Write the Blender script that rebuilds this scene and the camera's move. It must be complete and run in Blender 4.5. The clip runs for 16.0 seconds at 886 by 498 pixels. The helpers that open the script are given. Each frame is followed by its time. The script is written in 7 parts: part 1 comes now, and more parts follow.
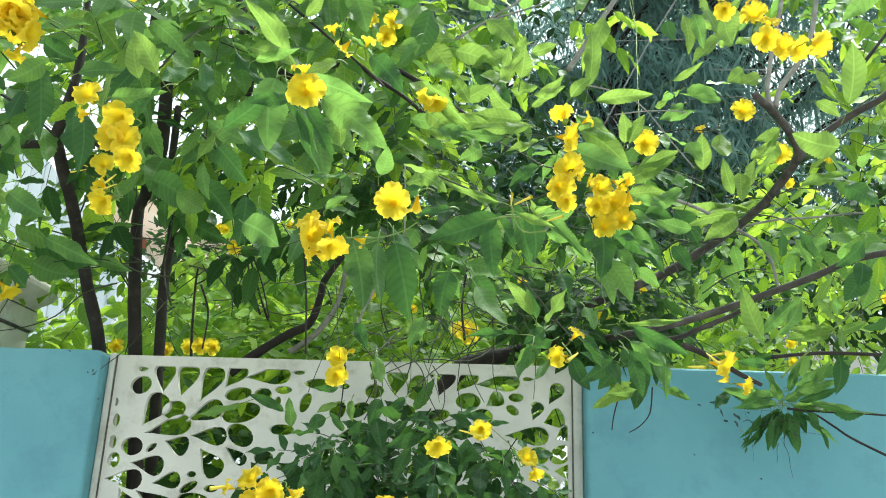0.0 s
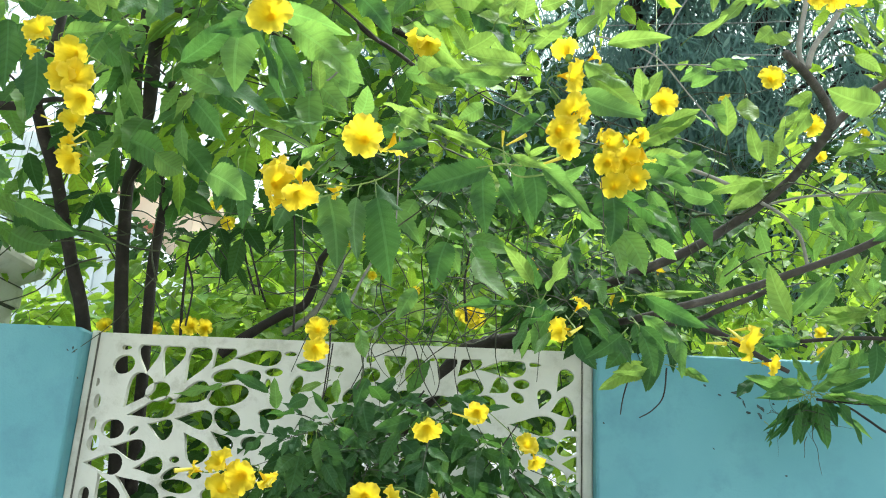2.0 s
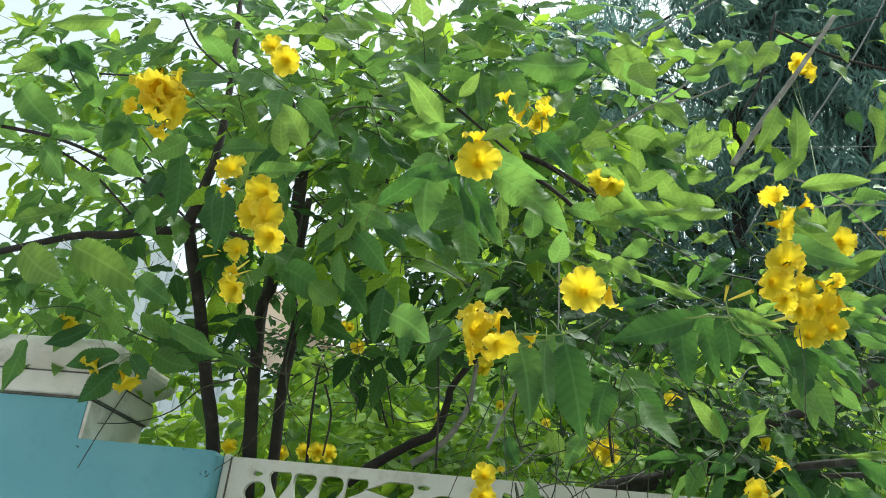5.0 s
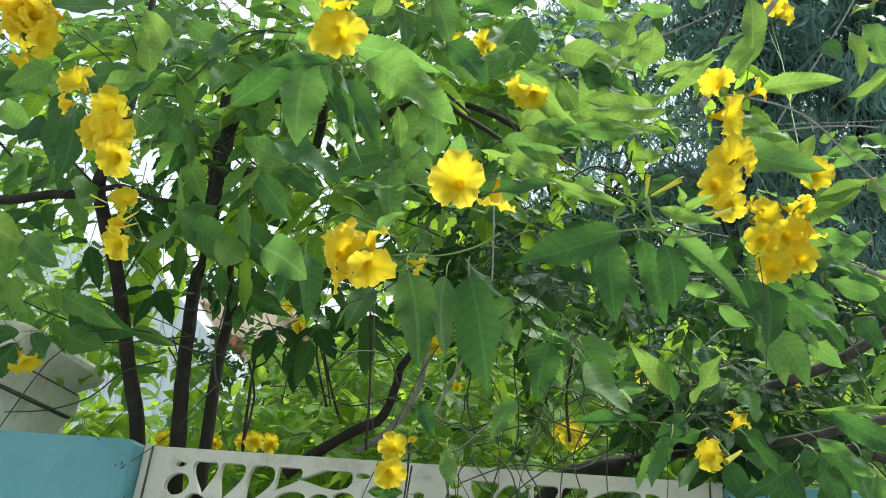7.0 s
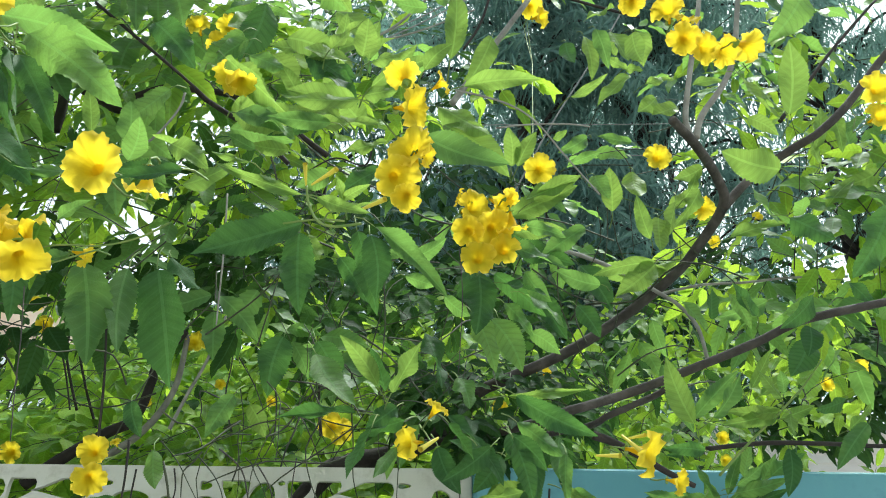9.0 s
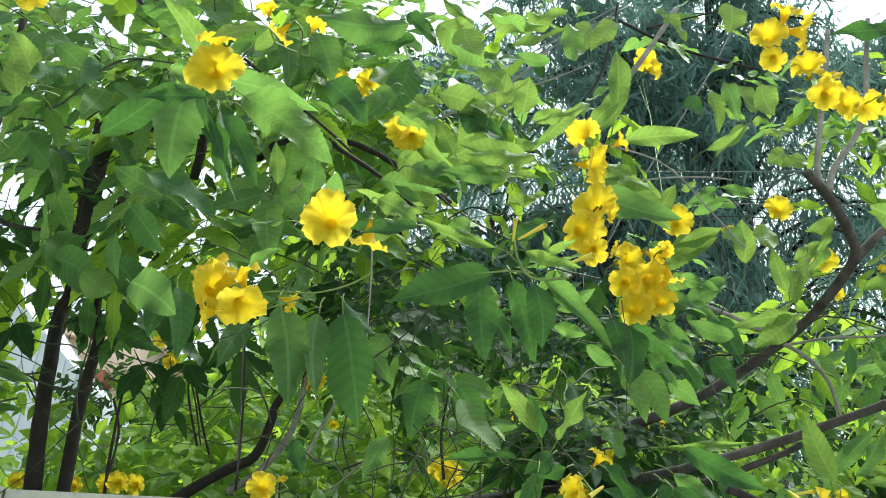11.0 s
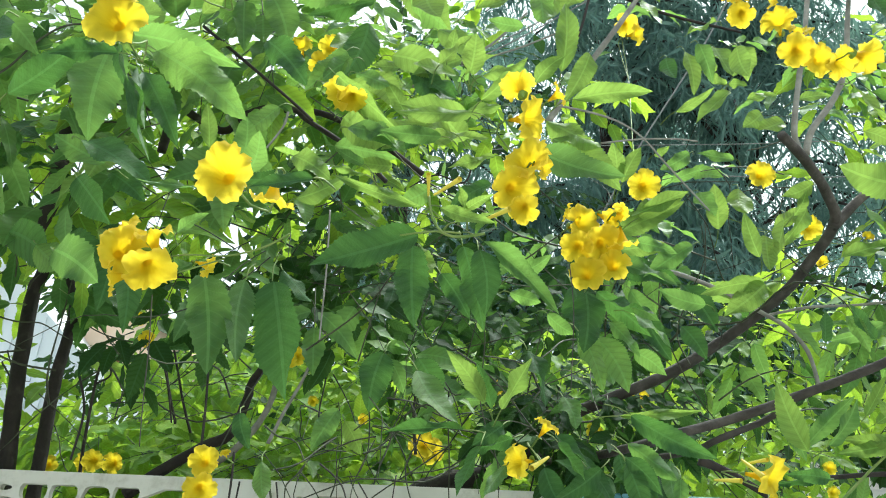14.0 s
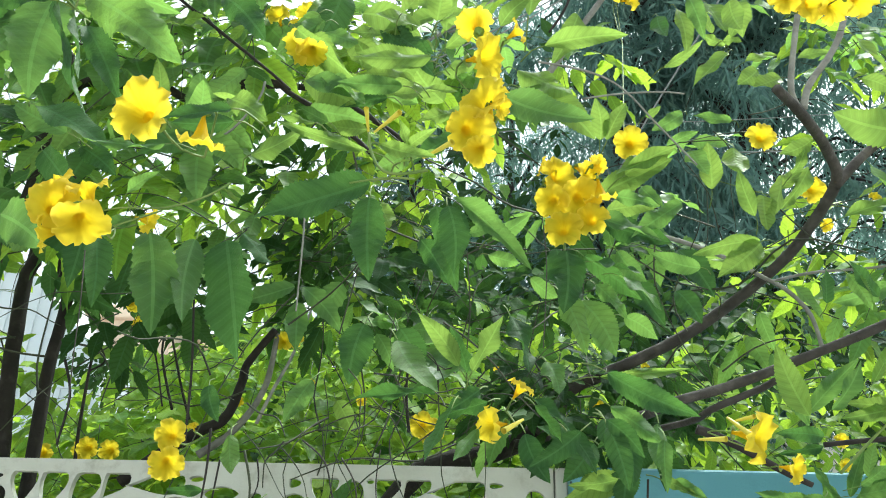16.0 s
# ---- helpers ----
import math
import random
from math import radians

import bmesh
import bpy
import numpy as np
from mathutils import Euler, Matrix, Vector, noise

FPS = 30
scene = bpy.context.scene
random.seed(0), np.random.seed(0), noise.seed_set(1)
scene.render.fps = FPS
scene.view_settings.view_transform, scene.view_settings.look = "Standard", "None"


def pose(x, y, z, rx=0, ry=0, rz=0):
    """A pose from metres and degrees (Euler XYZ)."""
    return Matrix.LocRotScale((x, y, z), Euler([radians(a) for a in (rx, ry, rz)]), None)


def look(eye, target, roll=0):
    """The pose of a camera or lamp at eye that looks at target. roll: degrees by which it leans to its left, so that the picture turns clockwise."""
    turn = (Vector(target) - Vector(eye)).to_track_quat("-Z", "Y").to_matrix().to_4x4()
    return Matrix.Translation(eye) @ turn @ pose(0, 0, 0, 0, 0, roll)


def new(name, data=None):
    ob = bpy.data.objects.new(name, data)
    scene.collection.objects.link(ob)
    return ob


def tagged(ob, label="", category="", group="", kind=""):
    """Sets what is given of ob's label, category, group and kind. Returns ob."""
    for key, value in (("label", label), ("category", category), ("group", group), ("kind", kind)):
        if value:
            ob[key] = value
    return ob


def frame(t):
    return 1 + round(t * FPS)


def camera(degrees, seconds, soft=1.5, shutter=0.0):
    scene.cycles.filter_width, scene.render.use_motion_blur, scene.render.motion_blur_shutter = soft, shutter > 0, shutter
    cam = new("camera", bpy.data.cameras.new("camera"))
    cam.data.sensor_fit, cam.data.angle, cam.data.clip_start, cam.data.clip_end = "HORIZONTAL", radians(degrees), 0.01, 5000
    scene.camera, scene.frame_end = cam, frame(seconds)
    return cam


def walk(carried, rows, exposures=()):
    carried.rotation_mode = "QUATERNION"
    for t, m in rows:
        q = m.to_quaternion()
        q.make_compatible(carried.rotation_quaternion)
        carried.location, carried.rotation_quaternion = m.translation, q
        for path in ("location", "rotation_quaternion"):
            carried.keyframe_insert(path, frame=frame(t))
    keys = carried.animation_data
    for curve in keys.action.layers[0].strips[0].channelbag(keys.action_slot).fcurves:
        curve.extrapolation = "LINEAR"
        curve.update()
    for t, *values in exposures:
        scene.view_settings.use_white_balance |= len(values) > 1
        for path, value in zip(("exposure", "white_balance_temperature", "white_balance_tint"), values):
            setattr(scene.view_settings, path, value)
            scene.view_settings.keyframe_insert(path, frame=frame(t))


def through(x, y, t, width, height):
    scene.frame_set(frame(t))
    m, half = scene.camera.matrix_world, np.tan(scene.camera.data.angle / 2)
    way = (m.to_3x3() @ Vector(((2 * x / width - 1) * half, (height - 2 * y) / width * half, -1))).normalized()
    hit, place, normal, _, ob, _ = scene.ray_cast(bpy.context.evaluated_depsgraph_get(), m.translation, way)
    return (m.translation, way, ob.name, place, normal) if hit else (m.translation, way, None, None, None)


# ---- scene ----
cam = camera(55.2, 16.0, soft=1.0, shutter=0.1)
PATH = [
    (0, (0.083, -0.033, 1.506), (0.012, 1.872, 2.111), 2.0),
    (0.5, (0.073, 0.0, 1.499), (0.002, 1.904, 2.105), 2.2),
    (1, (0.094, 0.076, 1.493), (0.019, 1.982, 2.096), 2.4),
    (1.5, (0.139, 0.145, 1.491), (0.028, 2.052, 2.083), 2.9),
    (2, (0.134, 0.151, 1.493), (0.012, 2.054, 2.095), 3.2),
    (2.5, (0.073, 0.11, 1.515), (-0.176, 1.972, 2.202), 5.1),
    (3, (-0.001, 0.091, 1.535), (-0.303, 1.915, 2.299), 6.7),
    (3.2, (-0.025, 0.089, 1.537), (-0.352, 1.904, 2.312), 7.2),
    (5.3, (-0.039, 0.202, 1.546), (-0.36, 1.991, 2.382), 6.9),
    (5.5, (0.014, 0.236, 1.543), (-0.304, 2.022, 2.383), 7.0),
    (6, (0.161, 0.337, 1.546), (-0.156, 2.118, 2.397), 6.8),
    (6.5, (0.166, 0.408, 1.553), (-0.181, 2.188, 2.396), 6.5),
    (7, (0.079, 0.444, 1.555), (-0.243, 2.229, 2.399), 5.9),
    (7.5, (0.048, 0.489, 1.555), (-0.095, 2.297, 2.396), 3.3),
    (8, (0.116, 0.487, 1.566), (0.176, 2.296, 2.417), 0.4),
    (8.5, (0.205, 0.477, 1.565), (0.307, 2.283, 2.418), -0.0),
    (9, (0.227, 0.468, 1.566), (0.334, 2.274, 2.418), 0.1),
    (9.5, (0.196, 0.443, 1.57), (0.265, 2.235, 2.455), 1.1),
    (10, (0.143, 0.436, 1.56), (0.15, 2.204, 2.496), 2.5),
    (10.2, (0.129, 0.426, 1.557), (0.101, 2.191, 2.497), 3.1),
    (12.3, (0.074, 0.467, 1.551), (0.011, 2.239, 2.475), 3.4),
    (12.5, (0.077, 0.473, 1.548), (0.015, 2.249, 2.466), 3.3),
    (13, (0.103, 0.478, 1.553), (0.039, 2.26, 2.459), 3.1),
    (13.5, (0.139, 0.491, 1.548), (0.07, 2.278, 2.444), 3.0),
    (14, (0.185, 0.485, 1.56), (0.108, 2.271, 2.457), 3.0),
    (14.5, (0.241, 0.486, 1.563), (0.166, 2.271, 2.461), 3.0),
    (15, (0.276, 0.502, 1.551), (0.193, 2.289, 2.445), 2.7),
    (15.5, (0.271, 0.516, 1.545), (0.183, 2.304, 2.437), 2.2),
    (16, (0.25, 0.556, 1.545), (0.129, 2.348, 2.425), 2.1),
]
walk(cam, [(t, look(eye, target, roll)) for t, eye, target, roll in PATH], exposures=[(0.0, 1.45, 6000.0, -4.0), (2.0, 1.53, 6000.0, -4.0), (3.2, 1.50, 6000.0, -4.0), (5.5, 0.80, 6000.0, -4.0), (6.5, 0.88, 6000.0, -4.0), (7.5, 1.12, 6000.0, -4.0), (8.0, 1.22, 6000.0, -4.0), (9.0, 1.10, 6000.0, -4.0), (10.2, 0.99, 6000.0, -4.0), (12.5, 1.14, 6000.0, -4.0), (14.5, 1.28, 6000.0, -4.0), (16.0, 1.32, 6000.0, -4.0)])

# ---- world, sun ----
world = bpy.data.worlds.new("sky")
scene.world = world
world.use_nodes = True
wn, wl = world.node_tree.nodes, world.node_tree.links
sky = wn.new("ShaderNodeTexSky")
sky.sky_type, sky.sun_disc = "NISHITA", False
SUN_FROM = Vector((0.48, 0.55, 1.5)).normalized()
sky.sun_elevation = math.asin(SUN_FROM.z)
sky.sun_rotation = math.atan2(SUN_FROM.x, SUN_FROM.y)
sky.air_density, sky.dust_density, sky.ozone_density = 1.0, 4.0, 1.0
haze = wn.new("ShaderNodeHueSaturation")
haze.inputs["Saturation"].default_value = 0.22
wl.new(sky.outputs["Color"], haze.inputs["Color"])
wl.new(haze.outputs["Color"], wn["Background"].inputs["Color"])
wn["Background"].inputs["Strength"].default_value = 0.15
sun = new("sun", bpy.data.lights.new("sun", "SUN"))
sun.data.energy, sun.data.angle, sun.data.color = 2.0, radians(9), (1.0, 0.95, 0.86)
sun.matrix_world = look(SUN_FROM * 20, (0, 0, 0))


# ---- materials ----
def nodes_of(name):
    m = bpy.data.materials.new(name)
    m.use_nodes = True
    return m, m.node_tree.nodes, m.node_tree.links, m.node_tree.nodes["Principled BSDF"]


def noise_node(n, l, scale, detail=4.0, coords="Object", rough=0.55):
    tc = n.new("ShaderNodeTexCoord")
    t = n.new("ShaderNodeTexNoise")
    t.inputs["Scale"].default_value, t.inputs["Detail"].default_value, t.inputs["Roughness"].default_value = scale, detail, rough
    l.new(tc.outputs[coords], t.inputs["Vector"])
    return t


def ramp_node(n, l, source, stops):
    r = n.new("ShaderNodeValToRGB")
    els = r.color_ramp.elements
    while len(els) < len(stops):
        els.new(0.5)
    for e, (p, c) in zip(els, stops):
        e.position, e.color = p, (*c, 1.0)
    l.new(source, r.inputs["Fac"])
    return r


def mix_node(n, l, fac, a, b, mode="MIX"):
    m = n.new("ShaderNodeMix")
    m.data_type, m.blend_type = "RGBA", mode
    for sock, v in ((m.inputs[0], fac), (m.inputs[6], a), (m.inputs[7], b)):
        if isinstance(v, (int, float)):
            sock.default_value = v
        elif isinstance(v, tuple):
            sock.default_value = (*v, 1.0)
        else:
            l.new(v, sock)
    return m.outputs[2]


def math_node(n, l, op, a, b=0.0, clamp=False):
    m = n.new("ShaderNodeMath")
    m.operation, m.use_clamp = op, clamp
    for sock, v in ((m.inputs[0], a), (m.inputs[1], b)):
        if isinstance(v, (int, float)):
            sock.default_value = v
        else:
            l.new(v, sock)
    return m.outputs[0]


def bump_node(n, l, height, strength, distance, bsdf):
    b = n.new("ShaderNodeBump")
    b.inputs["Strength"].default_value, b.inputs["Distance"].default_value = strength, distance
    l.new(height, b.inputs["Height"])
    l.new(b.outputs["Normal"], bsdf.inputs["Normal"])


def surface(name, stops, scale, rough=0.7, bump=0.3, fine=60.0, metal=0.0, stain=None, stain_scale=2.0, distance=0.004):
    """A mottled surface: coarse colour variation, fine relief and optional stains."""
    m, n, l, bsdf = nodes_of(name)
    a = noise_node(n, l, scale)
    col = ramp_node(n, l, a.outputs["Fac"], stops).outputs["Color"]
    if stain:
        s = noise_node(n, l, stain_scale, 8.0, rough=0.7)
        f = ramp_node(n, l, s.outputs["Fac"], [(0.52, (0, 0, 0)), (0.72, (1, 1, 1))])
        col = mix_node(n, l, f.outputs["Color"], col, stain)
    l.new(col, bsdf.inputs["Base Color"])
    bsdf.inputs["Roughness"].default_value, bsdf.inputs["Metallic"].default_value = rough, metal
    f = noise_node(n, l, fine, 6.0)
    bump_node(n, l, f.outputs["Fac"], bump, distance, bsdf)
    return m


def leaf_material(name, dark, light, young, glow, rough=0.42, through=0.5, shine=0.26):
    """Leaf skin: midrib and side veins from the leaf's own coordinates, a tone for every leaf, light that shines through."""
    m, n, l, bsdf = nodes_of(name)
    uv = n.new("ShaderNodeUVMap")
    sep = n.new("ShaderNodeSeparateXYZ")
    l.new(uv.outputs["UV"], sep.inputs[0])
    u, v = sep.outputs["X"], math_node(n, l, "ABSOLUTE", sep.outputs["Y"])
    info, geo = n.new("ShaderNodeObjectInfo"), n.new("ShaderNodeNewGeometry")
    tone = math_node(n, l, "FRACT", math_node(n, l, "ADD", info.outputs["Random"], geo.outputs["Random Per Island"]))
    col = ramp_node(n, l, tone, [(0.0, dark), (0.50, light), (0.88, young)]).outputs["Color"]
    blotch = noise_node(n, l, 35.0, 5.0)
    col = mix_node(n, l, math_node(n, l, "MULTIPLY", blotch.outputs["Fac"], 0.5), col, tuple(c * 0.55 for c in dark))
    wave = math_node(n, l, "SINE", math_node(n, l, "SUBTRACT", math_node(n, l, "MULTIPLY", u, 62.0), math_node(n, l, "MULTIPLY", v, 9.0)))
    vein = math_node(n, l, "GREATER_THAN", wave, 0.93)
    rib = math_node(n, l, "LESS_THAN", v, 0.07)
    line = math_node(n, l, "MAXIMUM", rib, math_node(n, l, "MULTIPLY", vein, 0.35))
    groove = math_node(n, l, "MULTIPLY", math_node(n, l, "LESS_THAN", wave, -0.72), 0.34)
    col = mix_node(n, l, groove, col, tuple(c * 0.5 for c in dark))
    col = mix_node(n, l, math_node(n, l, "MULTIPLY", line, 0.38), col, tuple(min(1.0, c * 1.9 + 0.03) for c in light))
    l.new(col, bsdf.inputs["Base Color"])
    bsdf.inputs["Roughness"].default_value = rough
    bsdf.inputs["Specular IOR Level"].default_value = shine
    quilt = math_node(n, l, "SUBTRACT", math_node(n, l, "MULTIPLY", wave, 0.18), line)
    crumple = noise_node(n, l, 60.0, 3.0)
    bump_node(n, l, math_node(n, l, "ADD", quilt, math_node(n, l, "MULTIPLY", crumple.outputs["Fac"], 1.9)), 0.5, 0.0016, bsdf)
    tr = n.new("ShaderNodeBsdfTranslucent")
    l.new(mix_node(n, l, 0.65, col, glow), tr.inputs["Color"])
    mx = n.new("ShaderNodeMixShader")
    mx.inputs[0].default_value = through
    l.new(bsdf.outputs[0], mx.inputs[1])
    l.new(tr.outputs[0], mx.inputs[2])
    l.new(mx.outputs[0], n["Material Output"].inputs["Surface"])
    return m


LEAF = leaf_material("leaf_green", (0.040, 0.102, 0.040), (0.106, 0.222, 0.060), (0.205, 0.345, 0.076), (0.330, 0.560, 0.100), 0.47, 0.54, 0.36)
LEAF_YOUNG = leaf_material("leaf_young", (0.118, 0.220, 0.050), (0.185, 0.308, 0.064), (0.258, 0.375, 0.078), (0.375, 0.540, 0.090), 0.48, 0.55, 0.32)
LEAF_DEEP = leaf_material("leaf_deep_green", (0.027, 0.074, 0.032), (0.050, 0.120, 0.042), (0.080, 0.175, 0.050), (0.165, 0.352, 0.050), 0.50, 0.42, 0.20)
# Lit copy of the leaf skin: sun from behind is mixed into these colours.
LEAF_BACK = leaf_material("leaf_painted_sun", (0.034, 0.096, 0.026), (0.160, 0.330, 0.042), (0.380, 0.560, 0.058), (0.600, 0.820, 0.064), 0.50, 0.55)
# Shaded copy of the leaf skin: shade inside the crowns is in these colours.
LEAF_SHADED = leaf_material("leaf_painted_shade", (0.010, 0.028, 0.014), (0.028, 0.072, 0.026), (0.085, 0.175, 0.045), (0.14, 0.29, 0.045), 0.6, 0.40, 0.08)
# Far needles: the pale blue haze of distance is mixed into their green.
LEAF_HAZED = leaf_material("needle_hazed", (0.085, 0.165, 0.155), (0.140, 0.240, 0.215), (0.200, 0.320, 0.250), (0.270, 0.450, 0.370), 0.6, 0.42)


def petal_material(name, deep, pale):
    m, n, l, bsdf = nodes_of(name)
    uv = n.new("ShaderNodeUVMap")
    sep = n.new("ShaderNodeSeparateXYZ")
    l.new(uv.outputs["UV"], sep.inputs[0])
    stripe = math_node(n, l, "SINE", math_node(n, l, "MULTIPLY", sep.outputs["Y"], 94.0))
    a = noise_node(n, l, 90.0, 4.0)
    col = ramp_node(n, l, sep.outputs["X"], [(0.0, deep), (0.42, deep), (0.62, tuple((p + q) / 2 for p, q in zip(deep, pale))), (0.84, pale), (0.97, tuple(min(1.0, 1.08 * c + 0.03) for c in pale))]).outputs["Color"]
    col = mix_node(n, l, math_node(n, l, "MULTIPLY", a.outputs["Fac"], 0.35), col, deep)
    l.new(col, bsdf.inputs["Base Color"])
    bsdf.inputs["Roughness"].default_value = 0.62
    bsdf.inputs["Specular IOR Level"].default_value = 0.2
    crease = noise_node(n, l, 160.0, 3.0)
    bump_node(n, l, math_node(n, l, "ADD", math_node(n, l, "MULTIPLY", stripe, 0.35), math_node(n, l, "ADD", a.outputs["Fac"], math_node(n, l, "MULTIPLY", crease.outputs["Fac"], 0.8))), 0.55, 0.0015, bsdf)
    tr = n.new("ShaderNodeBsdfTranslucent")
    l.new(col, tr.inputs["Color"])
    mx = n.new("ShaderNodeMixShader")
    mx.inputs[0].default_value = 0.58
    l.new(bsdf.outputs[0], mx.inputs[1])
    l.new(tr.outputs[0], mx.inputs[2])
    l.new(mx.outputs[0], n["Material Output"].inputs["Surface"])
    return m


PETAL = petal_material("petal_yellow", (0.80, 0.575, 0.014), (0.81, 0.645, 0.046))
BUD = surface("bud_yellow", [(0.3, (0.60, 0.50, 0.05)), (0.7, (0.78, 0.66, 0.08))], 60.0, 0.5, 0.1)
CALYX = surface("calyx_green", [(0.3, (0.12, 0.22, 0.03)), (0.7, (0.22, 0.33, 0.05))], 80.0, 0.5, 0.1)
BARK = surface("bark_brown", [(0.25, (0.011, 0.009, 0.008)), (0.55, (0.027, 0.021, 0.018)), (0.8, (0.066, 0.055, 0.047))], 22.0, 0.85, 0.9, 130.0, distance=0.003)
# Paler copy of the trunk bark: sky light on the boughs is painted in.
BARK_SKYLIT = surface("bark_skylit", [(0.25, (0.026, 0.021, 0.018)), (0.55, (0.062, 0.053, 0.047)), (0.8, (0.13, 0.116, 0.104))], 24.0, 0.85, 0.9, 130.0, distance=0.003)
BARK_PALE = surface("bark_grey", [(0.25, (0.15, 0.14, 0.125)), (0.55, (0.26, 0.25, 0.225)), (0.8, (0.38, 0.37, 0.335))], 30.0, 0.85, 0.7, 150.0, distance=0.003)
TWIG = surface("twig_brown", [(0.3, (0.020, 0.020, 0.013)), (0.7, (0.065, 0.075, 0.035))], 40.0, 0.7, 0.3)
STEM = surface("stem_green", [(0.3, (0.10, 0.18, 0.03)), (0.7, (0.20, 0.26, 0.06))], 40.0, 0.6, 0.2)
BLUE = surface("turquoise_paint", [(0.2, (0.108, 0.297, 0.360)), (0.5, (0.132, 0.333, 0.398)), (0.8, (0.164, 0.374, 0.436))], 3.0, 0.62, 0.25, 160.0, stain=(0.106, 0.267, 0.340), stain_scale=5.0)
MOULD = surface("wall_mould", [(0.3, (0.022, 0.034, 0.036)), (0.7, (0.07, 0.11, 0.115))], 90.0, 0.9, 0.4)
WHITE = surface("white_paint", [(0.25, (0.534, 0.524, 0.478)), (0.5, (0.626, 0.616, 0.570)), (0.8, (0.681, 0.672, 0.635))], 6.0, 0.6, 0.2, 140.0, stain=(0.386, 0.368, 0.313), stain_scale=9.0)
STONE = surface("cap_plaster", [(0.2, (0.50, 0.48, 0.43)), (0.5, (0.63, 0.61, 0.56)), (0.8, (0.72, 0.71, 0.67))], 7.0, 0.8, 0.5, 120.0, stain=(0.33, 0.31, 0.27), stain_scale=8.0)
GRIME = surface("joint_grime", [(0.3, (0.05, 0.05, 0.045)), (0.7, (0.16, 0.15, 0.13))], 60.0, 0.9, 0.5)
# Ground stays out of view; paled to throw sunlight up under the leaves.
BOUNCE_GROUND = surface("bounce_ground", [(0.3, (0.30, 0.28, 0.25)), (0.6, (0.38, 0.36, 0.32)), (0.8, (0.44, 0.42, 0.38))], 1.5, 0.95, 0.8, 40.0)
PINK = surface("pink_plaster", [(0.3, (0.84, 0.77, 0.75)), (0.7, (0.90, 0.85, 0.83))], 1.2, 0.85, 0.2, 40.0)
ORANGE = surface("terracotta_paint", [(0.3, (0.78, 0.58, 0.42)), (0.7, (0.85, 0.68, 0.54))], 1.5, 0.85, 0.2, 40.0)
TILE = surface("terracotta_tile", [(0.3, (0.30, 0.10, 0.05)), (0.7, (0.42, 0.17, 0.09))], 6.0, 0.8, 0.5, 30.0)
SHEET = surface("pale_sheet_metal", [(0.3, (0.70, 0.74, 0.79)), (0.7, (0.80, 0.83, 0.87))], 1.0, 0.45, 0.15, 20.0)
DARKGLASS = surface("dark_window", [(0.3, (0.02, 0.025, 0.03)), (0.7, (0.05, 0.055, 0.06))], 2.0, 0.15, 0.0)
CABLE = surface("grey_cable", [(0.3, (0.14, 0.14, 0.14)), (0.7, (0.26, 0.26, 0.25))], 30.0, 0.6, 0.1)


# ---- mesh helpers ----
def link_mesh(name, bm, material, parent=None, label="", smooth=True):
    me = bpy.data.meshes.new(name)
    bm.to_mesh(me)
    bm.free()
    me.materials.append(material)
    if smooth:
        for p in me.polygons:
            p.use_smooth = True
    ob = new(name, me)
    if parent is not None:
        ob.parent = parent
    if label:
        ob["label"] = label
    return ob


part = link_mesh


def box_bm(x0, x1, y0, y1, z0, z1, bevel=0.0):
    bm = bmesh.new()
    bmesh.ops.create_cube(bm, size=1.0)
    for v in bm.verts:
        v.co = Vector(((x0 + x1) / 2 + v.co.x * (x1 - x0), (y0 + y1) / 2 + v.co.y * (y1 - y0), (z0 + z1) / 2 + v.co.z * (z1 - z0)))
    if bevel:
        bmesh.ops.bevel(bm, geom=bm.edges[:], offset=bevel, segments=3, affect="EDGES", profile=0.5)
    return bm


def smooth_path(points, steps=6):
    """Catmull-Rom through the given points."""
    p = [Vector(q) for q in points]
    if len(p) == 2:
        p.insert(1, (p[0] + p[1]) / 2)
    out = []
    for i in range(len(p) - 1):
        a, b, c, d = p[max(i - 1, 0)], p[i], p[i + 1], p[min(i + 2, len(p) - 1)]
        for k in range(steps):
            t = k / steps
            out.append(0.5 * ((2 * b) + (c - a) * t + (2 * a - 5 * b + 4 * c - d) * t * t + (3 * b - a - 3 * c + d) * t ** 3))
    out.append(p[-1])
    return out


def tube_arrays(points, r0, r1, sides=8, steps=6, rough=0.0):
    """Vertices, quads and coordinates of a tapering, slightly knobbly tube."""
    path = smooth_path(points, steps)
    n = len(path)
    V, F, U = [], [], []
    ref = Vector((0.31, 0.52, 0.79))
    for i, c in enumerate(path):
        d = (path[min(i + 1, n - 1)] - path[max(i - 1, 0)]).normalized()
        a = d.cross(ref).normalized()
        b = d.cross(a)
        r = r0 + (r1 - r0) * i / (n - 1)
        for k in range(sides):
            w = 2 * math.pi * k / sides
            s = r * (1 + rough * noise.noise(c * 14 + a * k * 3.1))
            V.append(c + (a * math.cos(w) + b * math.sin(w)) * s)
            U.append((i / n, k / sides))
    for i in range(n - 1):
        for k in range(sides):
            k2 = (k + 1) % sides
            F.append((i * sides + k, i * sides + k2, (i + 1) * sides + k2, (i + 1) * sides + k))
    F.append(tuple(range(sides))[:4])
    return np.array([tuple(v) for v in V]), F, np.array(U)


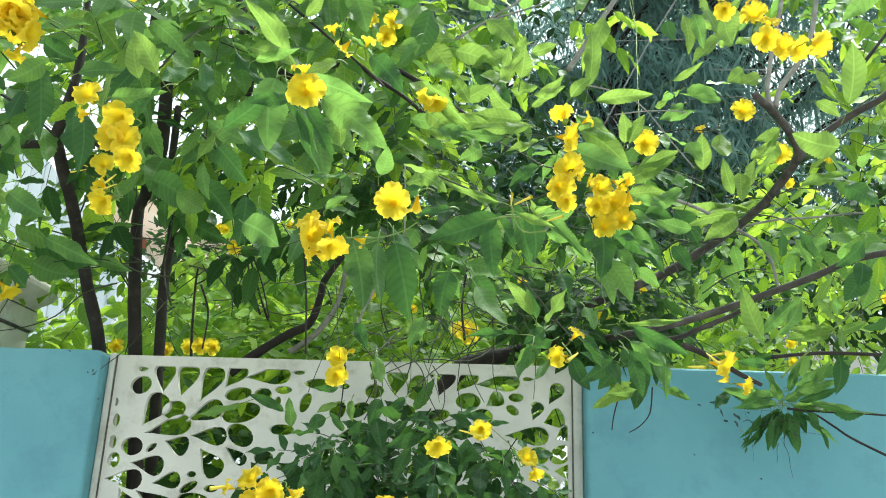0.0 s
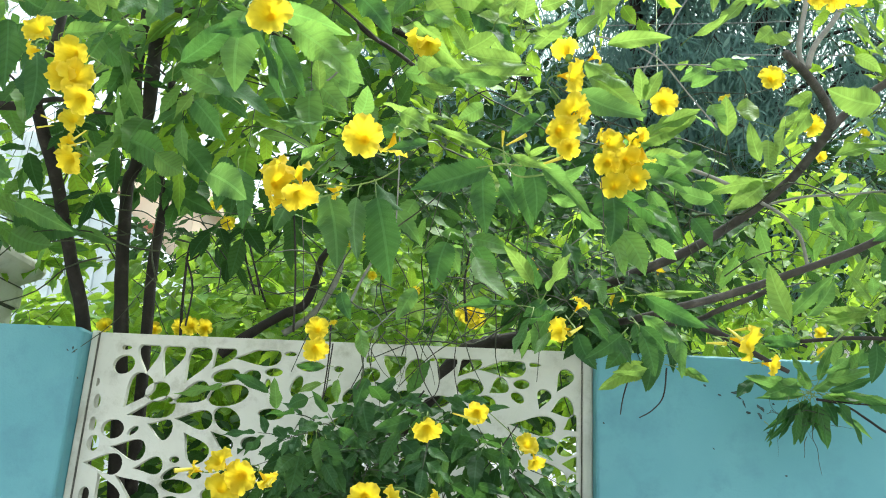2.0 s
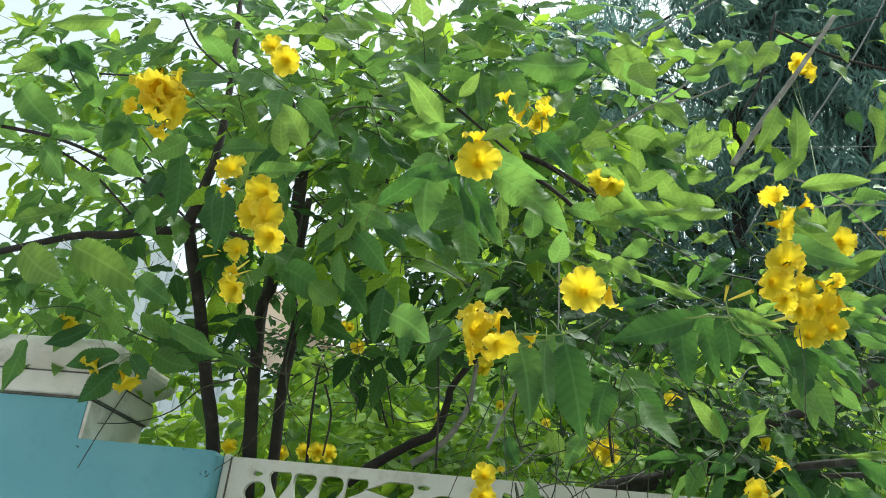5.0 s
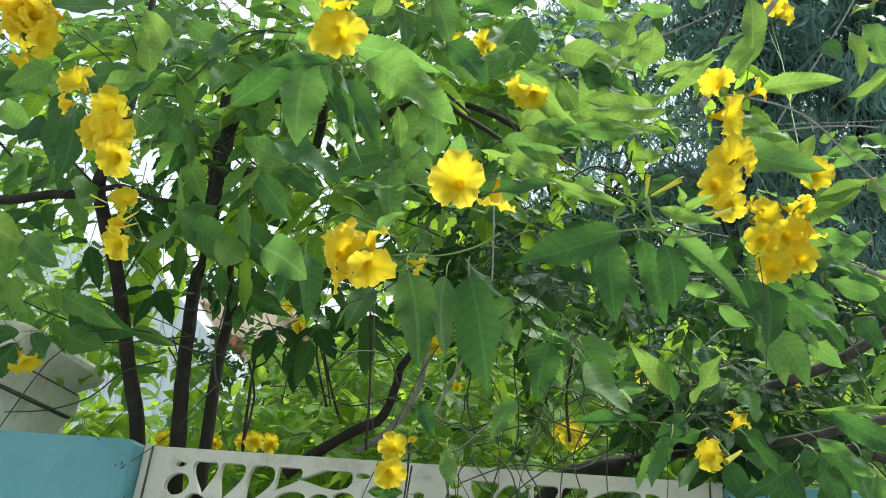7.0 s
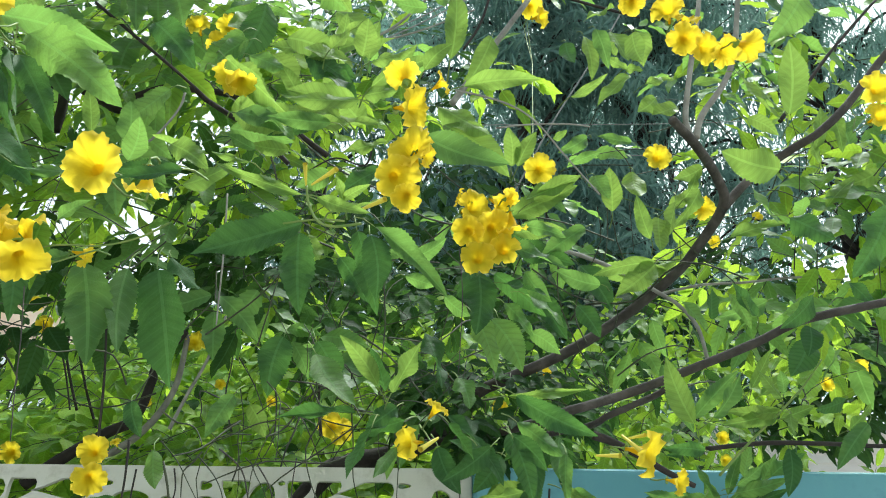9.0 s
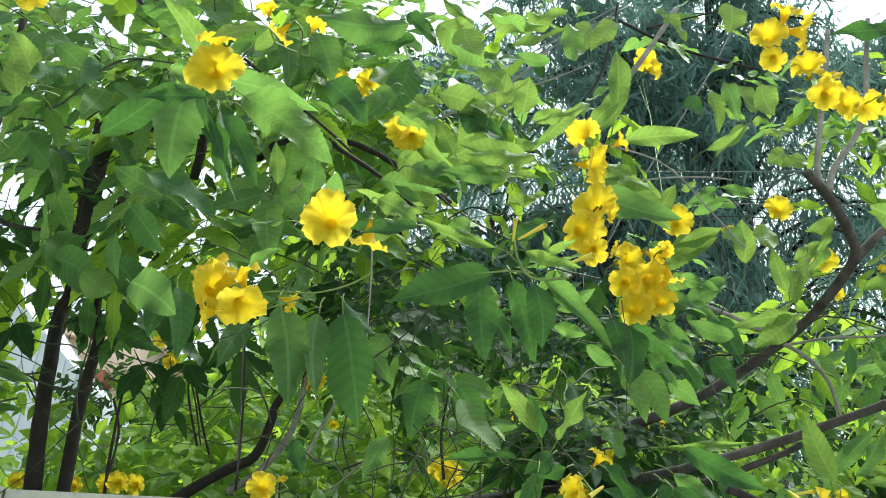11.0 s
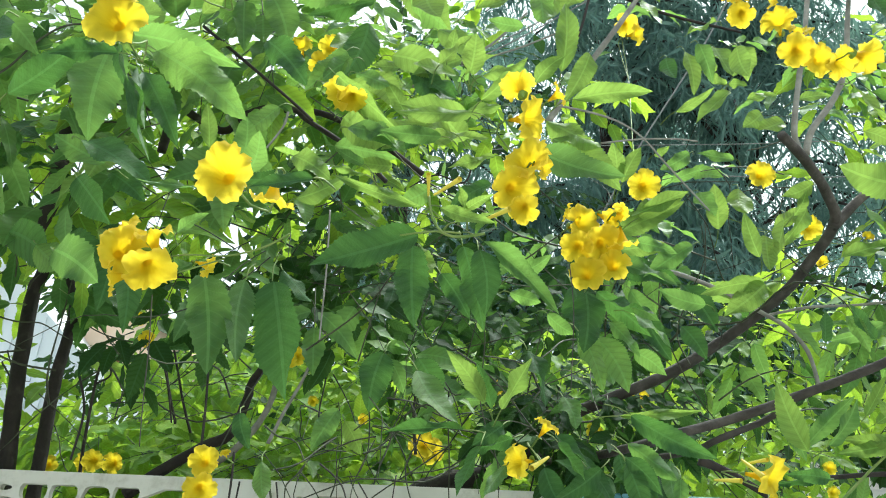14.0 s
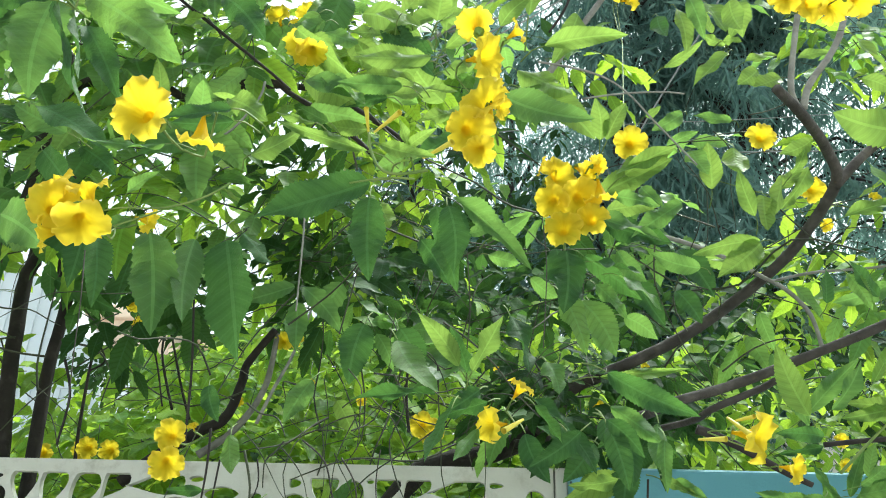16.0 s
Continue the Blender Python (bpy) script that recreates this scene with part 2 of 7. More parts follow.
def tube(name, points, r0, r1, material, parent=None, sides=10, steps=7, rough=0.16, label=""):
    V, F, U = tube_arrays(points, r0, r1, sides, steps, rough)
    me = bpy.data.meshes.new(name)
    me.from_pydata([tuple(v) for v in V], [], F[:-1] + [tuple(range(sides))[::-1], tuple(range(len(V) - sides, len(V)))])
    me.materials.append(material)
    me.polygons.foreach_set("use_smooth", [True] * len(me.polygons))
    ob = new(name, me)
    if parent is not None:
        ob.parent = parent
    if label:
        ob["label"] = label
    return ob


class Batch:
    """Many small quad meshes gathered into one."""

    def __init__(self):
        self.v, self.f, self.u, self.n = [], [], [], 0

    def add(self, V, F, U):
        self.v.append(V)
        self.f.append(np.asarray(F, dtype=np.int64) + self.n)
        self.u.append(U)
        self.n += len(V)

    def put(self, template, M):
        V, F, U = template
        self.add(V @ M[:3, :3].T + M[:3, 3], F, U)

    def twig(self, points, r0, r1, sides=5, steps=3):
        V, F, U = tube_arrays(points, r0, r1, sides, steps)
        self.add(V, F[:-1], U)

    def link(self, name, material, parent=None, label="", kind="stuff"):
        V, F, U = np.concatenate(self.v), np.concatenate(self.f), np.concatenate(self.u)
        me = mesh_arrays(name, V, F, U, material)
        ob = new(name, me)
        if parent is not None:
            ob.parent = parent
        return tagged(ob, label, kind=kind)


def mesh_arrays(name, V, F, U, material):
    me = bpy.data.meshes.new(name)
    F = np.asarray(F)
    me.vertices.add(len(V))
    me.vertices.foreach_set("co", np.asarray(V, dtype=np.float32).ravel())
    me.loops.add(F.size)
    me.loops.foreach_set("vertex_index", F.ravel().astype(np.int32))
    me.polygons.add(len(F))
    me.polygons.foreach_set("loop_start", np.arange(0, F.size, F.shape[1], dtype=np.int32))
    me.polygons.foreach_set("use_smooth", np.ones(len(F), dtype=bool))
    lay = me.uv_layers.new(name="UVMap")
    lay.data.foreach_set("uv", np.asarray(U, dtype=np.float32)[F.ravel()].ravel())
    me.materials.append(material)
    me.update()
    me.validate()
    return me


# ---- leaf and flower forms ----
def leaf_form(teeth, width, bend, fold, twist=0.0, curve=0.0, wavy=0.2, petiole=0.07, cols=2, bite=0.11):
    """A lance-shaped leaf of length 1 along x: a folded blade on its curving midrib, saw-toothed wavy edges, drooping tip."""
    stops = [(0.0, 0.0)]
    for k in range(max(teeth, 2)):
        stops += [((k + 0.12) / max(teeth, 2), 1.0), ((k + 0.88) / max(teeth, 2), 0.0)]
    stops = [(q, 1.0 if teeth and k % 2 else 0.0) for k, (q, _) in enumerate(stops)] + [(1.0, 0.0)]
    V, U = [], []
    for q, notch in stops:
        s = petiole + (1 - petiole) * q
        w = width * 0.5 * 3.20 * q ** 0.72 * (1 - q) ** 1.02
        w = w * (1 - bite * notch) + 0.006 * (1 - s)
        z, off = -bend * s * s, curve * 4 * s * (1 - s) * 0.5
        tw = twist * s
        for c in range(-cols, cols + 1):
            side = c / cols
            y = side * w
            zz = fold * abs(y) * (1.15 - 0.3 * abs(side)) + wavy * w * side * side * math.sin(11 * s + 2.1 * side + 7 * width) + 0.035 * w * math.sin(62 * s - 9 * abs(side)) * (1 - abs(side)) * (1 if c else 0)
            V.append((s, off + y * math.cos(tw) - zz * math.sin(tw), z + zz * math.cos(tw) + y * math.sin(tw)))
            U.append((s, side * min(1.0, 0.2 + 0.8 * w / (width * 0.5 + 1e-6))))
    F, m = [], 2 * cols + 1
    for i in range(len(stops) - 1):
        for c in range(m - 1):
            a = i * m + c
            F.append((a, a + 1, a + m + 1, a + m))
    return np.array(V), np.array(F), np.array(U)


FINE_WIDE = [0.34, 0.38, 0.30, 0.42, 0.36, 0.33, 0.31, 0.39]
FINE = [leaf_form(n, w, b, f, t, c, 1.35 * v) for n, w, b, f, t, c, v in (
    (22, 0.34, 0.10, 0.30, 0.15, 0.06, 0.25), (20, 0.38, 0.20, 0.45, -0.3, -0.08, 0.3), (23, 0.30, 0.14, 0.25, 0.35, 0.10, 0.2), (19, 0.42, 0.06, 0.35, -0.2, -0.04, 0.3),
    (21, 0.36, 0.28, 0.2, 0.25, 0.03, 0.35), (22, 0.33, -0.10, 0.35, -0.1, -0.10, 0.2), (23, 0.31, 0.18, 0.55, 0.4, 0.05, 0.25), (20, 0.39, 0.12, 0.15, -0.35, 0.08, 0.4))]
PLAIN = [leaf_form(6, w, b, f, t, c, 0.25, cols=1, bite=0.15) for w, b, f, t, c in ((0.36, 0.12, 0.3, 0.1, 0.05), (0.40, 0.25, 0.4, -0.4, -0.06), (0.32, 0.18, 0.2, 0.5, 0.08), (0.42, 0.05, 0.3, -0.2, 0.0), (0.38, 0.35, 0.2, 0.3, -0.08))]
COARSE = [leaf_form(0, w, b, f, t, c, 0.2, cols=1) for w, b, f, t, c in ((0.40, 0.12, 0.3, 0.1, 0.05), (0.44, 0.25, 0.4, -0.4, -0.06), (0.36, 0.18, 0.2, 0.5, 0.08), (0.46, 0.05, 0.3, -0.2, 0.0), (0.42, 0.35, 0.2, 0.3, -0.08))]


def blade_form(bend, twist):
    """A narrow hanging needle spray of length 1 along x."""
    V, U = [], []
    for s, w in ((0.0, 0.006), (0.4, 0.06), (1.0, 0.003)):
        tw = twist * s
        for side in (-1, 0, 1):
            V.append((s, side * w * math.cos(tw), -bend * s * s + 0.3 * abs(side) * w + side * w * math.sin(tw)))
            U.append((s, side))
    return np.array(V), np.array([(0, 1, 4, 3), (1, 2, 5, 4), (3, 4, 7, 6), (4, 5, 8, 7)]), np.array(U)


BLADE = [blade_form(b, t) for b, t in ((0.2, 0.2), (0.5, -0.4), (0.05, 0.6))]
FINE_MESHES = [mesh_arrays("leaf", *t, LEAF) for t in FINE]
YOUNG_MESHES = [mesh_arrays("young_leaf", *t, LEAF_YOUNG) for t in FINE]
DEEP_MESHES = [mesh_arrays("deep_green_leaf", *t, LEAF_DEEP) for t in FINE]
rng = np.random.default_rng(7)


def unit(v):
    v = np.asarray(v, dtype=float)
    return v / (np.linalg.norm(v) + 1e-9)


def leaf_matrix(base, way, normal, length, breadth=1.0):
    x = unit(way)
    z = np.asarray(normal, dtype=float)
    z = z - x * np.dot(z, x)
    if np.linalg.norm(z) < 1e-3:
        z = np.cross(x, (0.3, 0.5, 0.8))
    z = unit(z)
    y = np.cross(z, x)
    M = np.eye(4)
    M[:3, 0], M[:3, 1], M[:3, 2], M[:3, 3] = x * length, y * length * breadth, z * length, base
    return M


def flower_form(lobes=5, seg=60, seed=0):
    """A trumpet of length 1 along z, open at its mouth, that flares into broad, rounded, frilled lobes."""
    r_ = np.random.default_rng(40 + seed)
    big, lift, turn = r_.uniform(0.90, 1.09, lobes), r_.uniform(-0.20, 0.20, lobes), r_.uniform(0, 6.28, 6)
    rings = [(0.00, 0.004), (0.02, 0.05), (0.22, 0.075), (0.42, 0.14), (0.58, 0.21), (0.70, 0.27), (0.79, 0.35), (0.855, 0.46), (0.895, 0.58), (0.91, 0.69), (0.905, 0.78), (0.88, 0.85)]
    V, U, F = [], [], []
    for i, (z, r) in enumerate(rings):
        t = i / (len(rings) - 1)
        out = max(0.0, t - 0.50) / 0.50
        for k in range(seg):
            w = 2 * math.pi * k / seg
            near = int(round(lobes * k / seg)) % lobes
            lobe = abs(math.cos(lobes * w / 2))
            frill = 0.028 * math.sin(19 * w + turn[0]) + 0.018 * math.sin(31 * w + turn[4])
            tip = 0.03 * max(0.0, lobe - 0.9) / 0.1
            rr = r * (1 + out ** 1.5 * (0.22 * (lobe ** 0.42 - 0.84) + (big[near] - 1) * lobe - tip) + out ** 3 * frill)
            fold = -0.05 * math.sin(math.pi * min(1.0, 2.2 * t)) * (1 - lobe) * (1 if 0.2 < t < 0.6 else 0)
            crinkle = 0.065 * math.sin(7 * w + turn[1]) + 0.055 * math.sin(13 * w + turn[2]) + 0.030 * math.sin(23 * w + turn[3])
            zz = z + out * (lift[near] * lobe - 0.10 * lobe + 0.06) + out ** 2 * crinkle + fold - 0.10 * out ** 4 * lobe * (0.5 + 0.5 * math.sin(3 * w + turn[5]))
            V.append((rr * math.cos(w), rr * math.sin(w), zz))
            U.append((t, k / seg))
    for i in range(len(rings) - 1):
        for k in range(seg):
            k2 = (k + 1) % seg
            F.append((i * seg + k, i * seg + k2, (i + 1) * seg + k2, (i + 1) * seg + k))
    n0 = len(V)
    for z, r in ((0.50, 0.172), (0.42, 0.09), (0.40, 0.003)):
        for k in range(seg):
            w = 2 * math.pi * k / seg
            V.append((r * math.cos(w), r * math.sin(w), z))
            U.append((0.6, k / seg))
    for i in range(2):
        for k in range(seg):
            k2 = (k + 1) % seg
            F.append((n0 + i * seg + k, n0 + i * seg + k2, n0 + (i + 1) * seg + k2, n0 + (i + 1) * seg + k))
    return np.array(V), np.array(F), np.array(U)


FLOWER_MESHES = [mesh_arrays("flower", *flower_form(seed=k), PETAL) for k in range(8)]
_cv, _cf, _cu = flower_form(5, 15)
CALYX_MESH = mesh_arrays("calyx", _cv * (0.30, 0.30, 0.34), _cf, _cu, CALYX)
_bv, _bf, _bu = tube_arrays([(0, 0, 0), (0, 0.02, 0.3), (0, 0.05, 0.7), (0, 0.04, 1.0)], 0.05, 0.14, 8, 3)
BUD_MESH = mesh_arrays("bud", _bv, np.array(_bf[:-1]), _bu, BUD)


def thing(name, at, label, category, group="", kind=""):
    ob = new(name)
    ob.location = at
    ob.empty_display_size = 0.1
    return tagged(ob, label, category, group, kind)


def child(name, mesh, parent, M):
    ob = new(name, mesh)
    ob.parent = parent
    ob.matrix_parent_inverse = Matrix.Identity(4)
    ob.matrix_basis = Matrix([tuple(r) for r in M])
    return ob


def z_matrix(at, way, size, spin=0.0):
    z = unit(way)
    x = unit(np.cross((0.2, 0.9, 0.35), z))
    y = np.cross(z, x)
    c, s = math.cos(spin), math.sin(spin)
    M = np.eye(4)
    M[:3, 0], M[:3, 1], M[:3, 2], M[:3, 3] = (x * c + y * s) * size, (y * c - x * s) * size, z * size, at
    return M


# ---- ground and walls ----
def ground():
    bm = bmesh.new()
    bmesh.ops.create_grid(bm, x_segments=60, y_segments=60, size=400)
    for v in bm.verts:
        v.co.z = 0.04 * noise.noise(v.co * 0.05) - 0.02
    return tagged(link_mesh("ground", bm, BOUNCE_GROUND), "unseen ground beside the street wall, made pale to bounce light upward", "ground", kind="structure")


ground()
TOP, FRONT = 1.955, 2.472


def wall(name, x0, x1, label):
    bm = box_bm(x0, x1, FRONT, 2.62, -0.1, TOP - 0.004, 0.012)
    ob = link_mesh(name, bm, BLUE, smooth=False)
    return tagged(ob, label, "wall", kind="structure")


def stepped_wall():
    """The wall left of the screen; its end rises in one plane with the front of the pillar."""
    bm = bmesh.new()
    outline = [(-1.026, -0.1), (-1.026, TOP - 0.012), (-1.038, TOP), (-1.462, TOP), (-1.462, 2.069), (-1.975, 2.069), (-1.975, -0.1)]
    rings = [[bm.verts.new((x, y, z)) for x, z in outline] for y in (FRONT, 2.62)]
    bm.faces.new(rings[0])
    bm.faces.new(rings[1][::-1])
    for i in range(len(outline)):
        j = (i + 1) % len(outline)
        bm.faces.new((rings[0][j], rings[0][i], rings[1][i], rings[1][j]))
    bmesh.ops.recalc_face_normals(bm, faces=bm.faces[:])
    soft = [e for e in bm.edges if all(abs(v.co.y - FRONT) < 1e-6 for v in e.verts) and e.verts[0].co.x > -1.45 and e.verts[1].co.x > -1.45]
    bmesh.ops.bevel(bm, geom=soft, offset=0.012, segments=3, affect="EDGES", profile=0.5)
    return tagged(link_mesh("wall_left", bm, BLUE, smooth=False), "turquoise painted plaster boundary wall beside the screen panel", "wall", kind="structure")


stepped_wall()
wall("wall_right", 0.420, 7.0, "turquoise painted plaster boundary wall with faint stains and scratches")


def mould_marks():
    """Dark flecks of mould and scraped paint on the plaster, a millimetre proud."""
    r_ = random.Random(5)
    host = bpy.data.objects["wall_right"]
    spots = [(0.792, 1.853), (0.803, 1.839), (0.814, 1.824), (0.822, 1.801), (0.835, 1.873), (0.854, 1.796), (0.858, 1.814), (0.75, 1.844), (0.712, 1.868), (0.442, 1.755), (0.422, 1.914), (0.728, 1.703), (0.912, 1.642), (0.891, 1.827), (0.874, 1.75), (-1.048, 1.895), (-1.042, 1.883), (-1.019, 1.810), (-1.048, 1.891), (-1.129, 1.950), (-1.453, 1.932), (-1.063, 1.887)]
    for k, (x, z) in enumerate(spots):
        bm = bmesh.new()
        n, long, slim, a = 9, r_.uniform(0.006, 0.014) * (1 if k < 8 else 0.45), r_.uniform(0.002, 0.005) * (1 if k < 8 else 0.6), r_.uniform(-1.2, 0.2)
        rim = []
        for i in range(n):
            w, q = 2 * math.pi * i / n, r_.uniform(0.5, 1.2)
            u, v = long * q * math.cos(w), slim * q * math.sin(w)
            rim.append((x + u * math.cos(a) - v * math.sin(a), z + u * math.sin(a) + v * math.cos(a)))
        f = bm.faces.new([bm.verts.new((px, FRONT - 0.0012, pz)) for px, pz in rim])
        top = bmesh.ops.extrude_face_region(bm, geom=[f])
        bmesh.ops.translate(bm, vec=(0, 0.003, 0), verts=[g for g in top["geom"] if isinstance(g, bmesh.types.BMVert)])
        bmesh.ops.recalc_face_normals(bm, faces=bm.faces[:])
        part("mould_mark", bm, MOULD, bpy.data.objects["wall_left"] if x < 0 else host, smooth=False)


mould_marks()
wall("wall_far_left", -9.0, -1.981, "turquoise painted plaster boundary wall beyond the pillar")


def gate_pillar():
    root = thing("gate_pillar", (-1.70, 2.68, 0), "turquoise wall pillar with white moulded plaster cap", "pillar")
    x0, x1, y0, y1 = -1.975, -1.450, FRONT, 2.81
    inv = Matrix.Translation((1.70, -2.68, 0))

    def under(name, bm, material, label=""):
        bmesh.ops.transform(bm, matrix=inv, verts=bm.verts)
        return part(name, bm, material, root, label, smooth=False)

    under("shaft", box_bm(x0, x1 - 0.012, 2.621, y1, -0.05, 2.066), BLUE, "turquoise painted shaft")
    under("return_face", box_bm(x1 - 0.011, x1, y0 + 0.002, y1, TOP + 0.001, 2.067), STONE, "bare whitish side face")
    under("joint", box_bm(x0 - 0.006, x1 + 0.006, y0 - 0.006, y1 + 0.006, 2.070, 2.077), GRIME, "dark grimy joint line")
    under("band", box_bm(x0 - 0.02, x1 + 0.014, y0 - 0.022, y1 + 0.022, 2.077, 2.143, 0.005), STONE, "flat plaster band")
    under("upper_joint", box_bm(x0 - 0.014, x1 + 0.010, y0 - 0.016, y1 + 0.016, 2.143, 2.148), GRIME)
    bm = bmesh.new()
    rims = []
    for z, g in ((2.148, 0.012), (2.154, 0.016), (2.164, 0.028), (2.176, 0.045), (2.190, 0.060), (2.206, 0.068), (2.222, 0.068), (2.236, 0.058), (2.244, 0.040)):
        ax, bx, ay, by, q = x0 - g, x1 + g, y0 - g, y1 + g, 0.02 + 0.3 * g
        rim = []
        for cx, cy, a0 in ((bx - q, ay + q, -90), (bx - q, by - q, 0), (ax + q, by - q, 90), (ax + q, ay + q, 180)):
            for k in range(5):
                a = radians(a0 + 22.5 * k)
                rim.append(bm.verts.new((cx + q * math.cos(a), cy + q * math.sin(a), z)))
        rims.append(rim)
    for lo, hi in zip(rims, rims[1:]):
        for k in range(20):
            bm.faces.new((lo[k], lo[(k + 1) % 20], hi[(k + 1) % 20], hi[k]))
    bm.faces.new(rims[-1])
    bm.faces.new(rims[0][::-1])
    under("moulding", bm, STONE, "rounded overhanging moulding")


gate_pillar()


# ---- pierced screen ----
def hole(cx, cz, length, width, angle, point):
    """One cut-out: an oval whose one end is drawn to a tip. point 0: oval, 1: teardrop, 2: leaf with two tips."""
    pts = []
    if point == 1 and cz > 1.86:
        cz, length = cz + 0.006, length * 1.06
    length, width = length * 1.08, width * 1.14
    for k in range(20):
        w = 2 * math.pi * k / 20
        x, y = math.cos(w), math.sin(w)
        if point == 1:
            y *= (1 - x) * 0.76 + 0.05
        elif point == 2:
            y *= abs(y) ** 0.6
        elif point == 3:
            x, y = (x * 0.6 + 0.8 * max(-1, min(1, 1.6 * x)) * 0.5), y * (0.75 - 0.35 * x)
        a = radians(angle)
        px, pz = x * length / 2, y * width / 2
        pts.append((min(0.376, max(-0.990, cx + px * math.cos(a) - pz * math.sin(a))), min(1.923, cz + px * math.sin(a) + pz * math.cos(a))))
    return pts


def screen_panel():
    root = thing("screen_panel", (-0.306, 2.55, 0.6), "white pierced screen panel with leaf-shaped cut-outs between narrow posts", "screen")
    cu = bpy.data.curves.new("panel_outline", "CURVE")
    cu.dimensions, cu.fill_mode, cu.extrude = "2D", "BOTH", 0.009

    def ring(points):
        sp = cu.splines.new("POLY")
        sp.points.add(len(points) - 1)
        for q, (x, z) in zip(sp.points, points):
            q.co = (x, z, 0, 1)
        sp.use_cyclic_u = True

    ring([(-1.002, 0.55), (0.388, 0.55), (0.388, 1.956), (-1.002, 1.953)])
    for h in HOLES:
        ring(hole(*h))
    tmp = bpy.data.objects.new("tmp", cu)
    me = bpy.data.meshes.new_from_object(tmp)
    bpy.data.objects.remove(tmp)
    bpy.data.curves.remove(cu)
    me.name = "panel"
    me.transform(Matrix.Translation((0.306, -2.55, -0.6)) @ Matrix.Translation((0, 2.539, 0)) @ Matrix.Rotation(radians(90), 4, "X"))
    me.materials.clear()
    me.materials.append(WHITE)
    ob = new("panel", me)
    ob.parent = root
    for x0, x1 in ((-1.025, -1.005), (0.391, 0.419)):
        bm = box_bm(x0, x1, 2.522, 2.60, 0.0, 1.957, 0.004)
        bmesh.ops.transform(bm, matrix=Matrix.Translation((0.306, -2.55, -0.6)), verts=bm.verts)
        part("post", bm, WHITE, root, smooth=False)
    for x0, x1 in ((-1.0042, -1.0024), (0.3884, 0.3906)):
        bm = box_bm(x0, x1, 2.523, 2.535, 0.55, 1.952)
        bmesh.ops.transform(bm, matrix=Matrix.Translation((0.306, -2.55, -0.6)), verts=bm.verts)
        part("dark_joint", bm, GRIME, root, "grimy joint line", smooth=False)
    bm = box_bm(-1.004, 0.390, 2.53, 2.60, 0.0, 0.549, 0.004)
    bmesh.ops.transform(bm, matrix=Matrix.Translation((0.306, -2.55, -0.6)), verts=bm.verts)
    part("plinth", bm, WHITE, root, smooth=False)


HOLES = []
HOLES += [(-0.917, 1.912, 0.026, 0.016, 0, 3), (-0.919, 1.863, 0.061, 0.048, 20, 0), (-0.85, 1.879, 0.085, 0.058, -90, 1), (-0.783, 1.873, 0.099, 0.058, -105, 1), (-0.71, 1.865, 0.109, 0.058, -115, 1), (-0.636, 1.892, 0.08, 0.055, -125, 1), (-0.534, 1.895, 0.125, 0.048, 185, 1), (-0.438, 1.914, 0.034, 0.012, 0, 0), (-0.618, 1.844, 0.077, 0.035, 10, 0), (-0.543, 1.843, 0.051, 0.038, 10, 0), (-0.481, 1.86, 0.048, 0.022, 0, 0), (-0.377, 1.882, 0.08, 0.029, 0, 2)]
HOLES += [(-0.872, 1.787, 0.106, 0.065, -122, 1), (-0.808, 1.791, 0.067, 0.048, 15, 0), (-0.715, 1.784, 0.112, 0.051, 205, 1), (-0.605, 1.789, 0.112, 0.054, 12, 0), (-0.495, 1.825, 0.029, 0.016, 90, 0), (-0.412, 1.824, 0.058, 0.029, 70, 0), (-0.988, 1.809, 0.022, 0.013, 90, 0), (-0.979, 1.755, 0.037, 0.017, 90, 0), (-0.82, 1.738, 0.133, 0.051, 195, 1), (-0.694, 1.717, 0.102, 0.048, 180, 1), (-0.6, 1.722, 0.082, 0.054, -30, 0), (-0.476, 1.742, 0.07, 0.029, 0, 0)]
HOLES += [(-0.981, 1.691, 0.037, 0.02, 90, 0), (-0.921, 1.68, 0.061, 0.048, 0, 0), (-0.862, 1.678, 0.035, 0.016, 40, 0), (-0.788, 1.689, 0.071, 0.051, 165, 1), (-0.97, 1.639, 0.042, 0.032, 90, 0), (-0.869, 1.628, 0.096, 0.051, 175, 1), (-0.684, 1.642, 0.093, 0.058, 130, 1), (-0.608, 1.664, 0.074, 0.032, 145, 1), (-0.523, 1.659, 0.054, 0.035, 0, 0), (-0.934, 1.585, 0.106, 0.051, 180, 1), (-0.805, 1.583, 0.08, 0.042, 190, 1), (-0.732, 1.605, 0.026, 0.016, 0, 0)]
HOLES += [(-0.737, 1.568, 0.055, 0.022, 30, 0), (-0.67, 1.566, 0.038, 0.019, 0, 0), (-0.916, 1.514, 0.099, 0.061, 120, 1), (-0.829, 1.518, 0.138, 0.061, 150, 1), (-0.718, 1.534, 0.087, 0.032, -5, 0), (-0.971, 1.5, 0.038, 0.026, 90, 0), (-0.728, 1.496, 0.045, 0.021, 0, 0), (-0.206, 1.91, 0.027, 0.024, 0, 3), (-0.295, 1.877, 0.026, 0.016, 0, 0), (-0.205, 1.865, 0.054, 0.038, 0, 0), (-0.139, 1.888, 0.077, 0.058, -95, 1), (-0.076, 1.88, 0.074, 0.054, 70, 0)]
